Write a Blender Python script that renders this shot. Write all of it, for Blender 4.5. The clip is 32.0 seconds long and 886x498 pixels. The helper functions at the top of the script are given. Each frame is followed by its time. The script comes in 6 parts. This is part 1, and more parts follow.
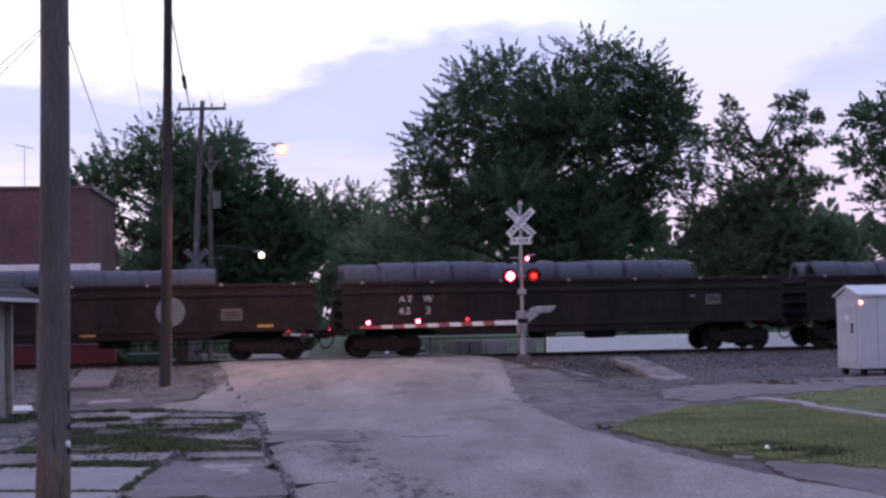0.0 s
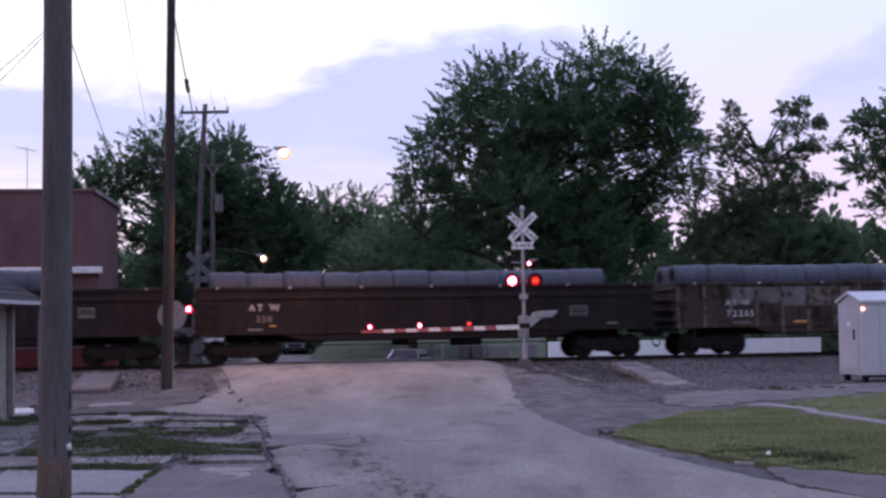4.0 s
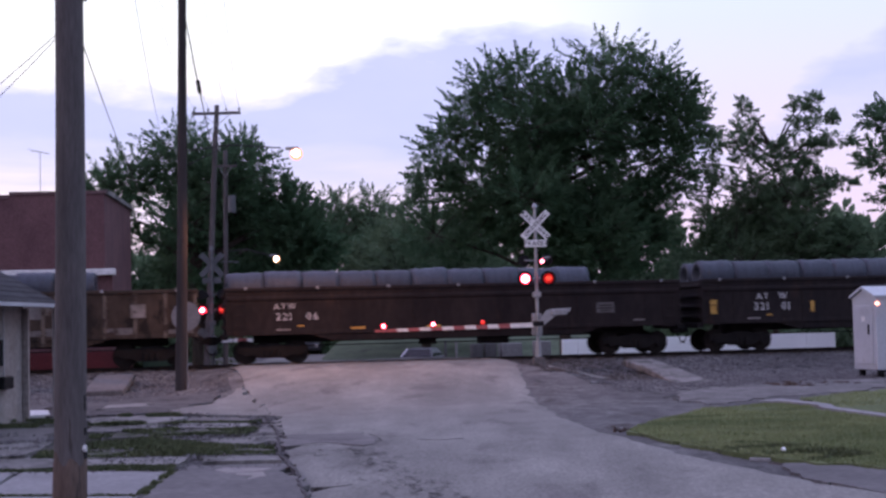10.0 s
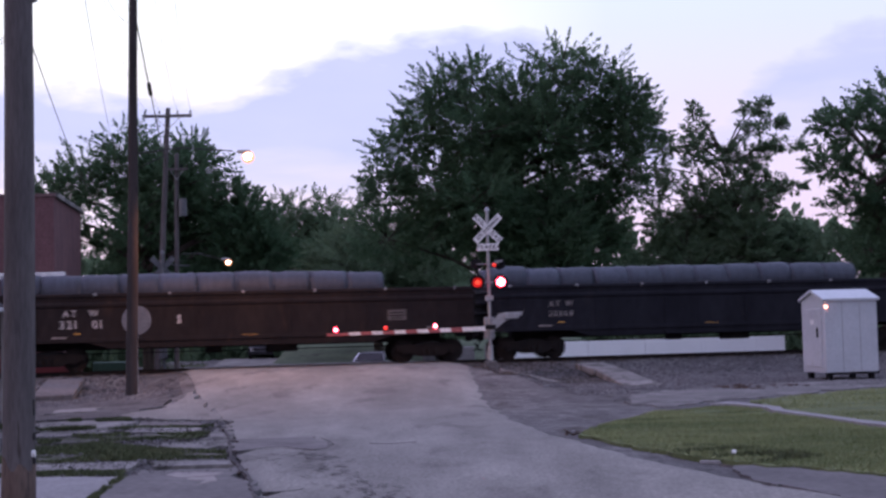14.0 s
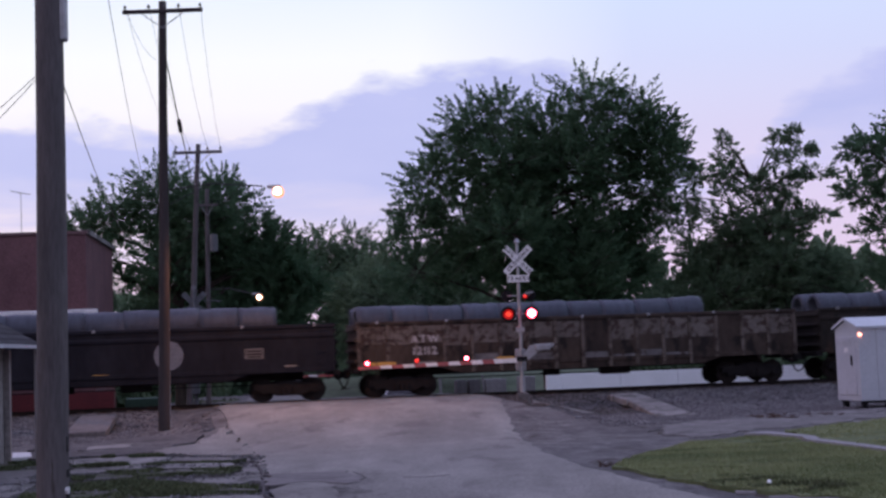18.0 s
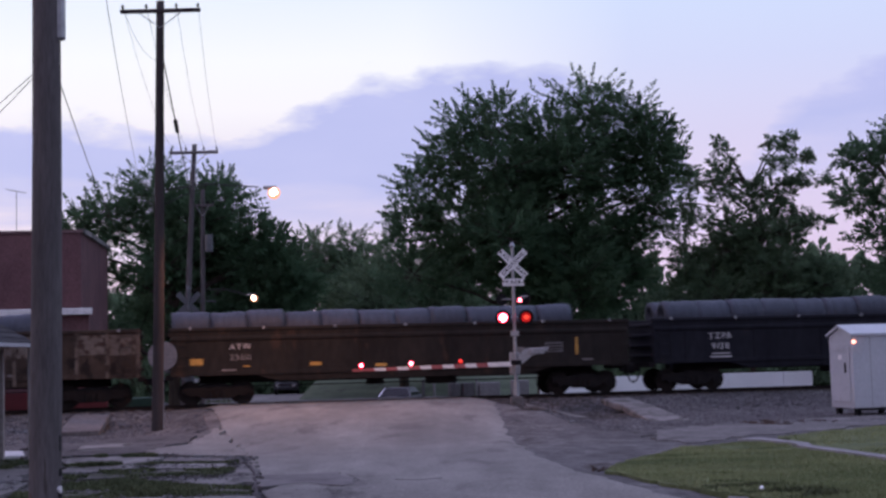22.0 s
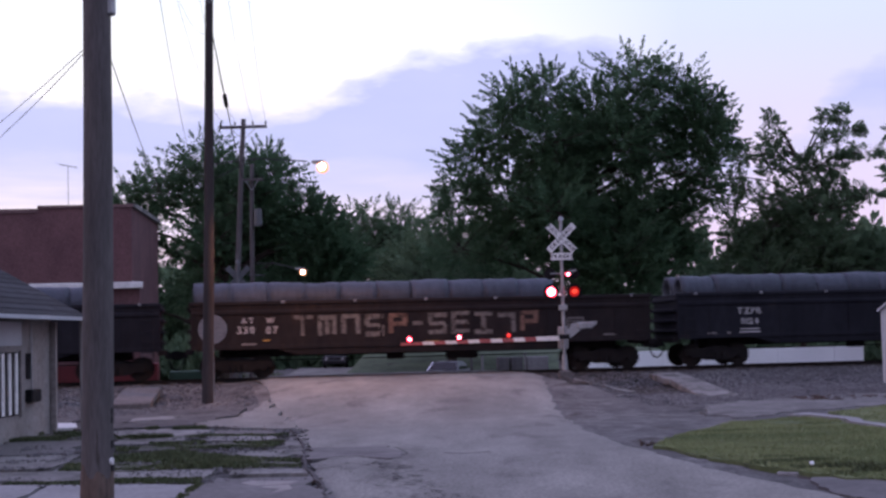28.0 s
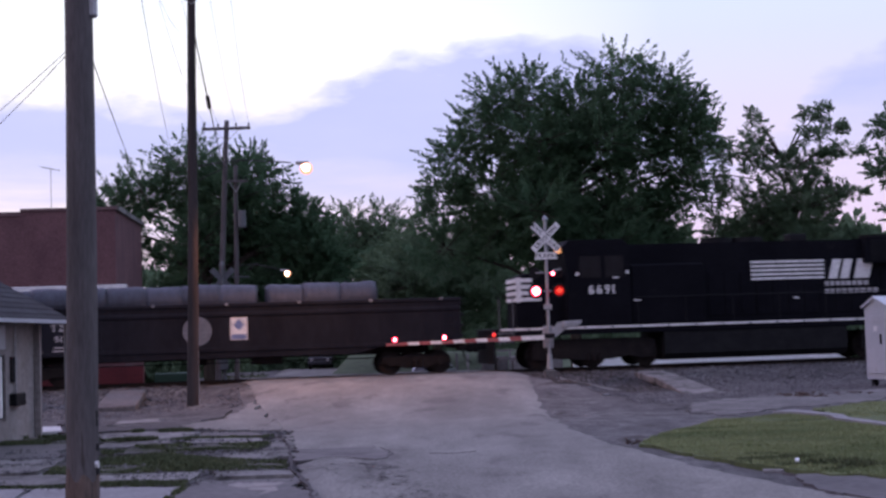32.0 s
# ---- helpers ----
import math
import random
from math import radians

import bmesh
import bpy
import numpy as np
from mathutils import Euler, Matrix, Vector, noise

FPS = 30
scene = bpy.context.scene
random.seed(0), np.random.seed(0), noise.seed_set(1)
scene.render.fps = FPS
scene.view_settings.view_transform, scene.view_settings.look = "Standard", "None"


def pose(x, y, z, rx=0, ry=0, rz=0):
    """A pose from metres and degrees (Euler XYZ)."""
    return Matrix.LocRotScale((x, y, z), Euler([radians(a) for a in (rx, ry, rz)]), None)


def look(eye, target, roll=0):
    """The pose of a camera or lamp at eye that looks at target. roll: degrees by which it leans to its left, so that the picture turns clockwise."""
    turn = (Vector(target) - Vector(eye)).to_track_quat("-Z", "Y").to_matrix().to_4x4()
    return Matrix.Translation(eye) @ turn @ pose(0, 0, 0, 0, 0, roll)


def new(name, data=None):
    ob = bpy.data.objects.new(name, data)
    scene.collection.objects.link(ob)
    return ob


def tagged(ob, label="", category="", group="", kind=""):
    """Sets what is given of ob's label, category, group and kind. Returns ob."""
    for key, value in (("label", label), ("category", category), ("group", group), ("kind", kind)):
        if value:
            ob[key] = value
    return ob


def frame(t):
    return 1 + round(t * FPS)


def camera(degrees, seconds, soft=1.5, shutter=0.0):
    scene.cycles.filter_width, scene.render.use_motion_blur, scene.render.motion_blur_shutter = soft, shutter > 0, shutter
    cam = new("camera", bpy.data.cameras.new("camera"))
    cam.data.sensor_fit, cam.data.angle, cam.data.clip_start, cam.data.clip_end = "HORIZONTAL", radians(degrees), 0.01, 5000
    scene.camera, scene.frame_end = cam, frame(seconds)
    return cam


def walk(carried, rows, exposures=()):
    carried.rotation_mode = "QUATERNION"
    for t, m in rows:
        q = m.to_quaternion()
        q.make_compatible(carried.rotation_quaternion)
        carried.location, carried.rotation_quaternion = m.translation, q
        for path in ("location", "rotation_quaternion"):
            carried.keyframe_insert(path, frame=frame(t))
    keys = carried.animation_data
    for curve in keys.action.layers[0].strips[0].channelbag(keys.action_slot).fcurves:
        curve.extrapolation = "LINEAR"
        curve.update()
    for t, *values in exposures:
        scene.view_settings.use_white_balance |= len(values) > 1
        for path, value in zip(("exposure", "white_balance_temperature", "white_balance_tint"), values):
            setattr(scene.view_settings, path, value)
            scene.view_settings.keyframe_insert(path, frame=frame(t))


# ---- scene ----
cam = camera(34.0, 32.0, soft=2.7, shutter=0.5)
# a hand-held camera that stays where it is and only turns: seconds, pitch, roll, yaw
EYE = (0.0, 0.0, 1.5)
LOOKS = [
    (0, 2.736, 1.119, 0.399),
    (0.5, 2.685, 1.240, 0.449),
    (1, 2.609, 1.155, 0.502),
    (1.5, 2.608, 1.239, 0.553),
    (2, 2.621, 1.364, 0.601),
    (2.5, 2.688, 1.464, 0.648),
    (4.5, 3.058, 0.680, 0.357),
    (5, 3.270, 0.804, 0.129),
    (5.5, 3.485, 1.001, -0.031),
    (6, 3.621, 1.082, -0.015),
    (6.5, 3.668, 1.326, 0.015),
    (7, 3.689, 1.370, 0.063),
    (7.5, 3.665, 1.439, 0.180),
    (8, 3.640, 1.436, 0.309),
    (8.5, 3.479, 1.541, 0.471),
    (9, 3.304, 1.531, 0.641),
    (9.5, 3.082, 1.521, 0.835),
    (10, 2.867, 1.383, 0.996),
    (10.5, 2.662, 1.264, 1.172),
    (11, 2.400, 1.438, 1.216),
    (11.5, 2.184, 1.509, 1.082),
    (12, 2.027, 1.514, 0.857),
    (12.5, 2.180, 0.922, 0.533),
    (13, 2.320, 1.151, -0.000),
    (13.5, 2.558, 1.323, -0.532),
    (14, 2.966, 1.442, -0.885),
    (14.5, 3.390, 1.476, -1.026),
    (16.5, 4.072, 2.109, -0.379),
    (17, 4.153, 2.162, -0.047),
    (17.5, 4.252, 2.298, 0.207),
    (18, 4.280, 2.097, 0.353),
    (18.5, 4.305, 1.795, 0.494),
    (19, 4.354, 1.270, 0.436),
    (19.5, 4.307, 1.195, 0.248),
    (20, 4.377, 1.266, 0.012),
    (20.5, 4.517, 1.310, -0.115),
    (21, 4.509, 1.185, -0.140),
    (21.5, 4.478, 1.134, -0.031),
    (22, 4.387, 1.499, 0.121),
    (22.5, 4.296, 1.487, 0.280),
    (23, 4.244, 1.580, 0.427),
    (23.5, 4.305, 1.806, 0.565),
    (24, 4.305, 1.759, 0.627),
    (24.5, 4.367, 1.752, 0.731),
    (25, 4.411, 1.970, 0.980),
    (25.5, 4.311, 1.922, 1.244),
    (27.5, 3.540, 1.340, 1.967),
    (28, 3.412, 1.363, 2.022),
    (28.5, 3.347, 1.483, 2.054),
    (29, 3.386, 1.412, 1.854),
    (29.5, 3.467, 1.531, 1.146),
    (30, 3.580, 1.645, 0.889),
    (30.5, 3.695, 1.760, 0.899),
    (31, 3.727, 1.687, 1.010),
    (31.5, 3.576, 1.706, 1.228),
    (32, 3.400, 1.838, 1.436),
]
# its automatic exposure sinks as it tilts up to the bright sky
walk(cam, [(t, pose(*EYE, 90 + pitch, roll, yaw)) for t, pitch, roll, yaw in LOOKS], [(t, 0.2 - 0.22 * (pitch - 2.73)) for t, pitch, roll, yaw in LOOKS[::2] + LOOKS[-1:]])

# ---- world, sun, exposure ----
def build_world():
    world = bpy.data.worlds.new("dusk_sky")
    scene.world = world
    world.use_nodes = True
    n, l = world.node_tree.nodes, world.node_tree.links
    n.clear()
    out = n.new("ShaderNodeOutputWorld")
    bg = n.new("ShaderNodeBackground")
    l.new(bg.outputs[0], out.inputs[0])
    sky = n.new("ShaderNodeTexSky")
    sky.sky_type, sky.sun_disc = "NISHITA", False
    sky.sun_elevation, sky.sun_rotation = radians(3), radians(-70)
    sky.air_density, sky.dust_density = 1.0, 1.5
    co = n.new("ShaderNodeTexCoord")
    sep = n.new("ShaderNodeSeparateXYZ")
    l.new(co.outputs["Generated"], sep.inputs[0])

    def m(op, a, b=None, c=None):
        nd = n.new("ShaderNodeMath")
        nd.operation = op
        for i, v in enumerate((a, b, c)):
            if v is None:
                continue
            if isinstance(v, (int, float)):
                nd.inputs[i].default_value = v
            else:
                l.new(v, nd.inputs[i])
        return nd.outputs[0]

    def ramp(fac, stops):
        nd = n.new("ShaderNodeValToRGB")
        e = nd.color_ramp.elements
        e[0].position, e[1].position = stops[0][0], stops[-1][0]
        for p, _ in stops[1:-1]:
            e.new(p)
        for el, (p, c) in zip(e, stops):
            el.color = (c, c, c, 1) if isinstance(c, float) else (*c, 1)
        l.new(fac, nd.inputs[0])
        return nd.outputs[0]

    def noise_at(sx, sz, scale, detail, off=0.0):
        cmb = n.new("ShaderNodeCombineXYZ")
        l.new(m("MULTIPLY", az, sx), cmb.inputs[0])
        l.new(m("MULTIPLY", el, sz), cmb.inputs[1])
        cmb.inputs[2].default_value = off
        t = n.new("ShaderNodeTexNoise")
        t.inputs["Scale"].default_value = scale
        t.inputs["Detail"].default_value = detail
        t.inputs["Roughness"].default_value = 0.55
        l.new(cmb.outputs[0], t.inputs["Vector"])
        return t.outputs["Fac"]

    def mix(f, a, b):
        nd = n.new("ShaderNodeMix")
        nd.data_type = "RGBA"
        l.new(f, nd.inputs[0])
        for k, v in ((6, a), (7, b)):
            if isinstance(v, tuple):
                nd.inputs[k].default_value = (*v, 1)
            else:
                l.new(v, nd.inputs[k])
        return nd.outputs[2]

    az = m("ARCTAN2", sep.outputs[0], sep.outputs[1])
    el = m("ARCSINE", sep.outputs[2])
    # clear part: white overhead and in the west, bluer to the east, pink low down
    t_el = m("MULTIPLY", el, 3.0)
    clear = ramp(t_el, [(0.0, (0.76, 0.58, 0.76)), (0.20, (0.86, 0.68, 0.90)), (0.40, (0.84, 0.76, 0.95)), (0.52, (1.0, 0.96, 1.05)), (0.62, (1.0, 1.0, 1.08)), (0.80, (0.82, 0.90, 1.08)), (1.0, (0.66, 0.60, 1.06))])
    east = ramp(m("ADD", m("MULTIPLY", az, 1.2), 0.5), [(0.0, 0.0), (0.48, 0.0), (0.66, 0.9), (1.0, 1.0)])
    blue = ramp(t_el, [(0.15, (0.84, 0.64, 0.88)), (0.32, (0.78, 0.66, 0.94)), (0.45, (0.71, 0.66, 0.96)), (0.60, (0.66, 0.70, 1.02)), (0.75, (0.66, 0.76, 1.06)), (1.0, (0.58, 0.68, 1.06))])
    clear = mix(east, clear, blue)
    # a bank of lavender cloud whose upper rim rises towards the middle
    rim = ramp(m("ADD", m("MULTIPLY", az, 1.4), 0.5), [(0.06, 0.50), (0.20, 0.47), (0.29, 0.455), (0.325, 0.48), (0.365, 0.53), (0.425, 0.575), (0.46, 0.575), (0.50, 0.595), (0.55, 0.615), (0.62, 0.585), (0.67, 0.55), (0.72, 0.47), (0.75, 0.33), (0.78, 0.36), (0.82, 0.45), (0.87, 0.52), (0.93, 0.56)])
    wob = m("MULTIPLY", m("SUBTRACT", noise_at(1.0, 2.6, 16.0, 7.0, 3.1), 0.5), 0.17)
    over = m("SUBTRACT", m("ADD", rim, wob), m("MULTIPLY", el, 3.0))
    bank = ramp(m("ADD", m("MULTIPLY", over, 10.5), 0.4), [(0.22, 0.0), (0.40, 0.45), (0.72, 1.0)])
    lift = ramp(m("ADD", m("MULTIPLY", az, 1.4), 0.5), [(0.73, 0.0), (0.80, 0.12)])
    low = ramp(m("ADD", m("SUBTRACT", t_el, lift), m("MULTIPLY", m("SUBTRACT", noise_at(1.0, 5.0, 9.0, 4.0, 8.0), 0.5), 0.25)), [(0.20, 0.15), (0.38, 1.0)])
    bank = m("MULTIPLY", bank, low)
    body = mix(noise_at(1.0, 2.6, 9.0, 4.0, 1.0), (0.48, 0.51, 0.90), (0.58, 0.59, 0.97))
    col = mix(bank, clear, body)
    # a pale gap of afterglow under the bank in the west, broken by level streaks
    gap = m("MULTIPLY", ramp(t_el, [(0.10, 0.0), (0.17, 1.0), (0.26, 1.0), (0.36, 0.0)]), ramp(m("ADD", m("MULTIPLY", az, 1.4), 0.5), [(0.02, 1.0), (0.12, 0.9), (0.24, 0.15), (0.36, 0.25), (0.50, 0.0)]))
    streak = ramp(noise_at(1.0, 9.0, 7.0, 4.0, 12.0), [(0.38, 0.15), (0.58, 1.0)])
    col = mix(m("MULTIPLY", m("MULTIPLY", gap, streak), 0.85), col, (1.0, 0.86, 0.97))
    hazy = n.new("ShaderNodeMix")
    hazy.data_type = "RGBA"
    hazy.inputs[0].default_value = 0.04
    l.new(col, hazy.inputs[6])
    l.new(sky.outputs[0], hazy.inputs[7])
    l.new(hazy.outputs[2], bg.inputs[0])
    # the sky is lightest overhead and dimmer away from the afterglow
    south = ramp(m("ADD", m("MULTIPLY", sep.outputs[1], 0.5), 0.5), [(0.15, 0.70), (0.62, 1.0)])
    zenith = m("ADD", m("MULTIPLY", ramp(sep.outputs[2], [(0.30, 0.0), (0.85, 1.0)]), 0.42), 1.0)
    l.new(m("MULTIPLY", m("MULTIPLY", south, zenith), SKY_STRENGTH), bg.inputs[1])


SKY_STRENGTH = 1.06
build_world()
sun_data = bpy.data.lights.new("sun", "SUN")
sun_data.energy, sun_data.angle, sun_data.color = 0.25, radians(25), (1.0, 0.86, 0.82)
sun = new("sun", sun_data)
sun.matrix_world = look((-60, 10, 30), (0, 40, 0))

# ---- helpers of this scene ----
rnd = random.Random(7)
TH = radians(10.9)
CT, ST = math.cos(TH), math.sin(TH)
CX, CY = -0.287, 52.99
RAIL = 0.15


def along(s, u, z=0.0):
    """A place by its metres along the track and its metres in front of the track's middle."""
    return (CX + s * CT + u * ST, CY + s * ST - u * CT, z)


def to_su(x, y):
    dx, dy = x - CX, y - CY
    return dx * CT + dy * ST, dx * ST - dy * CT


def smooth(t):
    t = max(0.0, min(1.0, t))
    return t * t * (3 - 2 * t)


def lerp_table(v, xs, ys):
    return float(np.interp(v, xs, ys))


def road_z(u):
    return 0.11 - (0.61 * smooth((u - 2) / 16) if u > 0 else 0.76 * smooth((-u - 2) / 13))


def bank_z(u):
    return lerp_table(u, (-40, -22, -15, -5, -1.9, 1.9, 5, 8, 14), (-1.35, -1.25, -0.85, -0.5, 0.0, 0.0, -0.46, -0.5, -0.5))


def ground_z(x, y):
    s, u = to_su(x, y)
    m = smooth((s + 10.0) / 1.6) * smooth((lerp_table(u, (-14, -5), (0.2, 3.2)) - s) / 1.6)
    if u > 24:
        m = 1.0
    return bank_z(u) * (1 - m) + (road_z(u) - 0.05) * m


def mesh_of(name, bm):
    me = bpy.data.meshes.new(name)
    bm.to_mesh(me)
    bm.free()
    return me


def part(name, bm, material, parent, label="", smoothed=False):
    """Links a bmesh as one mesh object under a thing or a part."""
    me = mesh_of(name, bm) if isinstance(bm, bmesh.types.BMesh) else bm
    if material is not None:
        me.materials.clear()
        me.materials.append(material)
    if smoothed:
        me.polygons.foreach_set("use_smooth", [True] * len(me.polygons))
    ob = new(name, me)
    if parent is not None:
        ob.parent = parent
    if label:
        ob["label"] = label
    return ob


def thing(name, m, label, category, group="", kind=""):
    ob = new(name)
    ob.empty_display_size = 0.2
    ob.matrix_basis = m
    return tagged(ob, label, category, group, kind)


def solid(name, bm, material, label, category, m=None, group="", kind="", smoothed=False):
    ob = part(name, bm, material, None, "", smoothed)
    if m is not None:
        ob.matrix_basis = m
    return tagged(ob, label, category, group, kind)


def B(x0, x1, y0, y1, z0, z1, bm=None, bevel=0.0):
    bm = bm or bmesh.new()
    vs = [bm.verts.new(p) for p in ((x0, y0, z0), (x1, y0, z0), (x1, y1, z0), (x0, y1, z0), (x0, y0, z1), (x1, y0, z1), (x1, y1, z1), (x0, y1, z1))]
    fs = [bm.faces.new([vs[i] for i in f]) for f in ((3, 2, 1, 0), (4, 5, 6, 7), (0, 1, 5, 4), (1, 2, 6, 5), (2, 3, 7, 6), (3, 0, 4, 7))]
    if bevel:
        es = list({e for f in fs for e in f.edges})
        bmesh.ops.bevel(bm, geom=es, offset=bevel, segments=1, affect="EDGES")
    return bm


def tube(p0, p1, r0, r1=None, n=10, bm=None, caps=True):
    bm = bm or bmesh.new()
    r1 = r0 if r1 is None else r1
    a, b = Vector(p0), Vector(p1)
    d = (b - a).normalized()
    x = d.orthogonal().normalized()
    y = d.cross(x)
    ring = []
    for c, r in ((a, r0), (b, r1)):
        ring.append([bm.verts.new(c + (x * math.cos(k * math.tau / n) + y * math.sin(k * math.tau / n)) * r) for k in range(n)])
    for k in range(n):
        bm.faces.new((ring[0][k], ring[0][(k + 1) % n], ring[1][(k + 1) % n], ring[1][k]))
    if caps:
        bm.faces.new(ring[0][::-1])
        bm.faces.new(ring[1])
    return bm


def chain(pts, r, n=6, bm=None):
    """One continuous bent tube through the points."""
    bm = bm or bmesh.new()
    pts = [Vector(p) for p in pts]
    prev = None
    for i, p in enumerate(pts):
        d = (pts[min(i + 1, len(pts) - 1)] - pts[max(i - 1, 0)]).normalized()
        x = d.cross(Vector((0.13, 0.31, 0.94))).normalized()
        y = d.cross(x)
        ring = [bm.verts.new(p + (x * math.cos(k * math.tau / n) + y * math.sin(k * math.tau / n)) * r) for k in range(n)]
        if prev:
            for k in range(n):
                bm.faces.new((prev[k], prev[(k + 1) % n], ring[(k + 1) % n], ring[k]))
        else:
            bm.faces.new(ring[::-1])
        prev = ring
    bm.faces.new(prev)
    return bm


def prism(outline, h0, h1, axis="z", bm=None):
    """A closed outline pushed from h0 to h1 along an axis."""
    bm = bm or bmesh.new()

    def p(a, b, h):
        return {"z": (a, b, h), "y": (a, h, b), "x": (h, a, b)}[axis]
    lo = [bm.verts.new(p(a, b, h0)) for a, b in outline]
    hi = [bm.verts.new(p(a, b, h1)) for a, b in outline]
    k = len(outline)
    for i in range(k):
        bm.faces.new((lo[i], lo[(i + 1) % k], hi[(i + 1) % k], hi[i]))
    bm.faces.new(lo[::-1])
    bm.faces.new(hi)
    bmesh.ops.recalc_face_normals(bm, faces=bm.faces[:])
    return bm


def sag(a, b, drop, k=14):
    a, b = Vector(a), Vector(b)
    return [a.lerp(b, i / k) - Vector((0, 0, drop * 4 * (i / k) * (1 - i / k))) for i in range(k + 1)]


# ---- materials ----
def material(name, c1, c2, rough=0.8, metal=0.0, scale=1.0, fine=12.0, bump=0.2, c3=None, c3_at=0.62, stretch=(1, 1, 1), by_object=0.0, by_island=0.0, world_space=False, spec=None, grain_amount=0.55, mid=0.0, mid_scale=2.5):
    """Two tones in broad blotches, a third in patches of wear, and fine relief."""
    mt = bpy.data.materials.new(name)
    mt.use_nodes = True
    n, l = mt.node_tree.nodes, mt.node_tree.links
    bs = n["Principled BSDF"]
    bs.inputs["Roughness"].default_value, bs.inputs["Metallic"].default_value = rough, metal
    co = n.new("ShaderNodeTexCoord")
    mp = n.new("ShaderNodeMapping")
    mp.inputs["Scale"].default_value = stretch
    if world_space:
        geo = n.new("ShaderNodeNewGeometry")
        l.new(geo.outputs["Position"], mp.inputs["Vector"])
    else:
        l.new(co.outputs["Object"], mp.inputs["Vector"])
    vec = mp.outputs[0]
    if by_object:
        info = n.new("ShaderNodeObjectInfo")
        add = n.new("ShaderNodeVectorMath")
        add.operation = "MULTIPLY_ADD"
        l.new(info.outputs["Random"], add.inputs[0])
        add.inputs[1].default_value = (37, 51, 23)
        l.new(vec, add.inputs[2])
        vec = add.outputs[0]

    def noise_tex(s, d):
        t = n.new("ShaderNodeTexNoise")
        t.inputs["Scale"].default_value, t.inputs["Detail"].default_value = s, d
        t.inputs["Roughness"].default_value = 0.6
        l.new(vec, t.inputs["Vector"])
        return t.outputs["Fac"]

    def mix(f, a, b):
        nd = n.new("ShaderNodeMix")
        nd.data_type = "RGBA"
        l.new(f, nd.inputs[0])
        for k, v in ((6, a), (7, b)):
            if isinstance(v, tuple):
                nd.inputs[k].default_value = (*v, 1)
            else:
                l.new(v, nd.inputs[k])
        return nd.outputs[2]

    def band(f, lo, hi):
        r = n.new("ShaderNodeMapRange")
        l.new(f, r.inputs[0])
        r.inputs[1].default_value, r.inputs[2].default_value = lo, hi
        return r.outputs[0]
    big, small = noise_tex(scale, 5), noise_tex(fine, 4)
    col = mix(band(big, 0.35, 0.65), tuple(c1), tuple(c2))
    if c3 is not None:
        col = mix(band(noise_tex(scale * 2.3, 6), c3_at, c3_at + 0.08), col, tuple(c3))
    if mid:
        blot = n.new("ShaderNodeMix")
        blot.data_type, blot.blend_type = "RGBA", "MULTIPLY"
        blot.inputs[0].default_value = mid
        l.new(col, blot.inputs[6])
        r = n.new("ShaderNodeMapRange")
        l.new(noise_tex(mid_scale, 5), r.inputs[0])
        r.inputs[1].default_value, r.inputs[2].default_value, r.inputs[3].default_value, r.inputs[4].default_value = 0.3, 0.7, 0.4, 1.5
        l.new(r.outputs[0], blot.inputs[7])
        col = blot.outputs[2]
    grain = n.new("ShaderNodeMix")
    grain.data_type, grain.blend_type = "RGBA", "MULTIPLY"
    grain.inputs[0].default_value = grain_amount
    l.new(col, grain.inputs[6])
    g = n.new("ShaderNodeMapRange")
    l.new(small, g.inputs[0])
    g.inputs[1].default_value, g.inputs[2].default_value, g.inputs[3].default_value, g.inputs[4].default_value = 0.25, 0.75, 0.45, 1.4
    l.new(g.outputs[0], grain.inputs[7])
    col = grain.outputs[2]
    if by_object or by_island:
        src = n.new("ShaderNodeObjectInfo").outputs["Random"] if by_object else n.new("ShaderNodeNewGeometry").outputs["Random Per Island"]
        hs = n.new("ShaderNodeHueSaturation")
        r = n.new("ShaderNodeMapRange")
        l.new(src, r.inputs[0])
        a = by_object or by_island
        r.inputs[3].default_value, r.inputs[4].default_value = 1 - a, 1 + a
        l.new(r.outputs[0], hs.inputs["Value"])
        l.new(col, hs.inputs["Color"])
        col = hs.outputs[0]
    l.new(col, bs.inputs["Base Color"])
    bs.inputs["Specular IOR Level"].default_value = spec if spec is not None else 0.2 if rough > 0.72 else 0.5
    if bump:
        bp = n.new("ShaderNodeBump")
        bp.inputs["Strength"].default_value, bp.inputs["Distance"].default_value = bump, 0.02
        l.new(small, bp.inputs["Height"])
        l.new(bp.outputs[0], bs.inputs["Normal"])
    return mt


def leafy(mt, share):
    """Lets part of the light through thin leaves."""
    n, l = mt.node_tree.nodes, mt.node_tree.links
    bs, out = n["Principled BSDF"], n["Material Output"]
    tr = n.new("ShaderNodeBsdfTranslucent")
    l.new(bs.inputs["Base Color"].links[0].from_socket, tr.inputs["Color"])
    mx = n.new("ShaderNodeMixShader")
    mx.inputs[0].default_value = share
    l.new(bs.outputs[0], mx.inputs[1])
    l.new(tr.outputs[0], mx.inputs[2])
    l.new(mx.outputs[0], out.inputs[0])


def glow(name, colour, strength):
    mt = bpy.data.materials.new(name)
    mt.use_nodes = True
    bs = mt.node_tree.nodes["Principled BSDF"]
    bs.inputs["Base Color"].default_value = (*colour, 1)
    bs.inputs["Emission Color"].default_value = (*colour, 1)
    bs.inputs["Emission Strength"].default_value = strength
    return mt


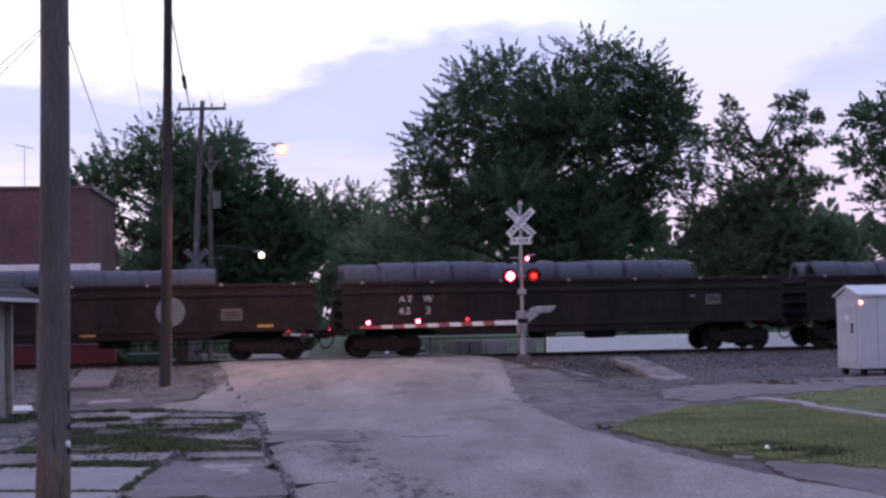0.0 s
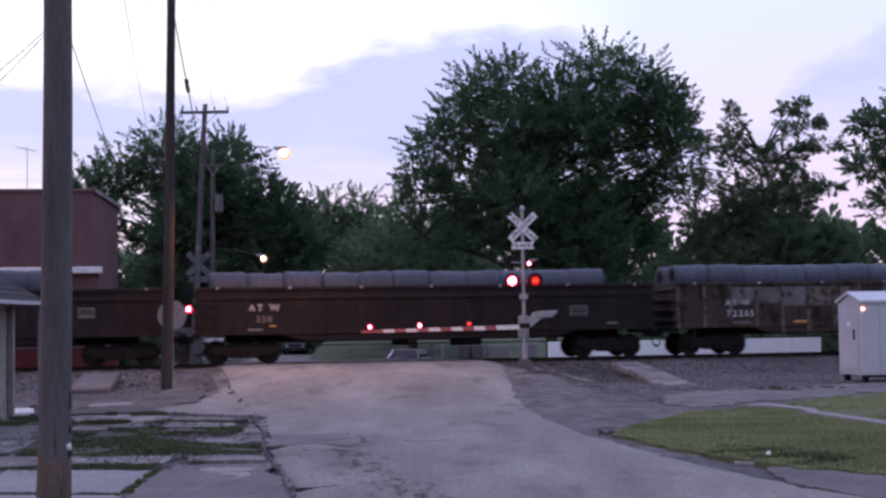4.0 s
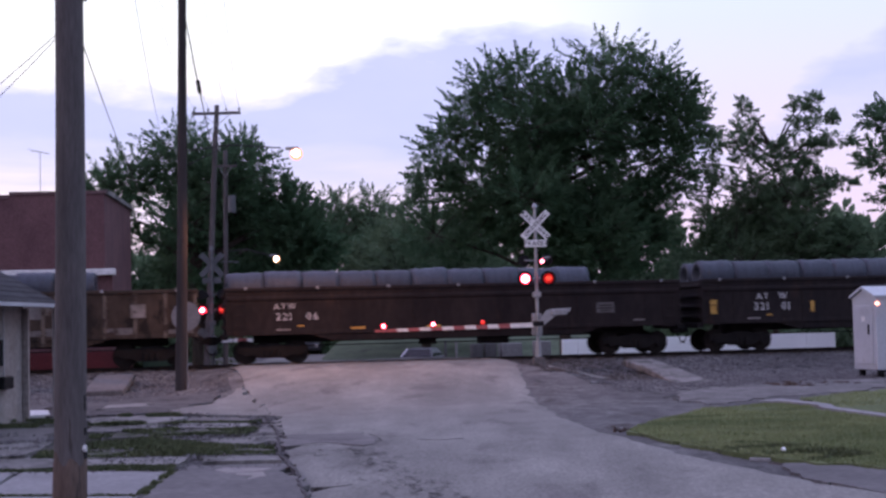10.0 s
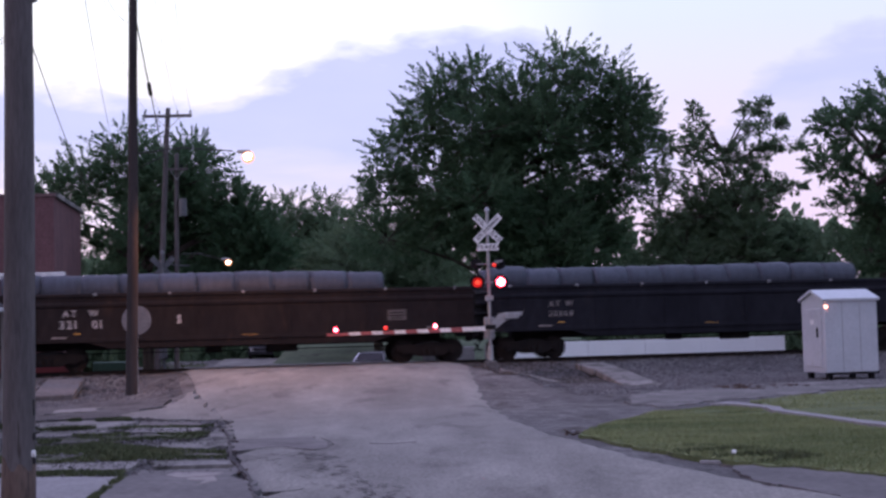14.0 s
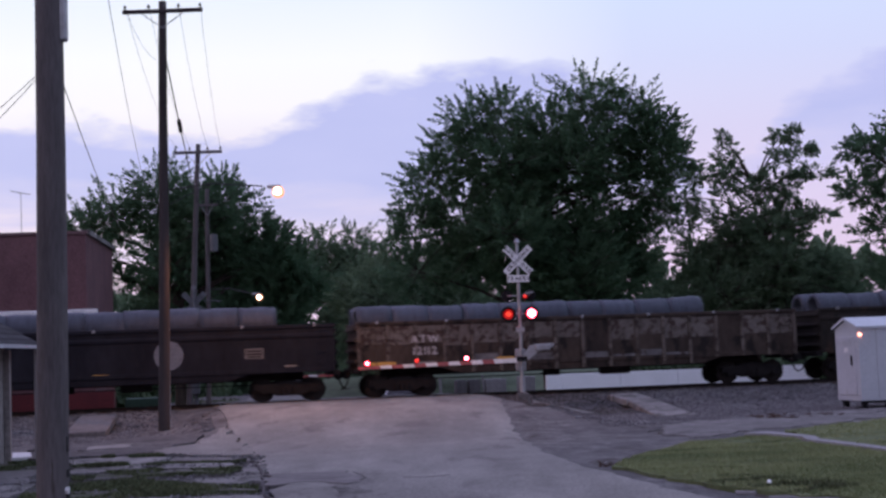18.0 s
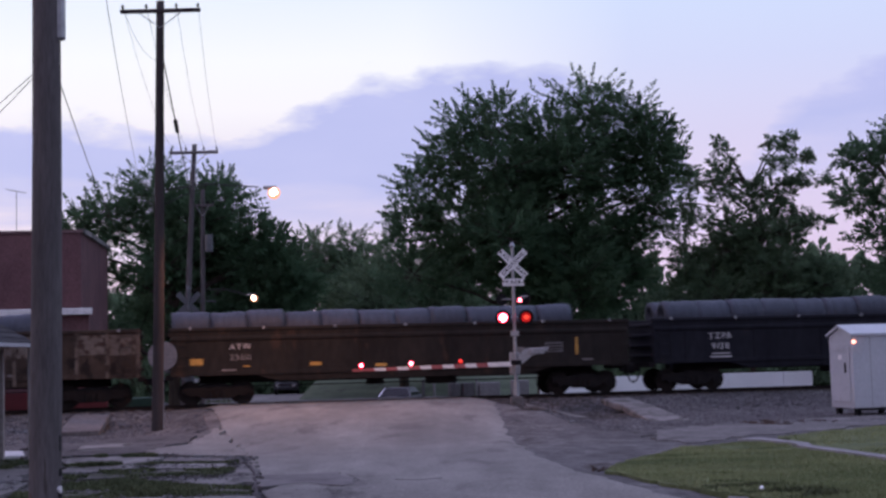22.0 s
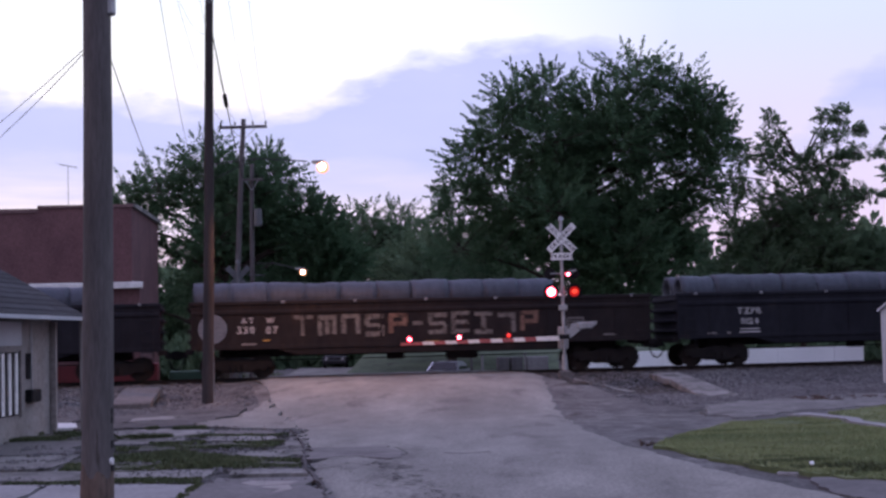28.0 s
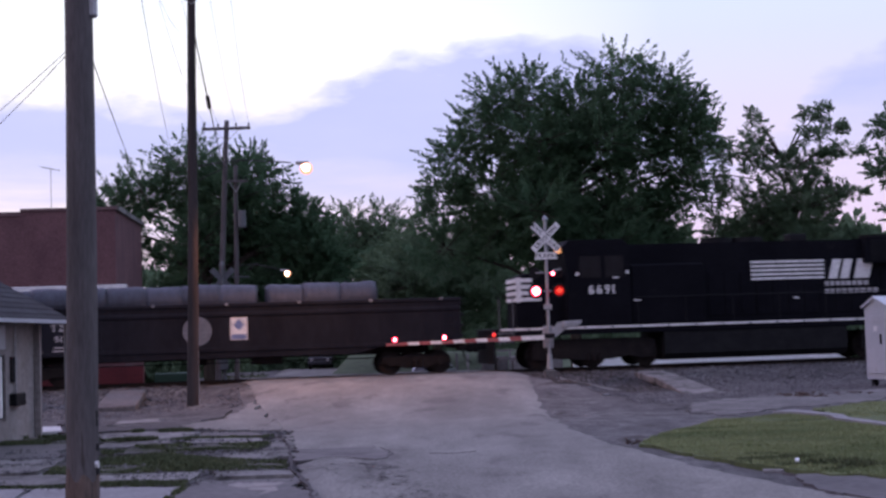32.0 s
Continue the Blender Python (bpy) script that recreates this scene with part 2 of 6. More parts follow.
M = {
    "soil": material("gravel_soil", (0.076, 0.070, 0.072), (0.138, 0.129, 0.128), 0.95, 0, 0.42, 14, 1.0, (0.058, 0.050, 0.046), 0.58, (1, 0.6, 1), world_space=True, grain_amount=0.9, mid=0.75, mid_scale=2.2),
    "asphalt": material("worn_pale_asphalt", (0.149, 0.139, 0.131), (0.220, 0.206, 0.192), 0.9, 0, 0.42, 22, 0.3, (0.135, 0.122, 0.118), 0.57, (1, 0.34, 1), world_space=True, grain_amount=0.65, mid=0.3, mid_scale=1.6),
    "tar": material("dark_patched_asphalt", (0.095, 0.087, 0.089), (0.140, 0.127, 0.128), 0.9, 0, 0.5, 8, 0.4, (0.10, 0.09, 0.09), 0.6, world_space=True),
    "concrete": material("old_concrete", (0.132, 0.123, 0.120), (0.196, 0.184, 0.178), 0.9, 0, 0.7, 11, 0.4, (0.088, 0.083, 0.078), 0.53, (1, 0.6, 1), by_object=0.18, mid=0.6, mid_scale=2.4),
    "ballast": material("grey_ballast_stone", (0.072, 0.068, 0.074), (0.142, 0.134, 0.140), 0.9, 0, 2.0, 20, 0.3, by_island=0.3),
    "dark_stone": material("dark_brown_gravel", (0.040, 0.035, 0.034), (0.080, 0.072, 0.070), 0.9, 0, 2.0, 20, 0.3, by_island=0.4),
    "grass": material("lawn_grass", (0.150, 0.180, 0.086), (0.262, 0.284, 0.142), 0.9, 0, 0.5, 5, 0.0, (0.108, 0.132, 0.054), 0.58, (0.45, 1.3, 1), by_island=0.12, world_space=True, grain_amount=0.35),
    "turf": material("turf_soil", (0.070, 0.088, 0.036), (0.115, 0.132, 0.060), 0.95, 0, 0.5, 12, 0.2, (0.055, 0.066, 0.030), 0.56, (0.5, 1.2, 1), world_space=True, grain_amount=0.4),
    "weed": material("green_weeds", (0.056, 0.070, 0.034), (0.092, 0.104, 0.052), 0.85, 0, 0.8, 6, 0.0, by_island=0.3, world_space=True),
    "grass_dark": material("weedy_grass", (0.034, 0.044, 0.020), (0.058, 0.070, 0.032), 0.85, 0, 0.4, 6, 0.0, by_island=0.35, world_space=True),
    "steel": material("rail_steel", (0.018, 0.015, 0.015), (0.030, 0.024, 0.023), 0.7, 0.1, 3, 20, 0.2, spec=0.1),
    "tie": material("creosoted_tie", (0.04, 0.033, 0.03), (0.075, 0.06, 0.052), 0.9, 0, 2, 15, 0.4, by_object=0.2),
    "dark_car": material("black_brown_car_paint", (0.017, 0.0135, 0.015), (0.028, 0.021, 0.021), 0.75, 0.0, 0.8, 6, 0.15, (0.035, 0.023, 0.02), 0.63, (1, 1, 0.4), spec=0.10),
    "brown_car": material("red_brown_car_paint", (0.0155, 0.013, 0.015), (0.0235, 0.0178, 0.018), 0.75, 0.0, 0.8, 6, 0.15, (0.03, 0.02, 0.018), 0.60, (1, 1, 0.4), spec=0.12),
    "rust_car": material("rusted_tan_car_steel", (0.030, 0.022, 0.019), (0.062, 0.045, 0.036), 0.85, 0.0, 0.9, 6, 0.3, (0.018, 0.014, 0.013), 0.52, (1, 1, 0.5)),
    "tan_panel": material("faded_tan_panel", (0.095, 0.080, 0.072), (0.15, 0.13, 0.116), 0.85, 0, 2.2, 9, 0.2, (0.05, 0.032, 0.027), 0.50),
    "truck": material("grimy_black_cast_steel", (0.015, 0.0135, 0.015), (0.025, 0.022, 0.022), 0.8, 0.0, 2, 14, 0.2, spec=0.05),
    "coil": material("wound_grey_steel_rod", (0.031, 0.036, 0.055), (0.052, 0.058, 0.082), 0.62, 0.2, 1.5, 10, 0.6, (0.075, 0.058, 0.058), 0.62, (5, 1, 1), by_object=0.15),
    "loco": material("black_locomotive_paint", (0.0045, 0.0045, 0.0072), (0.0072, 0.0072, 0.0105), 0.65, 0.0, 0.7, 8, 0.08, (0.014, 0.013, 0.015), 0.66, spec=0.05),
    "white": material("grimy_white_paint", (0.62, 0.60, 0.60), (0.74, 0.72, 0.72), 0.7, 0, 2, 14, 0.1),
    "letter": material("faded_white_lettering", (0.34, 0.325, 0.33), (0.46, 0.44, 0.45), 0.8, 0, 3, 16, 0.0, (0.24, 0.21, 0.20), 0.68),
    "faint": material("faint_grey_chalking", (0.16, 0.145, 0.14), (0.25, 0.225, 0.22), 0.9, 0, 2, 9, 0.0, (0.05, 0.035, 0.03), 0.58),
    "yellow": material("dull_yellow_reflector", (0.42, 0.22, 0.04), (0.52, 0.29, 0.06), 0.6, 0, 3, 16, 0.0),
    "blue": material("placard_blue", (0.12, 0.16, 0.30), (0.16, 0.20, 0.36), 0.7, 0, 3, 12, 0.0),
    "red": material("barrier_red", (0.26, 0.065, 0.07), (0.34, 0.09, 0.09), 0.5, 0, 3, 16, 0.05),
    "alu": material("galvanised_metal", (0.25, 0.25, 0.265), (0.34, 0.34, 0.355), 0.45, 0.5, 2, 14, 0.1),
    "box": material("pale_grey_sheet_metal", (0.40, 0.41, 0.45), (0.46, 0.47, 0.51), 0.5, 0.15, 0.8, 10, 0.05, (0.34, 0.32, 0.30), 0.66, grain_amount=0.2),
    "black": material("matt_black_metal", (0.010, 0.010, 0.012), (0.016, 0.016, 0.018), 0.6, 0.1, 3, 14, 0.05, spec=0.1),
    "pole": material("weathered_pole_wood", (0.068, 0.060, 0.062), (0.118, 0.105, 0.107), 0.9, 0, 1.2, 20, 0.5, (0.045, 0.034, 0.03), 0.62, (3, 3, 0.35)),
    "pole_dark": material("dark_pole_wood", (0.033, 0.027, 0.028), (0.054, 0.044, 0.045), 0.9, 0, 1.2, 20, 0.5, (0.06, 0.035, 0.03), 0.64, (3, 3, 0.35)),
    "dull_metal": material("dull_grey_metal", (0.075, 0.078, 0.088), (0.11, 0.112, 0.122), 0.6, 0.2, 2, 12, 0.1),
    "damp_soil": material("damp_dirt", (0.060, 0.058, 0.050), (0.105, 0.098, 0.092), 0.95, 0, 1.1, 12, 0.5, (0.042, 0.048, 0.026), 0.52, (1, 0.5, 1), world_space=True),
    "brick": material("dark_red_brick", (0.134, 0.071, 0.079), (0.182, 0.096, 0.103), 0.9, 0, 0.8, 12, 0.3, by_object=0.25),
    "mortar": material("brick_mortar", (0.14, 0.088, 0.092), (0.18, 0.115, 0.118), 0.95, 0, 1.5, 14, 0.2),
    "siding": material("grubby_cream_siding", (0.225, 0.200, 0.195), (0.290, 0.262, 0.255), 0.85, 0, 0.9, 10, 0.2, (0.2, 0.17, 0.15), 0.64),
    "shingle": material("dark_roof_shingle", (0.020, 0.020, 0.024), (0.036, 0.036, 0.042), 0.9, 0, 1.5, 14, 0.4, by_object=0.3),
    "leaf": material("maple_leaves", (0.076, 0.140, 0.080), (0.106, 0.174, 0.098), 0.9, 0, 0.35, 3, 0.0, by_island=0.12, spec=0.05),
    "leaf2": material("lighter_leaves", (0.098, 0.156, 0.092), (0.130, 0.192, 0.116), 0.9, 0, 0.4, 3, 0.0, by_island=0.12, spec=0.05),
    # leaf green paled to carry the haze over the distant trees
    "leaf3": material("haze_paled_leaves", (0.128, 0.192, 0.118), (0.165, 0.235, 0.142), 0.9, 0, 0.4, 3, 0.0, by_island=0.12, spec=0.05),
    "bark": material("dark_bark", (0.04, 0.032, 0.028), (0.075, 0.06, 0.05), 0.95, 0, 2, 14, 0.6, stretch=(3, 3, 0.5)),
    "wire": material("black_cable", (0.02, 0.02, 0.022), (0.03, 0.03, 0.032), 0.6, 0, 3, 12, 0.0),
    "rubber": material("tyre_rubber", (0.012, 0.012, 0.012), (0.02, 0.02, 0.02), 0.85, 0, 4, 20, 0.1),
    "silver": material("silver_car_paint", (0.10, 0.103, 0.115), (0.125, 0.128, 0.14), 0.45, 0.2, 1, 10, 0.0),
    "paint_dark": material("dark_vehicle_paint", (0.02, 0.02, 0.025), (0.03, 0.03, 0.035), 0.3, 0.3, 1, 10, 0.0),
    "glass": material("dark_window_glass", (0.006, 0.007, 0.009), (0.010, 0.011, 0.014), 0.15, 0, 2, 10, 0.0, spec=0.12),
    "red_glow": glow("lit_red_lens", (1.0, 0.012, 0.045), 4.0),
    "red_hot": glow("lit_red_lamp_core", (1.0, 0.16, 0.22), 16.0),
    "red_dim": glow("dimmed_red_lamp", (1.0, 0.018, 0.02), 0.32),
    "red_ember": glow("dimmed_lamp_core", (1.0, 0.06, 0.03), 1.1),
    "red_lens": material("unlit_red_lens", (0.25, 0.01, 0.015), (0.32, 0.02, 0.02), 0.25, 0, 4, 20, 0.0),
    "sodium": glow("lit_sodium_lamp", (1.0, 0.42, 0.24), 1.35),
    "sodium_core": glow("lit_sodium_tube", (1.0, 0.80, 0.60), 40.0),
    "amber": glow("lit_number_board", (1.0, 0.42, 0.16), 1.0),
    "small_lamp": glow("lit_small_lamp", (1.0, 0.36, 0.26), 5.0),
}
for key in ("leaf", "leaf2", "leaf3"):
    leafy(M[key], 0.5)


# ---- ground, road, track ----
def sheet(xs, ys, zf, name="sheet"):
    vs = [(x, y, zf(x, y)) for y in ys for x in xs]
    k = len(xs)
    fs = [(j * k + i, j * k + i + 1, (j + 1) * k + i + 1, (j + 1) * k + i) for j in range(len(ys) - 1) for i in range(k - 1)]
    me = bpy.data.meshes.new(name)
    me.from_pydata(vs, [], fs)
    return me


def spread(lo, hi, fine_lo, fine_hi, step, grow=1.5):
    mid = list(np.arange(fine_lo, fine_hi + 1e-6, step))
    out, d = [], step
    v = fine_hi
    while v < hi:
        d *= grow
        v = min(hi, v + d)
        out.append(v)
    pre, d, v = [], step, fine_lo
    while v > lo:
        d *= grow
        v = max(lo, v - d)
        pre.append(v)
    return pre[::-1] + mid + out


def rough_ground(x, y):
    return ground_z(x, y) + 0.03 * noise.noise((x * 0.6, y * 0.6, 0)) + 0.012 * noise.noise((x * 2.3, y * 2.3, 4))


ground = part("ground", sheet(spread(-2500, 2500, -34, 34, 0.5), spread(-2500, 2500, 2, 75, 0.5), rough_ground, "ground"), M["soil"], None, smoothed=True)
tagged(ground, "grey gravel and bare soil beside the railway", "ground", kind="structure")

# left and right rim of the carriageway, by metres in front of the track
ROAD_U = (-70, -30, -12, -4, 1.5, 4.5, 8, 11, 14, 17.5, 20, 22, 26, 30, 34, 38, 48, 75)
ROAD_L = (-2.5, -6.0, -7.8, -8.5, -8.4, -8.2, -8.2, -8.2, -8.1, -8.05, -8.05, -8.1, -8.2, -8.3, -8.35, -8.4, -8.5, -8.6)
ROAD_R = (3.0, -1.0, -2.8, 0.6, 1.35, 1.0, 0.35, -0.2, -0.8, -1.45, -1.8, -2.1, -2.55, -2.65, -2.6, -2.1, -1.0, 0.5)


def road_sheet(lift, lo, hi, s0, s1, zf, du=0.5, ds=0.5):
    vs, fs = [], []
    us = list(np.arange(lo, hi + 1e-6, du))
    k = 22
    for u in us:
        a, b = s0(u), s1(u)
        for i in range(k):
            s = a + (b - a) * i / (k - 1)
            x, y, _ = along(s, u)
            edge = min(i, k - 1 - i)
            vs.append((x, y, zf(u) + lift - (0.06 if edge == 0 else 0) + 0.012 * noise.noise((x * 0.5, y * 0.5, 9))))
    for j in range(len(us) - 1):
        for i in range(k - 1):
            fs.append((j * k + i, j * k + i + 1, (j + 1) * k + i + 1, (j + 1) * k + i))
    me = bpy.data.meshes.new("road")
    me.from_pydata(vs, [], fs)
    return me


def ragged(u, seed, a=0.18):
    return a * noise.noise((u * 0.9, seed, 0)) + 0.5 * a * noise.noise((u * 3.1, seed, 5))


road = part("road", road_sheet(0.035, -70, 75, lambda u: lerp_table(u, ROAD_U, ROAD_L) + ragged(u, 1), lambda u: lerp_table(u, ROAD_U, ROAD_R) + ragged(u, 2), road_z), M["asphalt"], None, smoothed=True)
tagged(road, "worn pale grey asphalt road rising to the level crossing", "road", kind="structure")


def track():
    for v, nm in ((-0.72, "near"), (0.72, "far")):
        prof = [(-0.075, -0.17), (0.075, -0.17), (0.075, -0.15), (0.012, -0.13), (0.012, -0.04), (0.036, -0.03), (0.036, 0), (-0.036, 0), (-0.036, -0.03), (-0.012, -0.04), (-0.012, -0.13), (-0.075, -0.15)]
        bm = prism([(a + v, b) for a, b in prof], -70, 70, "x")
        solid("rail", bm, M["steel"], "dark worn steel rail of the railway track", "rail", Matrix.Translation(along(0, 0, RAIL)) @ Matrix.Rotation(TH, 4, "Z"), "rails", "structure")
    bed = [(-1.9, -0.4), (1.9, -0.4), (1.75, 0.02), (-1.75, 0.02)]
    solid("ballast_bed", prism(bed, -70, 70, "x"), M["soil"], "grey stone ballast bed under the track", "ballast", Matrix.Translation(along(0, 0, 0)) @ Matrix.Rotation(TH, 4, "Z"), kind="structure")


track()


# ---- the train ----
# metres run since the start, by seconds
RUN = ((0, 0.0), (2, 11.24), (4, 22.49), (6, 33.78), (8, 45.16), (10, 56.64), (12, 68.20), (14, 79.80), (16, 91.35), (18, 102.97), (20, 114.75), (22, 126.64), (24, 138.56), (26, 150.50), (28, 162.39), (30, 174.28), (32, 186.21))
movers = []


def on_track(s, z=RAIL):
    return Matrix.Translation(along(s, 0, z)) @ Matrix.Rotation(TH, 4, "Z")


def rolling(ob, s, offset=None):
    """Notes a thing that goes with the train, at s metres along the track at the start."""
    movers.append((ob, s, offset or Matrix.Identity(4)))
    ob.matrix_basis = on_track(s) @ (offset or Matrix.Identity(4))
    return ob


CAR = 16.40      # length of a gondola's body
HALF = 1.50      # half its width
FONT = {}


def text_mesh(body, size, thick=0.004):
    key = (body, size)
    if key not in FONT:
        cu = bpy.data.curves.new("writing", "FONT")
        cu.body, cu.size, cu.extrude, cu.align_x, cu.align_y = body, size, thick, "CENTER", "CENTER"
        cu.resolution_u, cu.offset = 2, 0.022 * size
        tmp = bpy.data.objects.new("writing", cu)
        scene.collection.objects.link(tmp)
        bpy.context.view_layer.update()
        dg = bpy.context.evaluated_depsgraph_get()
        FONT[key] = bpy.data.meshes.new_from_object(tmp.evaluated_get(dg))
        bpy.data.objects.remove(tmp)
        bpy.data.curves.remove(cu)
    return FONT[key]


def writing(name, body, size, mat, parent, m, sx=1.0):
    """Writing letter by letter, centred on m."""
    glyphs = []
    for ch in body:
        if ch == " ":
            glyphs.append((None, 0.30 * size))
            continue
        me = text_mesh(ch, size)
        xs = [v.co.x for v in me.vertices]
        glyphs.append((me, max(xs) - min(xs)))
    gap = 0.20 * size
    x = -(sum(w for _, w in glyphs) + gap * (len(glyphs) - 1)) / 2
    for me, w in glyphs:
        if me is not None:
            xs = [v.co.x for v in me.vertices]
            if not me.materials:
                me.materials.append(mat)
            mesh = me if me.materials[0] == mat else me.copy()
            ob = part(name, mesh, mat, parent)
            ob.matrix_basis = m @ Matrix.Translation((x - min(xs), 0, 0))
        x += w + gap


def truck_parts(name, wheel_r, axles, parent, x, gauge=0.75, frame_y=1.0, deep=False):
    """A bogie: side frames, springs, bolster and its wheelsets, at x along its car."""
    bm = bmesh.new()
    half = max(axles) + 0.30
    for sy in (-1, 1):
        y0, y1 = sy * frame_y - 0.07, sy * frame_y + 0.07
        out = [(-half, 0.40), (-half, 0.60), (-half + 0.3, 0.66), (-0.55, 0.66), (-0.35, 0.72), (0.35, 0.72), (0.55, 0.66), (half - 0.3, 0.66), (half, 0.60), (half, 0.40), (half - 0.35, 0.40), (0.42, 0.22), (-0.42, 0.22), (-half + 0.35, 0.40)]
        if deep:
            out = [(-half, 0.36), (-half, 0.95), (-half + 0.4, 1.05), (half - 0.4, 1.05), (half, 0.95), (half, 0.36), (half - 0.5, 0.30), (1.3, 0.42), (0.7, 0.30), (-0.7, 0.30), (-1.3, 0.42), (-half + 0.5, 0.30)]
        prism(out, y0, y1, "y", bm)
        for a in axles:
            tube((a, y0 - 0.04, wheel_r), (a, y1 + 0.04, wheel_r), 0.13, n=10, bm=bm)
        for k in (-0.2, 0.0, 0.2):
            tube((k, y0 - 0.02, 0.26), (k, y0 - 0.02, 0.5), 0.07, n=8, bm=bm)
    B(-0.2, 0.2, -frame_y, frame_y, 0.45, 0.75, bm)
    bogie = part(name, bm, M["truck"], parent)
    bogie.location = (x, 0, 0)
    for a in axles:
        bw = bmesh.new()
        for sy in (-1, 1):
            tube((0, sy * gauge - 0.05, 0), (0, sy * gauge + 0.05, 0), wheel_r, n=20, bm=bw)
            tube((0, sy * gauge - 0.09, 0), (0, sy * gauge - 0.05, 0), wheel_r * 0.82, n=20, bm=bw) if sy < 0 else tube((0, sy * gauge + 0.05, 0), (0, sy * gauge + 0.09, 0), wheel_r * 0.82, n=20, bm=bw)
            for k in range(3):
                c = k * math.tau / 3
                tube((math.cos(c) * wheel_r * 0.5, sy * gauge - 0.1, math.sin(c) * wheel_r * 0.5), (math.cos(c) * wheel_r * 0.5, sy * gauge + 0.1, math.sin(c) * wheel_r * 0.5), 0.05, n=6, bm=bw)
        tube((0, -frame_y, 0), (0, frame_y, 0), 0.08, n=10, bm=bw)
        w = part("wheelset", bw, M["steel"], bogie)
        w.location = (a, 0, wheel_r)
        w["spin"] = wheel_r
    return bogie


def gondola_shell(ribs, deep):
    """The open box of a gondola with its fishbelly side sills."""
    bm = bmesh.new()
    zb, zt = (0.80, 2.62)
    side = [(0.0, 1.02), (2.9, 1.02), (3.7, zb), (CAR - 3.7, zb), (CAR - 2.9, 1.02), (CAR, 1.02), (CAR, zt), (0.0, zt)]
    for sy in (-1, 1):
        y0, y1 = sorted((sy * (HALF - 0.10), sy * (HALF - 0.06)))
        prism(side, y0, y1, "y", bm)
    for x in (0.0, CAR - 0.06):
        B(x, x + 0.06, -HALF + 0.1, HALF - 0.1, 1.02, zt, bm)
    B(0.06, CAR - 0.06, -HALF + 0.1, HALF - 0.1, 1.08, 1.16, bm)
    return bm


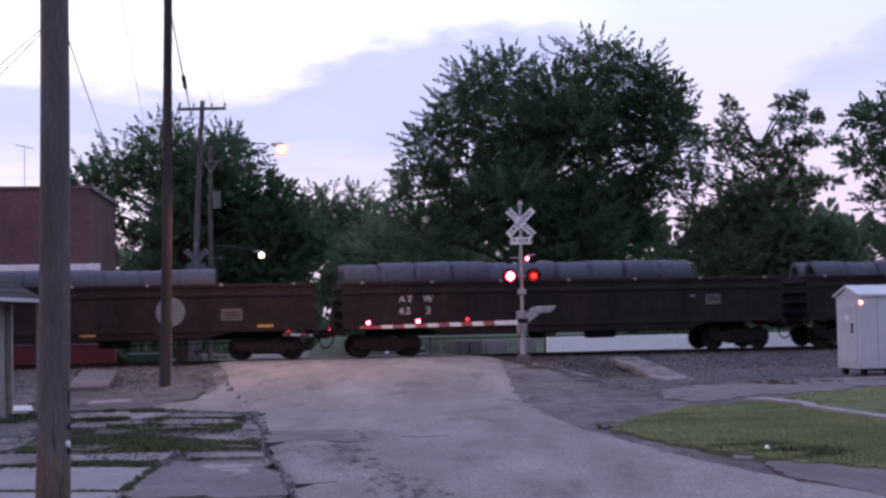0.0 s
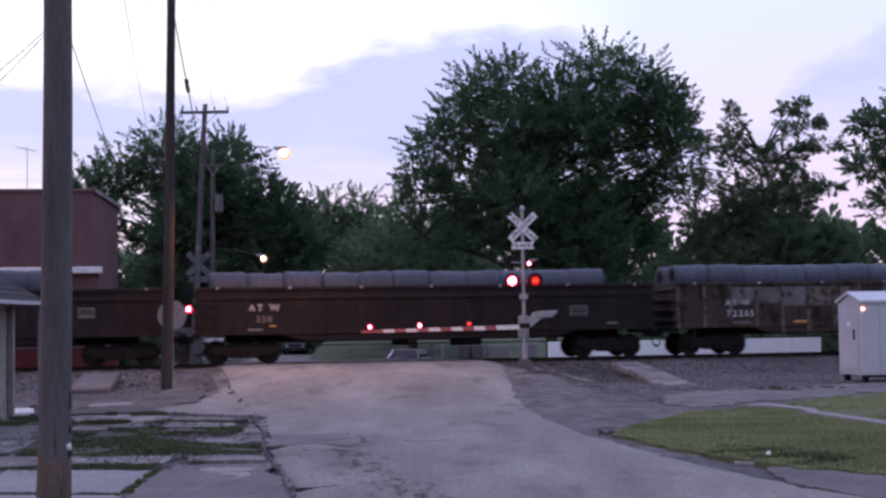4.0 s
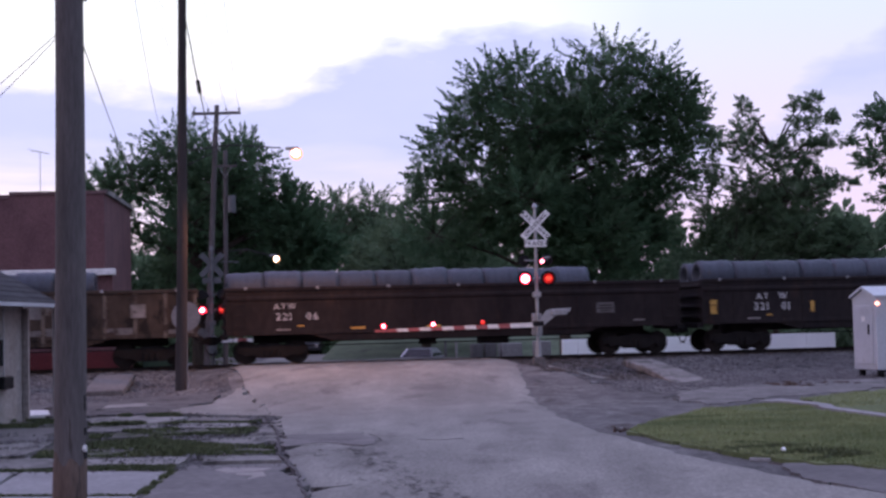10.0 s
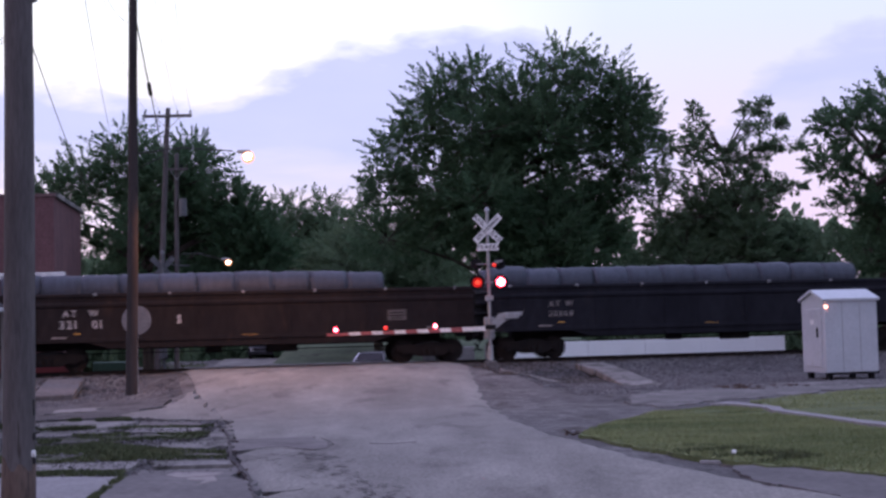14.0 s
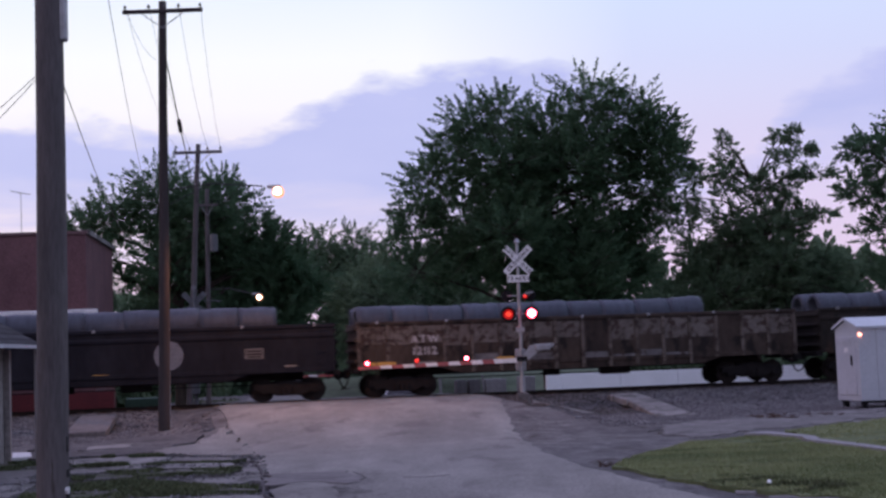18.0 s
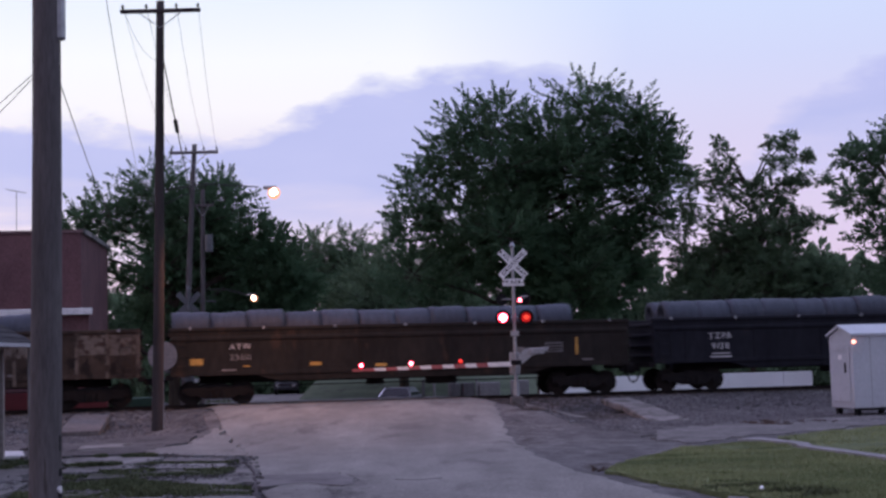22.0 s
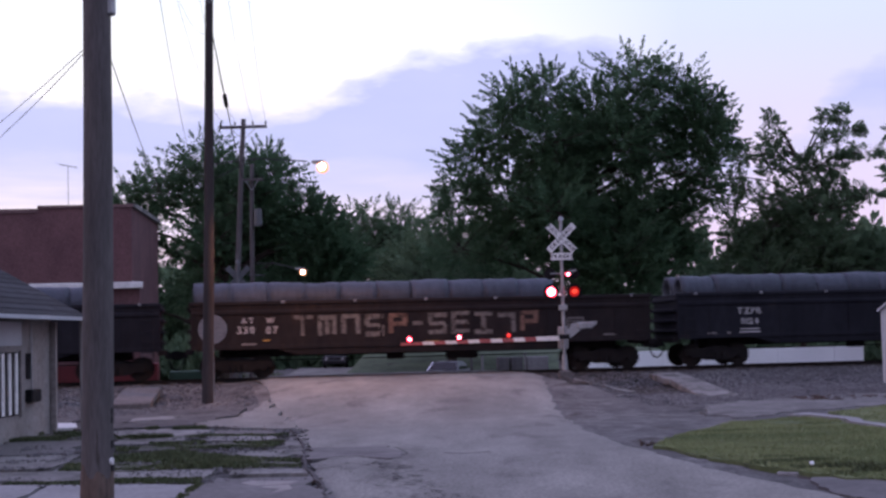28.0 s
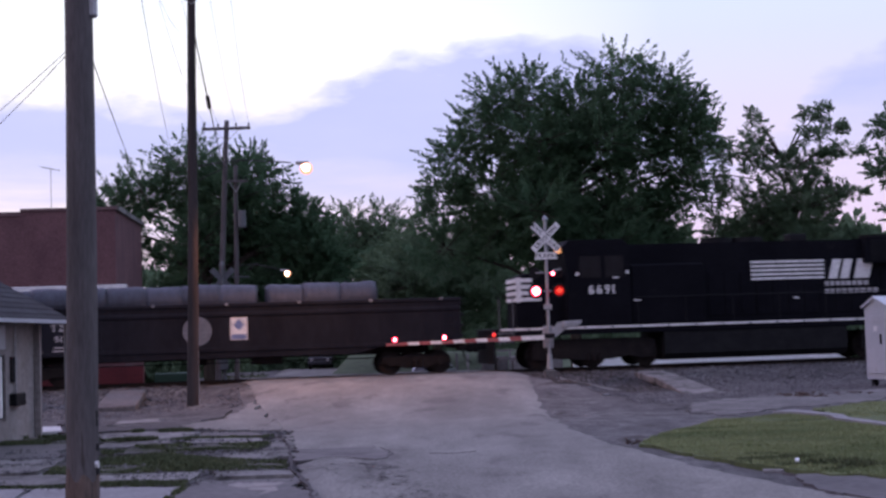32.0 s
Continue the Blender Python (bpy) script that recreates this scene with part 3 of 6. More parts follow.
def gondola(s, paint, ribs, number, letters, extra, label, end_gap):
    g = thing("gondola_car", Matrix.Identity(4), label, "freight car", "gondola cars of the train")
    part("body", gondola_shell(ribs, True), paint, g)
    # top chord, side posts and mid band
    for sy in (-1, 1):
        y0, y1 = sorted((sy * (HALF - 0.12), sy * HALF))
        part("top_chord", B(-0.04, CAR + 0.04, y0, y1, 2.55, 2.68, bevel=0.02), paint, g)
        yb0, yb1 = sorted((sy * (HALF - 0.08), sy * (HALF - 0.012)))
        part("side_sill", B(0, CAR, yb0, yb1, 1.02, 1.16, bevel=0.01), paint, g)
        if not ribs:
            part("side_band", prism([(HALF - 0.07, 2.20), (HALF - 0.005, 2.25), (HALF - 0.005, 2.33), (HALF - 0.07, 2.40)] if sy > 0 else [(-HALF + 0.07, 2.20), (-HALF + 0.07, 2.40), (-HALF + 0.005, 2.33), (-HALF + 0.005, 2.25)], 0.02, CAR - 0.02, "x"), paint, g)
    posts = [0.06] + [0.06 + (CAR - 0.12) * i / 16 for i in range(1, 16)] + [CAR - 0.06] if ribs else [0.06, 1.25, 3.95, 6.6, 9.8, 12.6, 15.1, CAR - 0.06]
    for sy in (-1, 1):
        depth = 0.0 if ribs else 0.025
        for x in posts:
            y0, y1 = sorted((sy * (HALF - 0.06), sy * (HALF - 0.005 - depth)))
            zb = 1.02 if (x < 3.2 or x > CAR - 3.2) else 0.82
            w = 0.055 if ribs else 0.04
            bm = bmesh.new()
            prism([(x - w, zb), (x + w, zb), (x + w, 2.56), (x - w, 2.56)], y0, y1, "y", bm)
            part("side_post", bm, M["post_tan"] if ribs and sy < 0 else paint, g)
    if ribs:
        r2 = random.Random(int(s * 10) + 5)
        for i in range(16):
            x0, x1 = posts[i] + 0.08, posts[i + 1] - 0.08
            if r2.random() < 0.80 and (1 < i < 12 or s > 60):
                part("side_panel", B(x0, x1, -HALF + 0.052, -HALF + 0.064, 1.72 + 0.25 * r2.random(), 2.50), M["tan_panel"] if s > 60 or r2.random() < 0.4 else M["grey_panel"], g)
            if r2.random() < 0.35:
                part("side_patch", B(x0, x1, -HALF + 0.050, -HALF + 0.062, 1.05, 1.05 + 0.3 * r2.random() + 0.1), M["grey_panel"], g)
    part("load_deck", B(0.1, CAR - 0.1, -1.36, 1.36, 1.90, 2.08), paint, g)
    for e, x in ((-1, 0.0), (1, CAR)):
        for k in range(4):
            part("end_rib", B(*sorted((x + e * 0.0, x + e * 0.09)), -HALF + 0.1, HALF - 0.1, 1.25 + 0.38 * k, 1.37 + 0.38 * k, bevel=0.02), paint, g)
        part("end_sill", B(*sorted((x - e * 0.1, x + e * 0.16)), -HALF + 0.12, HALF - 0.12, 0.88, 1.06, bevel=0.02), M["truck"], g)
        bm = bmesh.new()
        B(*sorted((x + e * 0.1, x + e * 0.48)), -0.10, 0.10, 0.76, 0.98, bm)
        B(*sorted((x + e * 0.44, x + e * 0.66)), -0.17, 0.15, 0.70, 1.02, bm, bevel=0.04)
        part("coupler", bm, M["truck"], g)
        hose = [(x + e * 0.2, -0.45, 0.85), (x + e * 0.26, -0.45, 0.6), (x + e * 0.36, -0.43, 0.42), (x + e * 0.50, -0.42, 0.35)]
        part("air_hose", chain(hose, 0.028), M["rubber"], g)
        # corner ladder
        bm = bmesh.new()
        lx = x - e * 0.45
        for k in range(5):
            tube((lx - 0.2, -HALF - 0.03, 1.0 + 0.36 * k), (lx + 0.2, -HALF - 0.03, 1.0 + 0.36 * k), 0.016, n=6, bm=bm)
        for d in (-0.2, 0.2):
            tube((lx + d, -HALF - 0.03, 0.72), (lx + d, -HALF - 0.03, 2.5), 0.014, n=6, bm=bm)
        part("ladder", bm, paint, g)
        truck_parts("truck", 0.42, (-0.89, 0.89), g, x - e * 1.60)
    for i in range(7):
        x = 0.7 + i * 2.5
        part("tie_down_staple", B(x - 0.04, x + 0.04, -HALF - 0.03, -HALF, 2.60, 2.70, bevel=0.008), M["alu"], g)
    # brake gear slung below the floor
    part("air_reservoir", tube((CAR * 0.55, -0.7, 0.72), (CAR * 0.55 + 1.1, -0.7, 0.72), 0.2, n=12), M["truck"], g)
    part("center_sill", B(1.0, CAR - 1.0, -0.25, 0.25, 0.74, 1.05), M["truck"], g)
    part("brake_cylinder", tube((CAR * 0.42, -0.6, 0.7), (CAR * 0.42 + 0.6, -0.6, 0.7), 0.14, n=10), M["truck"], g)
    part("brake_rod", tube((2.5, -0.4, 0.62), (CAR - 2.5, -0.4, 0.62), 0.02, n=6), M["truck"], g)
    # writing on the side that is seen
    front = Matrix.Rotation(radians(90), 4, "X")
    yf = -HALF - 0.006 if ribs else -HALF + 0.056
    for x, z, body, size, mat in letters:
        writing("letter", body, 0.8 * size, mat, g, Matrix.Translation((x, yf, z)) @ front)
    for x, z, w, h, mat in extra:
        y1 = yf - 0.004
        y1 = y1 - (0.006 if mat is U else 0.0) - (0.005 if mat in (DARK, BROWN, OLIVE, INK) else 0.0)
        if mat is U and w == h:
            bm = prism([(x, z - h * 0.7), (x + w * 0.7, z), (x, z + h * 0.7), (x - w * 0.7, z)], y1 - 0.004, y1 + 0.006, "y")
        else:
            bm = B(x - w / 2, x + w / 2, y1 - 0.004, y1 + (0.02 if ribs else 0.006), z - h / 2, z + h / 2)
        part("marking", bm, mat, g)
    return rolling(g, s + 0.12)


def coil_mesh(seed):
    """A coil of rod on its side, its axis along x: an uneven thick ring with wound grooves."""
    r2 = random.Random(seed)
    n, L = 28, 1.27 + 0.04 * r2.random()
    ro, ri = 0.56, 0.37
    prof = []
    k = 7
    for i in range(k + 1):
        x = L * i / k
        prof.append((x, ro * (0.965 if i in (0, k) else 1.0) + 0.014 * r2.uniform(-1, 1)))
    prof += [(L, ri), (0.0, ri)]
    bm = bmesh.new()
    rings = []
    sq = 1 + 0.03 * r2.uniform(-1, 1)
    for x, r in prof:
        lump = [1 + (0.028 * noise.noise((x * 2.5, a * 0.7, seed)) + 0.016 * r2.uniform(-1, 1) if r > 0.5 else 0) for a in range(n)]
        rings.append([bm.verts.new((x, math.cos(a * math.tau / n) * r * sq * lump[a], math.sin(a * math.tau / n) * r / sq * lump[a])) for a in range(n)])
    for a in range(len(prof)):
        p, q = rings[a], rings[(a + 1) % len(prof)]
        for b in range(n):
            bm.faces.new((p[b], q[b], q[(b + 1) % n], p[(b + 1) % n]))
    bmesh.ops.recalc_face_normals(bm, faces=bm.faces[:])
    me = mesh_of("rod_coil", bm)
    me.materials.append(M["coil"])
    me.polygons.foreach_set("use_smooth", [True] * len(me.polygons))
    return me


M["plate"] = material("dull_grey_stencil_panel", (0.085, 0.080, 0.080), (0.125, 0.118, 0.118), 0.85, 0, 2, 12, 0.0)
M["faint_red"] = material("faded_red_brown_chalking", (0.13, 0.075, 0.06), (0.20, 0.125, 0.10), 0.9, 0, 2, 9, 0.0, (0.05, 0.035, 0.03), 0.56)
M["chalk"] = material("worn_chalky_paint", (0.115, 0.104, 0.100), (0.19, 0.172, 0.165), 0.9, 0, 3, 12, 0.0, (0.03, 0.022, 0.02), 0.54)
M["post_tan"] = material("rusty_post_paint", (0.075, 0.058, 0.05), (0.15, 0.125, 0.108), 0.85, 0, 1.6, 8, 0.2, (0.04, 0.028, 0.024), 0.5)
M["grey_panel"] = material("chalky_grey_panel", (0.105, 0.098, 0.10), (0.16, 0.15, 0.152), 0.85, 0, 1.3, 8, 0.2, (0.05, 0.034, 0.03), 0.56)
COILS = [coil_mesh(i) for i in range(6)]


def load(s, start, count, step, seed, gaps=(), lows=(), drop=0.10, hop=(99, 0.0)):
    """Two rows of coils along a car."""
    r2 = random.Random(seed)
    for row, y in ((0, -0.68), (1, 0.68)):
        for i in range(count):
            if (row, i) in gaps or i in gaps:
                continue
            me = COILS[r2.randrange(len(COILS))]
            ob = tagged(new("steel_rod_coil", me), "grey coil of steel rod lying on its side in a gondola", "steel coil", "coils loaded on the train")
            dz = 0.035 * r2.uniform(-1, 1) - (0.22 if i in lows else 0.0)
            rolling(ob, s + 0.12, pose(start + i * step + (hop[1] if i >= hop[0] else 0.0) + 0.03 * r2.uniform(-1, 1), y + 0.02 * r2.uniform(-1, 1), 2.32 + 0.565 - drop + dz, r2.uniform(0, 360), 1.2 * r2.uniform(-1, 1), 1.0 * r2.uniform(-1, 1)))


W, F, Y, K, U = M["letter"], M["faint"], M["yellow"], M["white"], M["blue"]
DARK, BROWN, RUST = M["dark_car"], M["brown_car"], M["rust_car"]
# body's first end along the track at the start, paint, ribbed, writing, markings, coils
OLIVE = material("dark_olive_car_paint", (0.019, 0.0165, 0.0155), (0.029, 0.024, 0.021), 0.75, 0, 0.8, 6, 0.15, (0.05, 0.032, 0.024), 0.6, (1, 1, 0.4), spec=0.12)
INK = material("blue_black_car_paint", (0.010, 0.010, 0.015), (0.016, 0.016, 0.022), 0.7, 0, 0.8, 6, 0.12, (0.024, 0.020, 0.022), 0.64, (1, 1, 0.4), spec=0.12)
L_DARK = "black-brown smooth-sided gondola car loaded with steel rod coils"
L_RUST = "rusted tan ribbed gondola car loaded with steel rod coils"


def usual(extra=()):
    return [(13.6, 1.72, 0.66, 0.36, M["plate"]), (13.6, 1.80, 0.52, 0.05, M["dark_car"]), (13.6, 1.70, 0.56, 0.05, M["dark_car"]), (13.6, 1.61, 0.44, 0.04, M["dark_car"]), (2.0, 1.2, 0.5, 0.06, F), (2.6, 1.32, 0.22, 0.05, Y), (8.4, 1.15, 0.5, 0.06, Y), (14.9, 1.25, 0.5, 0.06, F)] + list(extra)


def graffiti_strokes():
    """Blocky faded strokes of painted shapes along the side: x, z, width, height."""
    cells = ("tc", "tlrc", "tlr", "tumDb", "tlUm", "m", "tumDb", "tlmb", "tcb", "tr", "tlUm")
    r2 = random.Random(8)
    out, x = [], 3.55
    for c in cells:
        w, h, z, t = 0.66, 0.76 * r2.uniform(0.9, 1.08), 1.78 + 0.04 * r2.uniform(-1, 1), 0.16
        if c == "m":
            w, h = 0.4, 0.3
        ink = M["chalk"] if r2.random() < 0.75 else M["faint_red"]
        bars = {"t": (w / 2, h / 2 - t / 2, w, t), "b": (w / 2, t / 2 - h / 2, w, t), "m": (w / 2, 0, w * 0.9, t * 0.9),
                "l": (t / 2, -0.02, t, h * 0.9), "r": (w - t / 2, -0.03, t, h * 0.84), "c": (w / 2, -0.02, t * 1.1, h * 0.86),
                "u": (t / 2, h / 4, t, h / 2), "U": (w - t / 2, h / 4, t, h / 2), "D": (w - t / 2, -h / 4, t, h / 2)}
        for k in c:
            bx, bz, bw, bh = bars[k]
            out.append((x + bx, z + bz, bw * r2.uniform(0.9, 1.05), bh * r2.uniform(0.85, 1.1), ink))
        x += w + 0.17
    return out


def train():
    gondola(-21.45, DARK, False, "", [], [(13.55, 1.62, 0.72, 0.40, M["plate"]), (13.55, 1.70, 0.56, 0.05, DARK), (13.55, 1.60, 0.60, 0.05, DARK), (13.55, 1.50, 0.5, 0.04, DARK), (11.2, 1.05, 0.5, 0.10, Y), (14.7, 1.2, 0.55, 0.10, Y), (8.7, 1.0, 0.5, 0.10, Y)], "black-brown gondola with low coils and yellow reflectors", 0)
    load(-21.45, 0.2, 10, 1.28, 1, drop=0.22)
    gondola(-4.05, DARK, False, "", [(2.25, 2.04, "AT", 0.40, W), (3.05, 2.04, "W", 0.40, W), (2.2, 1.62, "43", 0.46, W), (3.05, 1.62, "3", 0.46, W)], [(13.7, 1.86, 0.55, 0.36, M["plate"]), (13.7, 1.93, 0.43, 0.05, DARK), (13.7, 1.84, 0.45, 0.05, DARK), (12.9, 2.0, 0.2, 0.06, F)], L_DARK, 0)
    load(-4.05, 0.1, 10, 1.29, 2)
    gondola(13.35, BROWN, False, "", [(2.3, 1.95, "AT W", 0.40, W), (2.3, 1.55, "330", 0.40, F)], usual(), L_DARK, 0)
    load(13.35, 0.5, 11, 1.29, 3, drop=0.24)
    gondola(30.65, RUST, True, "", [(2.35, 1.92, "AT W", 0.36, W), (2.45, 1.52, "72265", 0.42, W)], [(14.4, 1.95, 0.5, 0.45, F), (4.8, 1.2, 0.5, 0.09, Y)], L_RUST, 0)
    load(30.65, 0.1, 10, 1.28, 4)
    gondola(48.0, DARK, False, "", [(2.05, 2.0, "ATW", 0.34, W), (2.0, 1.64, "221", 0.44, W), (3.0, 1.64, "06", 0.44, W)], usual([(4.6, 1.2, 0.5, 0.09, Y), (7.3, 1.2, 0.5, 0.09, Y), (0.85, 1.75, 0.2, 0.5, BROWN)]), L_DARK, 0)
    load(48.0, 0.1, 10, 1.30, 5, drop=0.2)
    gondola(65.25, BROWN, False, "", [(2.35, 2.0, "AT", 0.38, W), (3.15, 2.0, "W", 0.38, W), (2.3, 1.62, "321", 0.48, W), (3.25, 1.62, "01", 0.48, W)], usual([(0.45, 1.65, 0.24, 0.5, Y), (4.3, 1.6, 0.14, 0.4, Y), (6.0, 1.75, 0.1, 0.3, W)]), "red-brown gondola car loaded with steel rod coils", 0)
    load(65.25, 0.1, 10, 1.31, 6)
    gondola(82.3, INK, False, "", [(2.6, 1.98, "AT W", 0.34, F), (2.6, 1.62, "32008", 0.36, F)], usual(), L_DARK, 0)
    load(82.3, 0.1, 11, 1.30, 7)
    gondola(99.5, RUST, True, "", [(2.4, 2.02, "ATW", 0.44, W), (2.4, 1.60, "12112", 0.48, W)], [(0.9, 1.2, 0.9, 0.12, Y), (5.3, 1.25, 0.65, 0.12, Y), (4.3, 1.15, 0.35, 0.2, F), (2.4, 1.15, 0.8, 0.16, F)], L_RUST, 0)
    load(99.5, 0.05, 10, 1.29, 8, drop=0.2)
    gondola(116.9, OLIVE, False, "", [(2.4, 2.0, "ATW", 0.32, W), (2.4, 1.62, "33011", 0.36, F)], usual([(0.9, 1.5, 0.45, 0.22, Y), (5.0, 1.35, 0.4, 0.12, Y), (7.3, 1.25, 0.4, 0.1, Y), (14.45, 1.75, 0.09, 0.62, Y), (12.3, 1.6, 0.4, 0.3, F)]), "olive-brown gondola car loaded with steel rod coils", 0)
    load(116.9, 0.1, 11, 1.30, 9, drop=0.2)
    gondola(134.25, INK, False, "", [(2.6, 1.98, "TZPR", 0.38, W), (2.6, 1.60, "9138", 0.40, W)], [(2.6, 1.22, 0.8, 0.06, W), (2.6, 1.34, 0.7, 0.05, W), (8.45, 1.80, 0.58, 0.78, K), (8.45, 1.52, 0.50, 0.18, U), (8.45, 1.93, 0.28, 0.28, U)], "black gondola car with a white and blue placard and coils", 0)
    load(134.25, 0.6, 11, 1.27, 10)
    graffiti = graffiti_strokes()
    gondola(151.65, BROWN, False, "", [(1.95, 2.0, "AT", 0.34, W), (2.75, 2.0, "W", 0.34, W), (1.9, 1.68, "330", 0.44, W), (2.8, 1.66, "07", 0.44, W)], usual(graffiti), "red-brown gondola car with faded graffiti and coils", 0)
    load(151.65, 0.1, 10, 1.28, 11)
    gondola(169.05, INK, False, "", [(2.75, 1.98, "TZPR", 0.38, W), (2.75, 1.60, "9124", 0.38, W)], [(2.75, 1.22, 0.8, 0.05, W), (2.75, 1.33, 0.7, 0.05, W), (1.3, 1.2, 0.3, 0.06, F), (1.95, 1.2, 0.14, 0.06, F), (8.6, 1.80, 0.58, 0.78, K), (8.6, 1.52, 0.50, 0.18, U), (8.6, 1.93, 0.28, 0.28, U)], "black gondola car with a white and blue placard and coils", 0)
    load(169.05, 0.3, 10, 1.28, 12, hop=(7, 0.38))


def locomotive(s):
    g = thing("diesel_locomotive", Matrix.Identity(4), "black six-axle diesel locomotive with white lettering", "locomotive")
    LEN, HW = 20.6, 1.55
    P = M["loco"]
    part("frame", B(0.3, LEN - 0.3, -HW + 0.05, HW - 0.05, 1.22, 1.50, bevel=0.02), P, g)
    for i in range(19):
        part("walkway_edge_stripe", B(0.5 + i * 1.04, 0.5 + i * 1.04 + 0.98, -HW + 0.022, -HW + 0.05, 1.42, 1.50), M["white"], g)
    # short nose
    nose = [(1.25, 1.50), (3.1, 1.50), (3.1, 3.55), (1.75, 3.50), (1.25, 3.35)]
    part("nose", prism(nose, -0.85, 0.85, "y"), P, g)
    # cab
    cab = [(3.0, 1.50), (5.35, 1.50), (5.35, 4.35), (5.1, 4.62), (3.1, 4.62), (2.85, 4.40), (3.0, 3.4)]
    part("cab", prism(cab, -1.5, 1.5, "y"), P, g)
    part("cab_window", B(3.45, 4.25, -1.515, -1.49, 3.25, 4.02), M["glass"], g)
    part("cab_window", B(4.40, 5.1, -1.515, -1.49, 3.25, 4.02), M["glass"], g)
    part("number_board", B(2.80, 2.94, -1.15, -0.55, 4.18, 4.42), M["amber"], g, "lit amber number board")
    part("headlight", B(2.78, 2.9, -0.35, 0.35, 4.2, 4.4), M["glass"], g)
    # long hood with doors, grilles and fans
    part("hood", prism([(5.3, 1.50), (19.6, 1.50), (19.6, 4.1), (19.3, 4.45), (5.3, 4.45)], -0.92, 0.92, "y"), P, g)
    part("blower_duct", B(5.4, 8.2, -1.35, -0.9, 1.5, 3.7, bevel=0.05), P, g)
    for i in range(15):
        x = 8.5 + i * 0.62
        part("hood_door", B(x, x + 0.56, -0.95, -0.915, 1.75, 3.35, bevel=0.006), P, g)
    part("radiator_wing", prism([(14.6, 3.55), (19.4, 3.55), (19.4, 4.5), (14.6, 4.5)], -1.25, 1.25, "y"), P, g)
    for i in range(8):
        part("radiator_louvre", B(14.8, 19.2, -1.275, -1.25, 3.65 + i * 0.1, 3.70 + i * 0.1), M["black"], g)
    for x in (15.6, 17.0, 18.4, 9.2, 10.4):
        part("roof_fan", tube((x, 0, 4.45), (x, 0, 4.66), 0.6, n=20), M["black"], g)
    part("exhaust_stack", B(12.0, 12.7, -0.3, 0.3, 4.4, 4.75, bevel=0.03), M["black"], g)
    part("fuel_tank", prism([(-1.25, 0.2), (-1.45, 0.42), (-1.45, 1.25), (1.45, 1.25), (1.45, 0.42), (1.25, 0.2)], 6.55, 13.6, "x"), M["black"], g)
    part("air_reservoir", tube((7.5, -1.3, 1.05), (13.0, -1.3, 1.05), 0.16, n=12), M["black"], g)
    for x in (4.0, 16.6):
        truck_parts("truck", 0.51, (-2.0, 0.0, 2.0), g, x, frame_y=1.05, deep=True)
    for x, e in ((0.3, -1), (LEN - 0.3, 1)):
        part("pilot", B(*sorted((x, x + e * 0.12)), -1.45, 1.45, 0.25, 1.5, bevel=0.02), M["black"], g)
        bm = B(*sorted((x, x + e * 0.42)), -0.1, 0.1, 0.78, 1.0)
        B(*sorted((x + e * 0.36, x + e * 0.58)), -0.17, 0.15, 0.7, 1.04, bm, bevel=0.04)
        part("coupler", bm, M["truck"], g)
    for k in range(4):
        part("step", B(0.35, 0.95, -HW, -HW + 0.3, 0.42 + 0.3 * k, 0.46 + 0.3 * k), M["black"], g, "")
        part("step_edge", B(0.35, 0.95, -HW - 0.01, -HW, 0.40 + 0.3 * k, 0.47 + 0.3 * k), M["dull_metal"], g)
    # handrails along the walkway and across the nose
    for y in (-HW + 0.06, HW - 0.06):
        part("handrail", chain([(5.6, y, 2.5), (LEN - 0.6, y, 2.5)], 0.02), M["black"], g)
        for i in range(9):
            x = 5.6 + i * 1.8
            part("stanchion", tube((x, y, 1.5), (x, y, 2.5), 0.018, n=6), M["black"], g)
    for k, x in enumerate((0.45, 0.95)):
        part("grab_post", tube((x, -HW + 0.02, 0.9), (x, -HW + 0.02, 2.6), 0.02, n=6), M["dull_metal"], g)
    # white bands round the nose and along the hood
    for k in range(4):
        z = 2.47 + 0.23 * k
        part("nose_band", B(1.235, 2.15 - 0.1 * k, -0.862, -0.85, z, z + 0.14), M["white"], g)
        part("nose_band", B(1.235, 1.25, -0.85, 0.85, z, z + 0.14), M["white"], g)
    part("nose_plate", B(1.235, 1.42, -0.861, -0.85, 2.44, 3.34), M["white"], g)
    for k in range(5):
        part("hood_band", B(10.15, 13.05, -0.956, -0.945, 3.02 + 0.155 * k, 3.02 + 0.155 * k + 0.085), M["white"], g)
    # the slanted emblem, as plain shapes
    bm = bmesh.new()
    for x, w in ((13.2, 0.34), (13.66, 0.34), (14.2, 0.62)):
        prism([(x, 3.0), (x + w, 3.0), (x + w + 0.2, 3.72), (x + 0.2, 3.72)], -0.958, -0.945, "y", bm)
    part("emblem", bm, M["white"], g, "white slanted emblem")
    for z, x1 in ((2.74, 14.75), (2.45, 15.15)):
        x = 13.05
        r2 = random.Random(int(z * 100))
        while x < x1:
            w = 0.14 + 0.06 * r2.random()
            part("lettering_bar", B(x, x + w, -0.958, -0.945, z, z + 0.17), M["letter"], g)
            x += w + 0.06
    writing("number_digit", "6691", 0.45, M["white"], g, Matrix.Translation((4.25, -1.506, 2.80)) @ Matrix.Rotation(radians(90), 4, "X"))
    part("marking", B(3.3, 3.42, -1.512, -1.5, 3.32, 3.44), M["white"], g)
    part("marking", B(5.18, 5.3, -1.512, -1.5, 3.36, 3.48), M["white"], g)
    part("marking", B(4.7, 4.9, -1.512, -1.5, 3.2, 3.25), M["white"], g)
    part("marking", B(5.5, 5.75, -1.362, -1.35, 2.36, 2.42), M["white"], g)
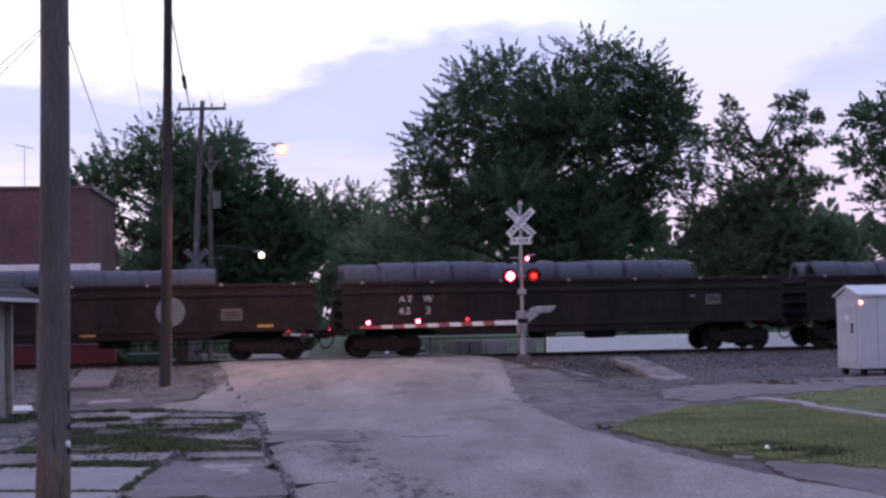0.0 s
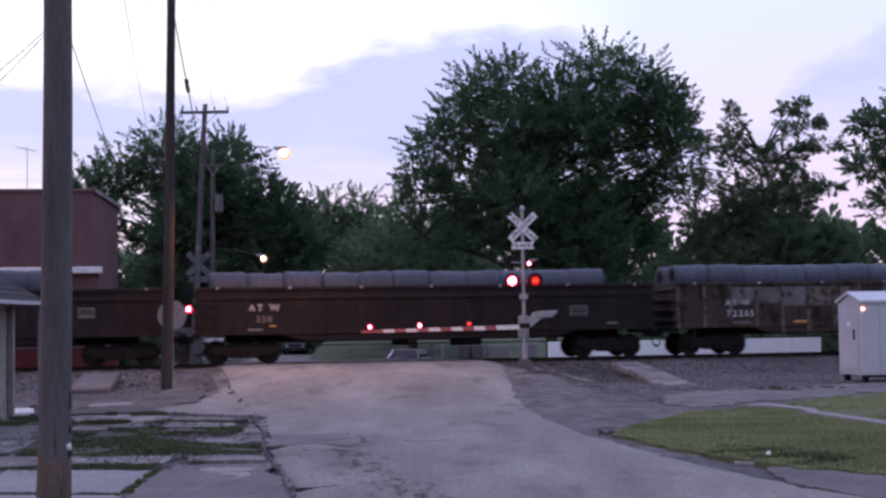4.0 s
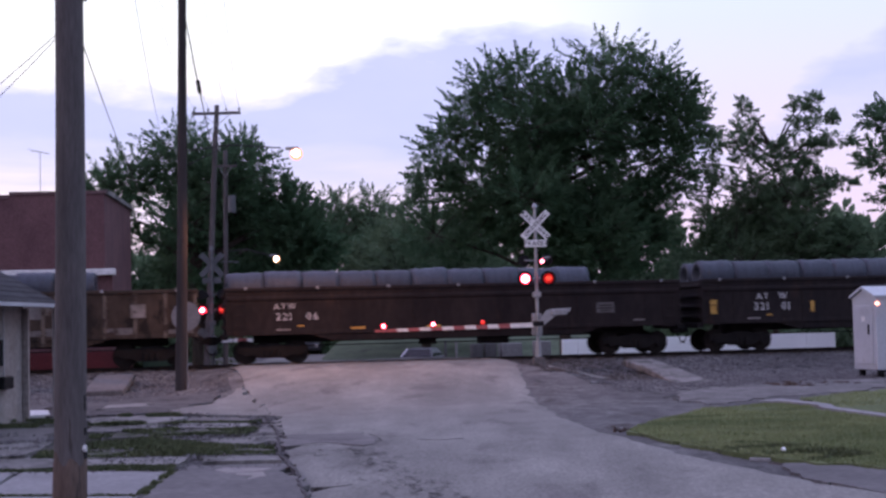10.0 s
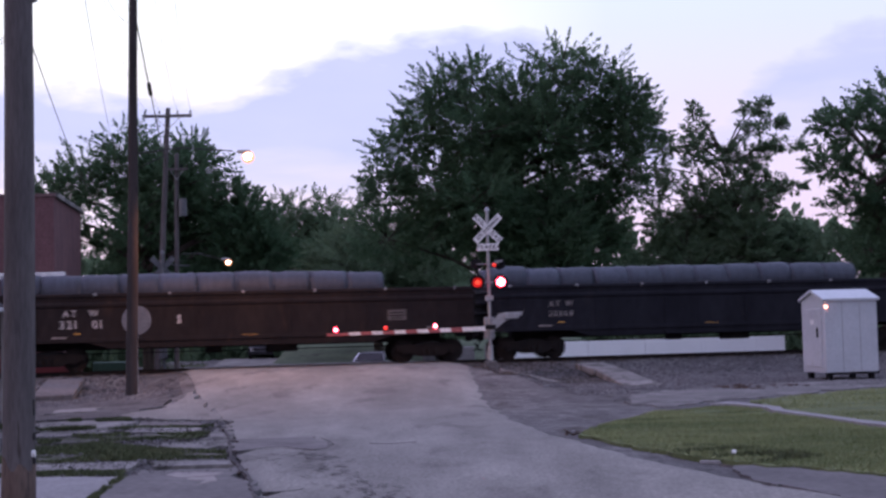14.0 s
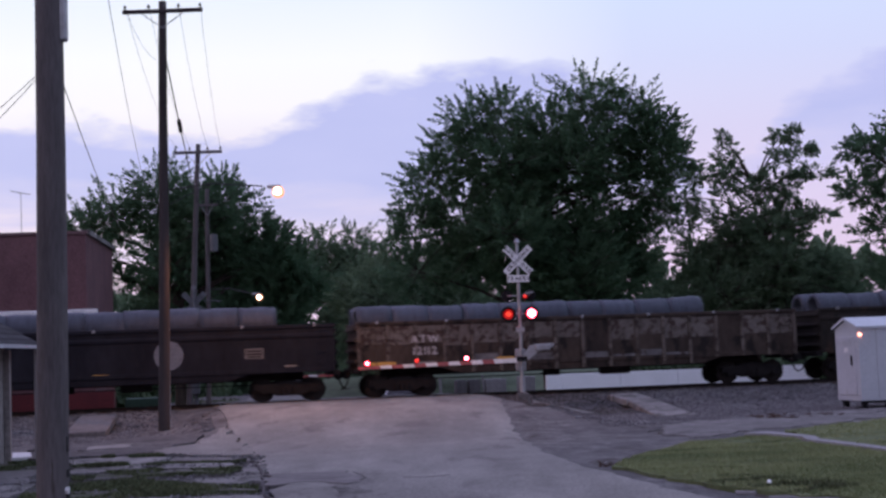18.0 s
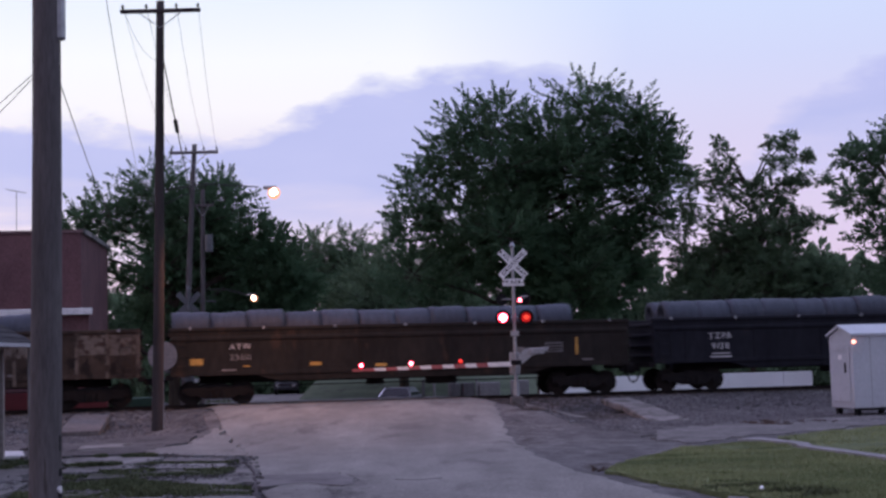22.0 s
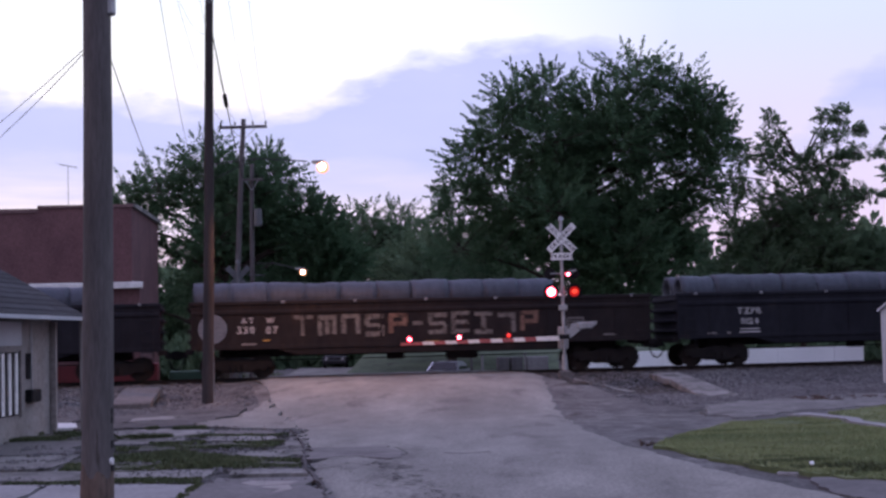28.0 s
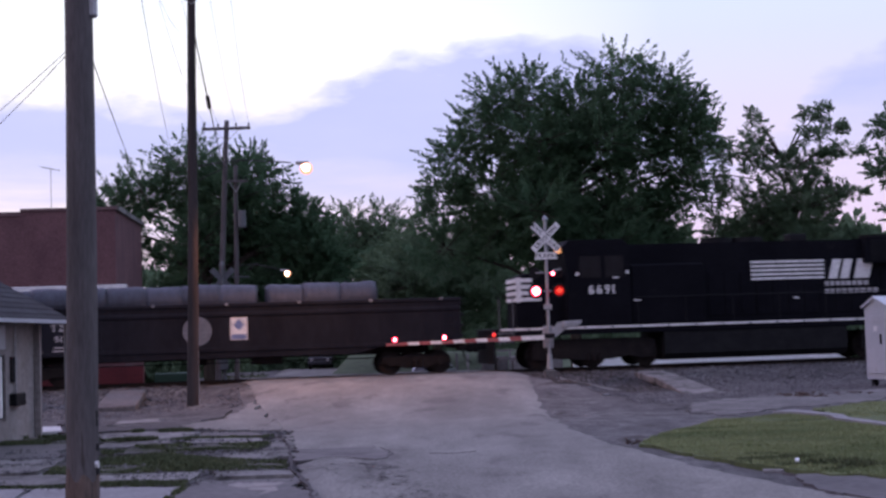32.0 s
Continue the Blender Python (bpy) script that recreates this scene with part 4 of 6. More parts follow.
    part("marking", B(11.8, 12.0, -0.962, -0.945, 2.3, 2.36), M["white"], g)
    return rolling(g, s)


train()
locomotive(186.5)


# ---- pavement, lawn, ballast and what lies on the ground ----
def ragged_outline(poly, seed, step=0.22, amp=0.05):
    out = []
    for i, a in enumerate(poly):
        b = poly[(i + 1) % len(poly)]
        d = math.hypot(b[0] - a[0], b[1] - a[1])
        k = max(1, int(d / step))
        for j in range(k):
            f = j / k
            w = amp if 0 < j < k else amp * 0.3
            out.append((a[0] + (b[0] - a[0]) * f + w * noise.noise((a[0] + f * d * 2.1, b[1] + seed, seed * 1.7)), a[1] + (b[1] - a[1]) * f + 2.0 * w * noise.noise((b[0] + f * d * 2.3, a[1] + seed, seed * 3.1))))
    return out


def slab_mesh(poly, lift, thick, seed, amp, zf):
    """A flat piece that follows the ground: top face fan-cut with a skirt."""
    out = ragged_outline(poly, seed, 0.22, amp)
    bm = bmesh.new()
    top = [bm.verts.new((x, y, zf(x, y) + lift)) for x, y in out]
    bot = [bm.verts.new((x * 1.0, y, zf(x, y) + lift - thick)) for x, y in out]
    k = len(out)
    bm.faces.new(top)
    for i in range(k):
        bm.faces.new((bot[i], bot[(i + 1) % k], top[(i + 1) % k], top[i]))
    bmesh.ops.triangulate(bm, faces=[f for f in bm.faces if len(f.verts) > 4])
    bmesh.ops.recalc_face_normals(bm, faces=bm.faces[:])
    return bm


def on_road(x, y):
    return road_z(to_su(x, y)[1])


def yard_z(x, y):
    return ground_z(x, y) + 0.045


SLABS = [
    # outline, lift, material, raggedness: old pavement beside the road
    ([(-6.35, 20.55), (-4.22, 20.20), (-3.98, 17.45), (-6.05, 17.75)], 0.05, "pale", 0.02),
    ([(-8.6, 20.9), (-6.45, 20.58), (-6.15, 17.78), (-8.2, 18.0)], 0.045, "pale", 0.02),
    ([(-5.95, 17.6), (-3.93, 17.28), (-3.7, 14.9), (-5.7, 15.2)], 0.05, "pale", 0.02),
    ([(-8.1, 17.85), (-6.05, 17.65), (-5.8, 15.2), (-7.8, 15.4)], 0.045, "pale", 0.02),
    ([(-3.62, 16.3), (-1.95, 16.5), (-1.5, 14.2), (-3.5, 14.0)], 0.05, "concrete", 0.06),
    ([(-5.95, 22.4), (-4.35, 22.45), (-4.3, 21.15), (-5.55, 21.0)], 0.05, "concrete", 0.05),
    ([(-8.4, 22.9), (-6.1, 22.5), (-5.7, 21.1), (-8.2, 21.3)], 0.045, "concrete", 0.06),
    ([(-4.2, 22.35), (-2.95, 22.3), (-2.8, 21.5), (-4.0, 21.5)], 0.06, "concrete", 0.05),
    ([(-4.56, 25.7), (-4.06, 26.3), (-4.02, 28.4), (-3.55, 28.2), (-3.38, 25.0), (-4.05, 24.1)], 0.05, "concrete", 0.10),
    ([(-8.35, 31.4), (-7.83, 32.5), (-6.1, 31.6), (-6.35, 30.1), (-7.56, 29.3)], 0.05, "concrete", 0.10),
    ([(-6.0, 29.6), (-4.55, 29.8), (-4.35, 28.6), (-5.7, 28.2)], 0.05, "concrete", 0.10),
    ([(-6.2, 31.6), (-4.6, 31.9), (-4.45, 30.4), (-5.9, 30.1)], 0.04, "tar", 0.10),
    ([(-7.6, 28.9), (-6.2, 29.2), (-6.1, 27.9), (-7.3, 27.6)], 0.045, "concrete", 0.10),
    ([(-9.9, 29.0), (-8.1, 29.2), (-7.8, 26.4), (-9.4, 26.2)], 0.04, "tar", 0.08),
    ([(-9.4, 26.0), (-7.5, 26.2), (-7.2, 23.4), (-8.9, 23.2)], 0.04, "concrete", 0.06),
    ([(-7.1, 33.0), (-7.05, 35.2), (-6.5, 36.9), (-6.45, 41.0), (-5.6, 38.0), (-4.9, 34.9), (-4.6, 32.4)], 0.04, "asphalt", 0.16),
    ([(-10.9, 35.4), (-10.3, 35.4), (-9.75, 33.4), (-10.2, 33.1)], 0.09, "white_concrete", 0.02),
    ([(-9.8, 33.4), (-7.3, 33.1), (-7.1, 35.4), (-6.7, 37.4), (-7.2, 41.5), (-9.0, 41.5), (-10.8, 36.6)], 0.0, "dark_dirt", 0.3),
    ([(-9.2, 37.6), (-8.3, 38.2), (-8.2, 36.2), (-9.2, 35.4)], 0.04, "concrete", 0.12),
]
M["dark_dirt"] = material("dark_trodden_dirt", (0.060, 0.055, 0.057), (0.105, 0.097, 0.098), 0.95, 0, 0.6, 14, 0.8, (0.048, 0.043, 0.043), 0.56, world_space=True, grain_amount=0.9, mid=0.6)
M["pale"] = material("pale_concrete", (0.185, 0.176, 0.182), (0.235, 0.225, 0.23), 0.9, 0, 0.7, 12, 0.25, (0.20, 0.18, 0.18), 0.64, by_object=0.10)
M["white_concrete"] = material("whitewashed_concrete", (0.50, 0.49, 0.50), (0.60, 0.59, 0.60), 0.9, 0, 0.8, 12, 0.2)
for i, (poly, lift, mt, amp) in enumerate(SLABS):
    solid("pavement_slab", slab_mesh(poly, lift * 0.35, 0.16, i + 1, amp * 2.2 + 0.02, yard_z), M[mt], {"tar": "crumbling dark asphalt patch among pavement slabs", "dark_dirt": "dark trodden dirt beside the gravel bank"}.get(mt, "old broken concrete pavement slab beside the road"), "pavement slab", group="old pavement slabs", kind="structure")
M["worn_patch"] = material("scuffed_asphalt_patch", (0.118, 0.107, 0.108), (0.165, 0.150, 0.148), 0.9, 0, 0.8, 14, 0.4, (0.095, 0.084, 0.086), 0.55, (0.6, 1.4, 1), world_space=True)
# stained asphalt pad by the kerb line, and patches laid in the road
for i, (poly, lift) in enumerate((
        ([(-4.05, 20.75), (-2.72, 20.9), (-2.2, 18.5), (-1.95, 16.65), (-3.6, 16.45), (-3.88, 17.2), (-4.14, 20.0)], 0.03),
        ([(-3.4, 26.0), (-1.9, 26.1), (-1.6, 24.5), (-1.72, 23.4), (-2.3, 24.1), (-3.0, 23.6)], 0.048),
        ([(4.05, 20.0), (4.55, 19.75), (5.6, 18.2), (7.2, 15.5), (4.9, 14.6), (4.65, 16.2), (4.2, 17.6)], -0.012))):
    solid("road_patch", slab_mesh(poly, lift, 0.12, 40 + i, 0.22, on_road if i == 1 else yard_z), M["worn_patch" if i == 1 else "tar"], "dark patch of asphalt in the pale road", "road patch", kind="structure")


# the lamp's reflection in the wet patch is put into its reddish colour
M["wet"] = material("wet_asphalt_lamp_sheen", (0.140, 0.120, 0.116), (0.180, 0.156, 0.150), 0.6, 0, 1.2, 9, 0.15, (0.11, 0.098, 0.098), 0.58, world_space=True, spec=0.5)
for i, poly in enumerate(([(-3.5, 20.05), (-3.1, 20.25), (-2.75, 20.15), (-2.85, 19.8), (-3.25, 19.7)], [(-3.2, 19.55), (-2.85, 19.65), (-2.75, 19.25), (-2.95, 18.8)])):
    solid("puddle", slab_mesh(poly, 0.033, 0.05, 55 + i, 0.3, yard_z), M["wet"], "shallow wet patch on the old asphalt, lamp sheen put into its colour", "puddle", kind="structure")


def crack(points, width, seed, zf=on_road, lift=0.041):
    r2 = random.Random(seed)
    pts = []
    for a, b in zip(points, points[1:]):
        for j in range(8):
            f = j / 8
            pts.append((a[0] + (b[0] - a[0]) * f + r2.uniform(-0.025, 0.025), a[1] + (b[1] - a[1]) * f + r2.uniform(-0.03, 0.03)))
    bm = bmesh.new()
    prev = None
    for i, (x, y) in enumerate(pts):
        w = width * r2.uniform(0.3, 1.3)
        z = zf(x, y) + lift
        cur = (bm.verts.new((x - w, y, z)), bm.verts.new((x + w, y, z)))
        if prev:
            bm.faces.new((prev[0], prev[1], cur[1], cur[0]))
        prev = cur
    ex = bmesh.ops.extrude_face_region(bm, geom=bm.faces[:])
    for v in ex["geom"]:
        if isinstance(v, bmesh.types.BMVert):
            v.co.z -= 0.05
    solid("road_crack", bm, M["crack"], "dark irregular crack filled with dirt", "crack", kind="structure")


M["crack"] = material("crack_dirt", (0.052, 0.046, 0.048), (0.085, 0.076, 0.078), 0.95, 0, 3, 15, 0.3)
crack([(-3.9, 28.7), (-3.55, 26.7), (-2.9, 22.1), (-2.36, 19.55), (-2.05, 17.5), (-1.66, 15.5), (-1.5, 13.5)], 0.026, 1)
crack([(-1.93, 17.56), (-1.7, 17.6), (-1.46, 17.82)], 0.016, 3)
crack([(-3.0, 23.5), (-2.3, 23.9), (-1.72, 23.3), (-1.5, 24.6), (-1.86, 26.1)], 0.014, 4)
crack([(-0.9, 24.4), (-0.5, 24.2), (-0.1, 24.5)], 0.007, 5)
crack([(-4.02, 20.8), (-3.96, 17.4), (-3.7, 14.8)], 0.03, 9, yard_z, 0.020)


def road_wear():
    """Crumbled specks where the road's surface breaks up."""
    g = random.Random(17)
    bm = bmesh.new()
    line = [(-3.0, 22.2), (-1.7, 22.6), (-1.5, 20.6), (-1.0, 18.4), (-0.5, 16.6), (-0.3, 15.0)]
    for k in range(300):
        i = g.randrange(len(line) - 1)
        f = g.random()
        x = line[i][0] + (line[i + 1][0] - line[i][0]) * f + g.gauss(0, 0.2)
        y = line[i][1] + (line[i + 1][1] - line[i][1]) * f + g.gauss(0, 0.4)
        n = g.randrange(3, 7)
        w, step, prev = g.uniform(0.008, 0.035), g.uniform(0.01, 0.035), None
        for a in range(n + 1):
            h = w * g.uniform(0.5, 1.5) * (1.0 if 0 < a < n else 0.15)
            z = on_road(x, y) + 0.05
            cur = (bm.verts.new((x, y - h, z)), bm.verts.new((x, y + h, z)))
            if prev:
                bm.faces.new((prev[0], cur[0], cur[1], prev[1]))
            prev = cur
            x, y = x + step * g.uniform(0.5, 1.5), y + g.uniform(-0.14, 0.14)
    tagged(part("road_wear", bm, M["crack"], None), "dark crumbled specks in the road surface", "road wear", kind="stuff")


road_wear()
solid("signal_pad", slab_mesh([(2.6, 48.0), (4.1, 48.6), (4.5, 46.6), (3.4, 45.4), (2.5, 46.2)], 0.02, 0.12, 47, 0.2, yard_z), M["concrete"], "worn concrete pad beside the signal's foot", "concrete pad", kind="structure")
# the two worn concrete slabs that slope down from the track
for name_, pts in (("a", [(5.40, 51.2, 0.12), (6.46, 51.7, 0.12), (6.76, 49.2, -0.02), (5.80, 49.0, -0.02)]), ("b", [(5.86, 48.95, -0.03), (6.80, 49.1, -0.03), (7.33, 44.0, -0.38), (6.15, 44.0, -0.40)]), ("c", [(-12.0, 46.7, 0.16), (-10.95, 47.4, 0.16), (-10.5, 43.9, -0.22), (-11.6, 43.2, -0.22)])):
    bm = bmesh.new()
    tp = [bm.verts.new((p[0], p[1], p[2] - 0.11)) for p in pts]
    bt = [bm.verts.new((p[0], p[1], p[2] - 0.35)) for p in pts]
    bm.faces.new(tp)
    bm.faces.new(bt[::-1])
    for i in range(4):
        bm.faces.new((tp[i], bt[i], bt[(i + 1) % 4], tp[(i + 1) % 4]))
    bmesh.ops.recalc_face_normals(bm, faces=bm.faces[:])
    bmesh.ops.bevel(bm, geom=bm.edges[:], offset=0.03, segments=1, affect="EDGES")
    solid("concrete_ramp", bm, M["concrete" if name_ != "c" else "tar"], "worn concrete slab sloping down from the track", "concrete slab", group="slabs by the track")

# ---- lawn ----
LAWN_A = [(2.78, 25.7), (3.35, 27.6), (5.06, 31.2), (6.34, 32.0), (6.72, 31.6), (7.07, 30.3), (7.43, 28.3), (7.79, 25.8), (9.85, 18.3), (9.5, 15.0), (7.2, 15.6), (5.35, 18.6), (4.43, 19.8), (3.81, 21.2), (3.4, 22.6), (3.05, 24.0)]
LAWN_B = [(7.53, 33.41), (8.68, 34.71), (9.94, 35.84), (11.34, 37.30), (19.0, 38.5), (19.0, 20.0), (10.25, 18.5), (8.08, 26.5), (7.62, 29.4)]
STRIPS = [[(-6.9, 22.7), (-7.2, 24.5), (-6.9, 26.1), (-5.5, 26.2), (-4.5, 24.9), (-3.25, 23.9), (-3.05, 22.6), (-4.3, 22.6)], [(-8.2, 28.9), (-7.6, 29.2), (-6.2, 29.4), (-4.4, 29.9), (-4.3, 30.2), (-6.0, 30.0), (-7.8, 29.5)], [(-7.2, 27.4), (-5.6, 27.9), (-4.1, 28.3), (-4.2, 27.0), (-5.4, 26.9), (-7.0, 26.6)], [(-6.0, 20.95), (-4.3, 21.1), (-4.2, 20.4), (-6.2, 20.7)], [(-9.9, 31.5), (-8.6, 31.6), (-8.0, 28.9), (-9.9, 29.2)], [(-7.9, 32.4), (-6.6, 32.6), (-6.3, 31.9), (-7.6, 31.9)],
          [(-8.4, 17.95), (-6.1, 17.75), (-4.0, 17.42), (-3.95, 17.3), (-6.1, 17.62), (-8.4, 17.85)], [(-4.2, 20.2), (-4.08, 20.2), (-3.9, 17.3), (-3.7, 15.0), (-3.8, 15.0), (-4.05, 17.4)], [(-8.6, 21.1), (-6.0, 20.8), (-4.2, 20.45), (-4.2, 20.3), (-6.2, 20.55), (-8.6, 20.9)]]


def inside(x, y, poly):
    c = False
    for i, (ax, ay) in enumerate(poly):
        bx, by = poly[i - 1]
        if (ay > y) != (by > y) and x < (bx - ax) * (y - ay) / (by - ay) + ax:
            c = not c
    return c


def turf(poly, name, label, seed, blades, height, mat, under="turf", patchy=-9.0):
    xs, ys = [p[0] for p in poly], [p[1] for p in poly]
    rise = 0.012
    bm = slab_mesh(poly, rise, 0.2, seed, 0.22 if under == "turf" else 0.05 if blades < 1000 else 0.16, yard_z)
    solid(name, bm, M[under], label, "grass", kind="structure")
    g = np.random.default_rng(seed)
    pts = []
    while len(pts) < blades:
        x, y = g.uniform(min(xs), max(xs)), g.uniform(min(ys), max(ys))
        if inside(x, y, poly) and noise.noise((x * 1.3, y * 2.2, seed + 0.5)) > patchy:
            tuft = 0.55 + 0.9 * max(0.0, 0.5 + noise.noise((x * 0.9, y * 0.5, seed)))
            pts.append((x, y, yard_z(x, y) + rise, tuft))
    p = np.array(pts)
    n = len(p)
    a = g.uniform(0, math.tau, n)
    h = height * (0.5 + g.random(n)) * p[:, 3]
    w = (0.007 if mat == "grass" else 0.012) * (1 + g.random(n))
    lean = g.normal(0, 0.4, (n, 2)) * np.maximum(h, 0.09 if height < 0.03 else 0.0)[:, None]
    base = p[:, :3]
    side = np.stack([np.cos(a) * w, np.sin(a) * w, np.zeros(n)], 1)
    tip = base + np.stack([lean[:, 0], lean[:, 1], h], 1)
    vs = np.stack([base - side, base + side, tip], 1).reshape(-1, 3)
    me = bpy.data.meshes.new("blades")
    me.vertices.add(3 * n)
    me.vertices.foreach_set("co", vs.ravel())
    me.loops.add(3 * n)
    me.loops.foreach_set("vertex_index", np.arange(3 * n))
    me.polygons.add(n)
    me.polygons.foreach_set("loop_start", np.arange(0, 3 * n, 3))
    me.polygons.foreach_set("loop_total", np.full(n, 3))
    me.update()
    ob = part("grass_blades", me, M[mat], None)
    tagged(ob, label, "grass", kind="stuff")


turf(LAWN_A, "lawn", "mown green lawn beside the road", 3, 80000, 0.034, "grass")
turf(LAWN_B, "lawn", "mown green lawn behind the path", 4, 50000, 0.034, "grass")
# tufts in a darker green, which paints in the shade along the lawn's rim
turf([(3.3, 23.0), (3.75, 22.9), (4.5, 22.5), (5.1, 21.6), (5.6, 20.3), (4.6, 19.75), (3.84, 21.2)], "grass_strip", "rougher grass at the lawn's rim, darkened for the shade at its base", 71, 1500, 0.05, "weed", "turf", 0.03)
for i, poly in enumerate(STRIPS):
    turf(poly, "grass_strip", "strip of weedy grass between broken slabs", 60 + i, 9000 if i == 0 else 3000 if i < 6 else 900, 0.05 if i < 6 else 0.03, "weed", "damp_soil", -0.12)
M["lane"] = material("packed_pale_gravel", (0.108, 0.100, 0.099), (0.165, 0.155, 0.151), 0.95, 0, 0.5, 14, 0.8, (0.085, 0.077, 0.074), 0.58, (0.6, 1.2, 1), world_space=True, grain_amount=0.9, mid=0.6, mid_scale=2.0)
solid("gravel_lane", slab_mesh([(4.9, 36.6), (6.4, 39.4), (8.6, 41.6), (12.0, 43.0), (22, 45.0), (22, 39.6), (11.3, 38.4), (8.9, 36.2), (7.0, 34.3), (5.4, 33.4)], -0.024, 0.15, 78, 0.5, yard_z), M["lane"], "packed pale gravel lane behind the lawn", "lane", kind="structure")
path_poly = [(6.36, 32.05), (6.92, 32.46), (7.13, 31.5), (7.57, 29.4), (8.03, 26.5), (10.2, 18.5), (9.9, 18.3), (7.82, 25.8), (7.46, 28.3), (7.1, 30.3), (6.75, 31.65)]
solid("footpath", slab_mesh(path_poly, 0.07, 0.15, 77, 0.02, yard_z), M["pale"], "narrow concrete footpath between the lawns", "footpath", kind="structure")


# ---- ballast stones and ties ----
def stone_field(name, label, count, place, size, mat, seed, zf=rough_ground):
    g = random.Random(seed)
    vs, fs = [], []
    for _ in range(count):
        x, y = place(g)
        z = zf(x, y)
        r = size * (0.45 + 1.3 * g.random() ** 2.2)
        k = len(vs)
        for dx, dy, dz in ((1, 0, 0), (-0.3, 0.95, 0), (-0.7, -0.8, 0.1), (0.1, 0.1, 0.9), (0.3, -0.9, 0.45)):
            vs.append((x + r * dx * g.uniform(0.6, 1.2), y + r * dy * g.uniform(0.6, 1.2), z - 0.15 * r + r * dz * g.uniform(0.6, 1.2)))
        fs += [(k, k + 1, k + 3), (k + 1, k + 2, k + 3), (k + 2, k + 4, k + 3), (k + 4, k, k + 3), (k + 2, k, k + 4)]
    me = bpy.data.meshes.new(name)
    me.from_pydata(vs, [], fs)
    tagged(part(name, me, M[mat], None), label, "stones", kind="stuff")


def near_bank(g):
    while True:
        s = g.uniform(-34, 34)
        if -9.6 < s < 2.4:
            continue
        u = 1.6 + 3.6 * g.random() ** 0.9
        x, y, _ = along(s, u)
        return x, y


def scatter(s0, s1, u0, u1):
    def f(g):
        x, y, _ = along(g.uniform(s0, s1), g.uniform(u0, u1))
        return x, y
    return f


stone_field("ballast_stones", "grey crushed stone on the track's shoulder", 15000, near_bank, 0.065, "ballast", 5)
stone_field("gravel", "loose gravel beside the crossing", 24000, scatter(1.6, 18, 3.5, 15), 0.034, "ballast", 6)
stone_field("gravel", "loose gravel round the pole's foot", 6000, scatter(-17, -8.6, 4.5, 11), 0.045, "ballast", 7)
stone_field("gravel", "dark loose stone at the crossing's edge", 4200, scatter(1.3, 5.2, 1.8, 8.0), 0.055, "dark_stone", 8)


def litter():
    """Small things lying at the road's and the lawn's rim."""
    bm = bmesh.new()
    bmesh.ops.create_icosphere(bm, subdivisions=2, radius=0.034)
    solid("ball", bm, M["bright_white"], "small white ball lying on the lawn's rim", "ball", Matrix.Translation((4.44, 20.8, -0.43)), smoothed=True)
    for x, y, w, d, turn in ((4.03, 20.45, 0.3, 0.05, -30), (3.63, 22.3, 0.11, 0.06, 10), (2.69, 26.15, 0.07, 0.06, 0), (3.51, 41.4, 0.22, 0.12, 20)):
        z = rough_ground(x, y)
        solid("scrap", B(-w / 2, w / 2, -d / 2, d / 2, -0.02, 0.06 if w < 0.1 else 0.035, bevel=0.01), M["pale"], "pale scrap of broken concrete on the ground", "rubble", Matrix.Translation((x, y, z + 0.02)) @ Matrix.Rotation(radians(turn), 4, "Z"), group="scraps of rubble")
    g = random.Random(77)
    for x, y, count, spread_x in ((8.85, 40.4, 34, 0.4), (10.3, 40.7, 9, 0.5), (2.57, 26.4, 4, 0.07), (-2.78, 20.3, 12, 0.3)):
        bm = bmesh.new()
        for _ in range(count):
            a = Vector((x + g.gauss(0, spread_x * 0.5), y + g.gauss(0, 0.35), 0))
            a.z = rough_ground(a.x, a.y) + g.uniform(0.0, 0.05)
            d = Vector((g.uniform(-0.25, 0.25), g.uniform(-0.2, 0.2), g.uniform(-0.01, 0.05)))
            tube(a, a + d, 0.022, 0.01, 5, bm)
        tagged(part("dead_twigs", bm, M["twig"], None), "small heap of brown dead twigs and leaves", "twigs", kind="stuff")


M["twig"] = material("dead_brown_twigs", (0.050, 0.032, 0.027), (0.088, 0.056, 0.045), 0.9, 0, 3, 14, 0.2)
M["bright_white"] = material("clean_white_paint", (0.80, 0.80, 0.82), (0.86, 0.86, 0.88), 0.6, 0, 0.7, 9, 0.02, grain_amount=0.1)
litter()


def yard_spot(g):
    """Crumbs gather along the broken joints, which run level across the yard."""
    while True:
        x, y = g.uniform(-9.0, -2.4), g.uniform(20.3, 33.0)
        if noise.noise((x * 0.35, y * 1.4, 21.0)) > 0.08 and x < -2.5 - 0.14 * (y - 20):
            return x, y


stone_field("rubble", "dark crumbs of earth and stone on the old pavement", 2200, yard_spot, 0.028, "dark_stone", 9, lambda x, y: yard_z(x, y) + 0.012)
stone_field("rubble", "grey crumbs of concrete on the old pavement", 1500, yard_spot, 0.035, "ballast", 10, lambda x, y: yard_z(x, y) + 0.012)
bed_ob = bpy.data.objects["ballast_bed"]
tie_me = mesh_of("tie", B(-0.11, 0.11, -1.3, 1.3, -0.12, 0.04, bevel=0.01))
tie_me.materials.append(M["tie"])
for i in range(130):
    s = -35 + i * 0.54
    if -9.2 < s < 1.6:
        continue
    t_ob = new("tie", tie_me)
    t_ob.parent = bed_ob
    t_ob.location = (s, 0, 0.02)


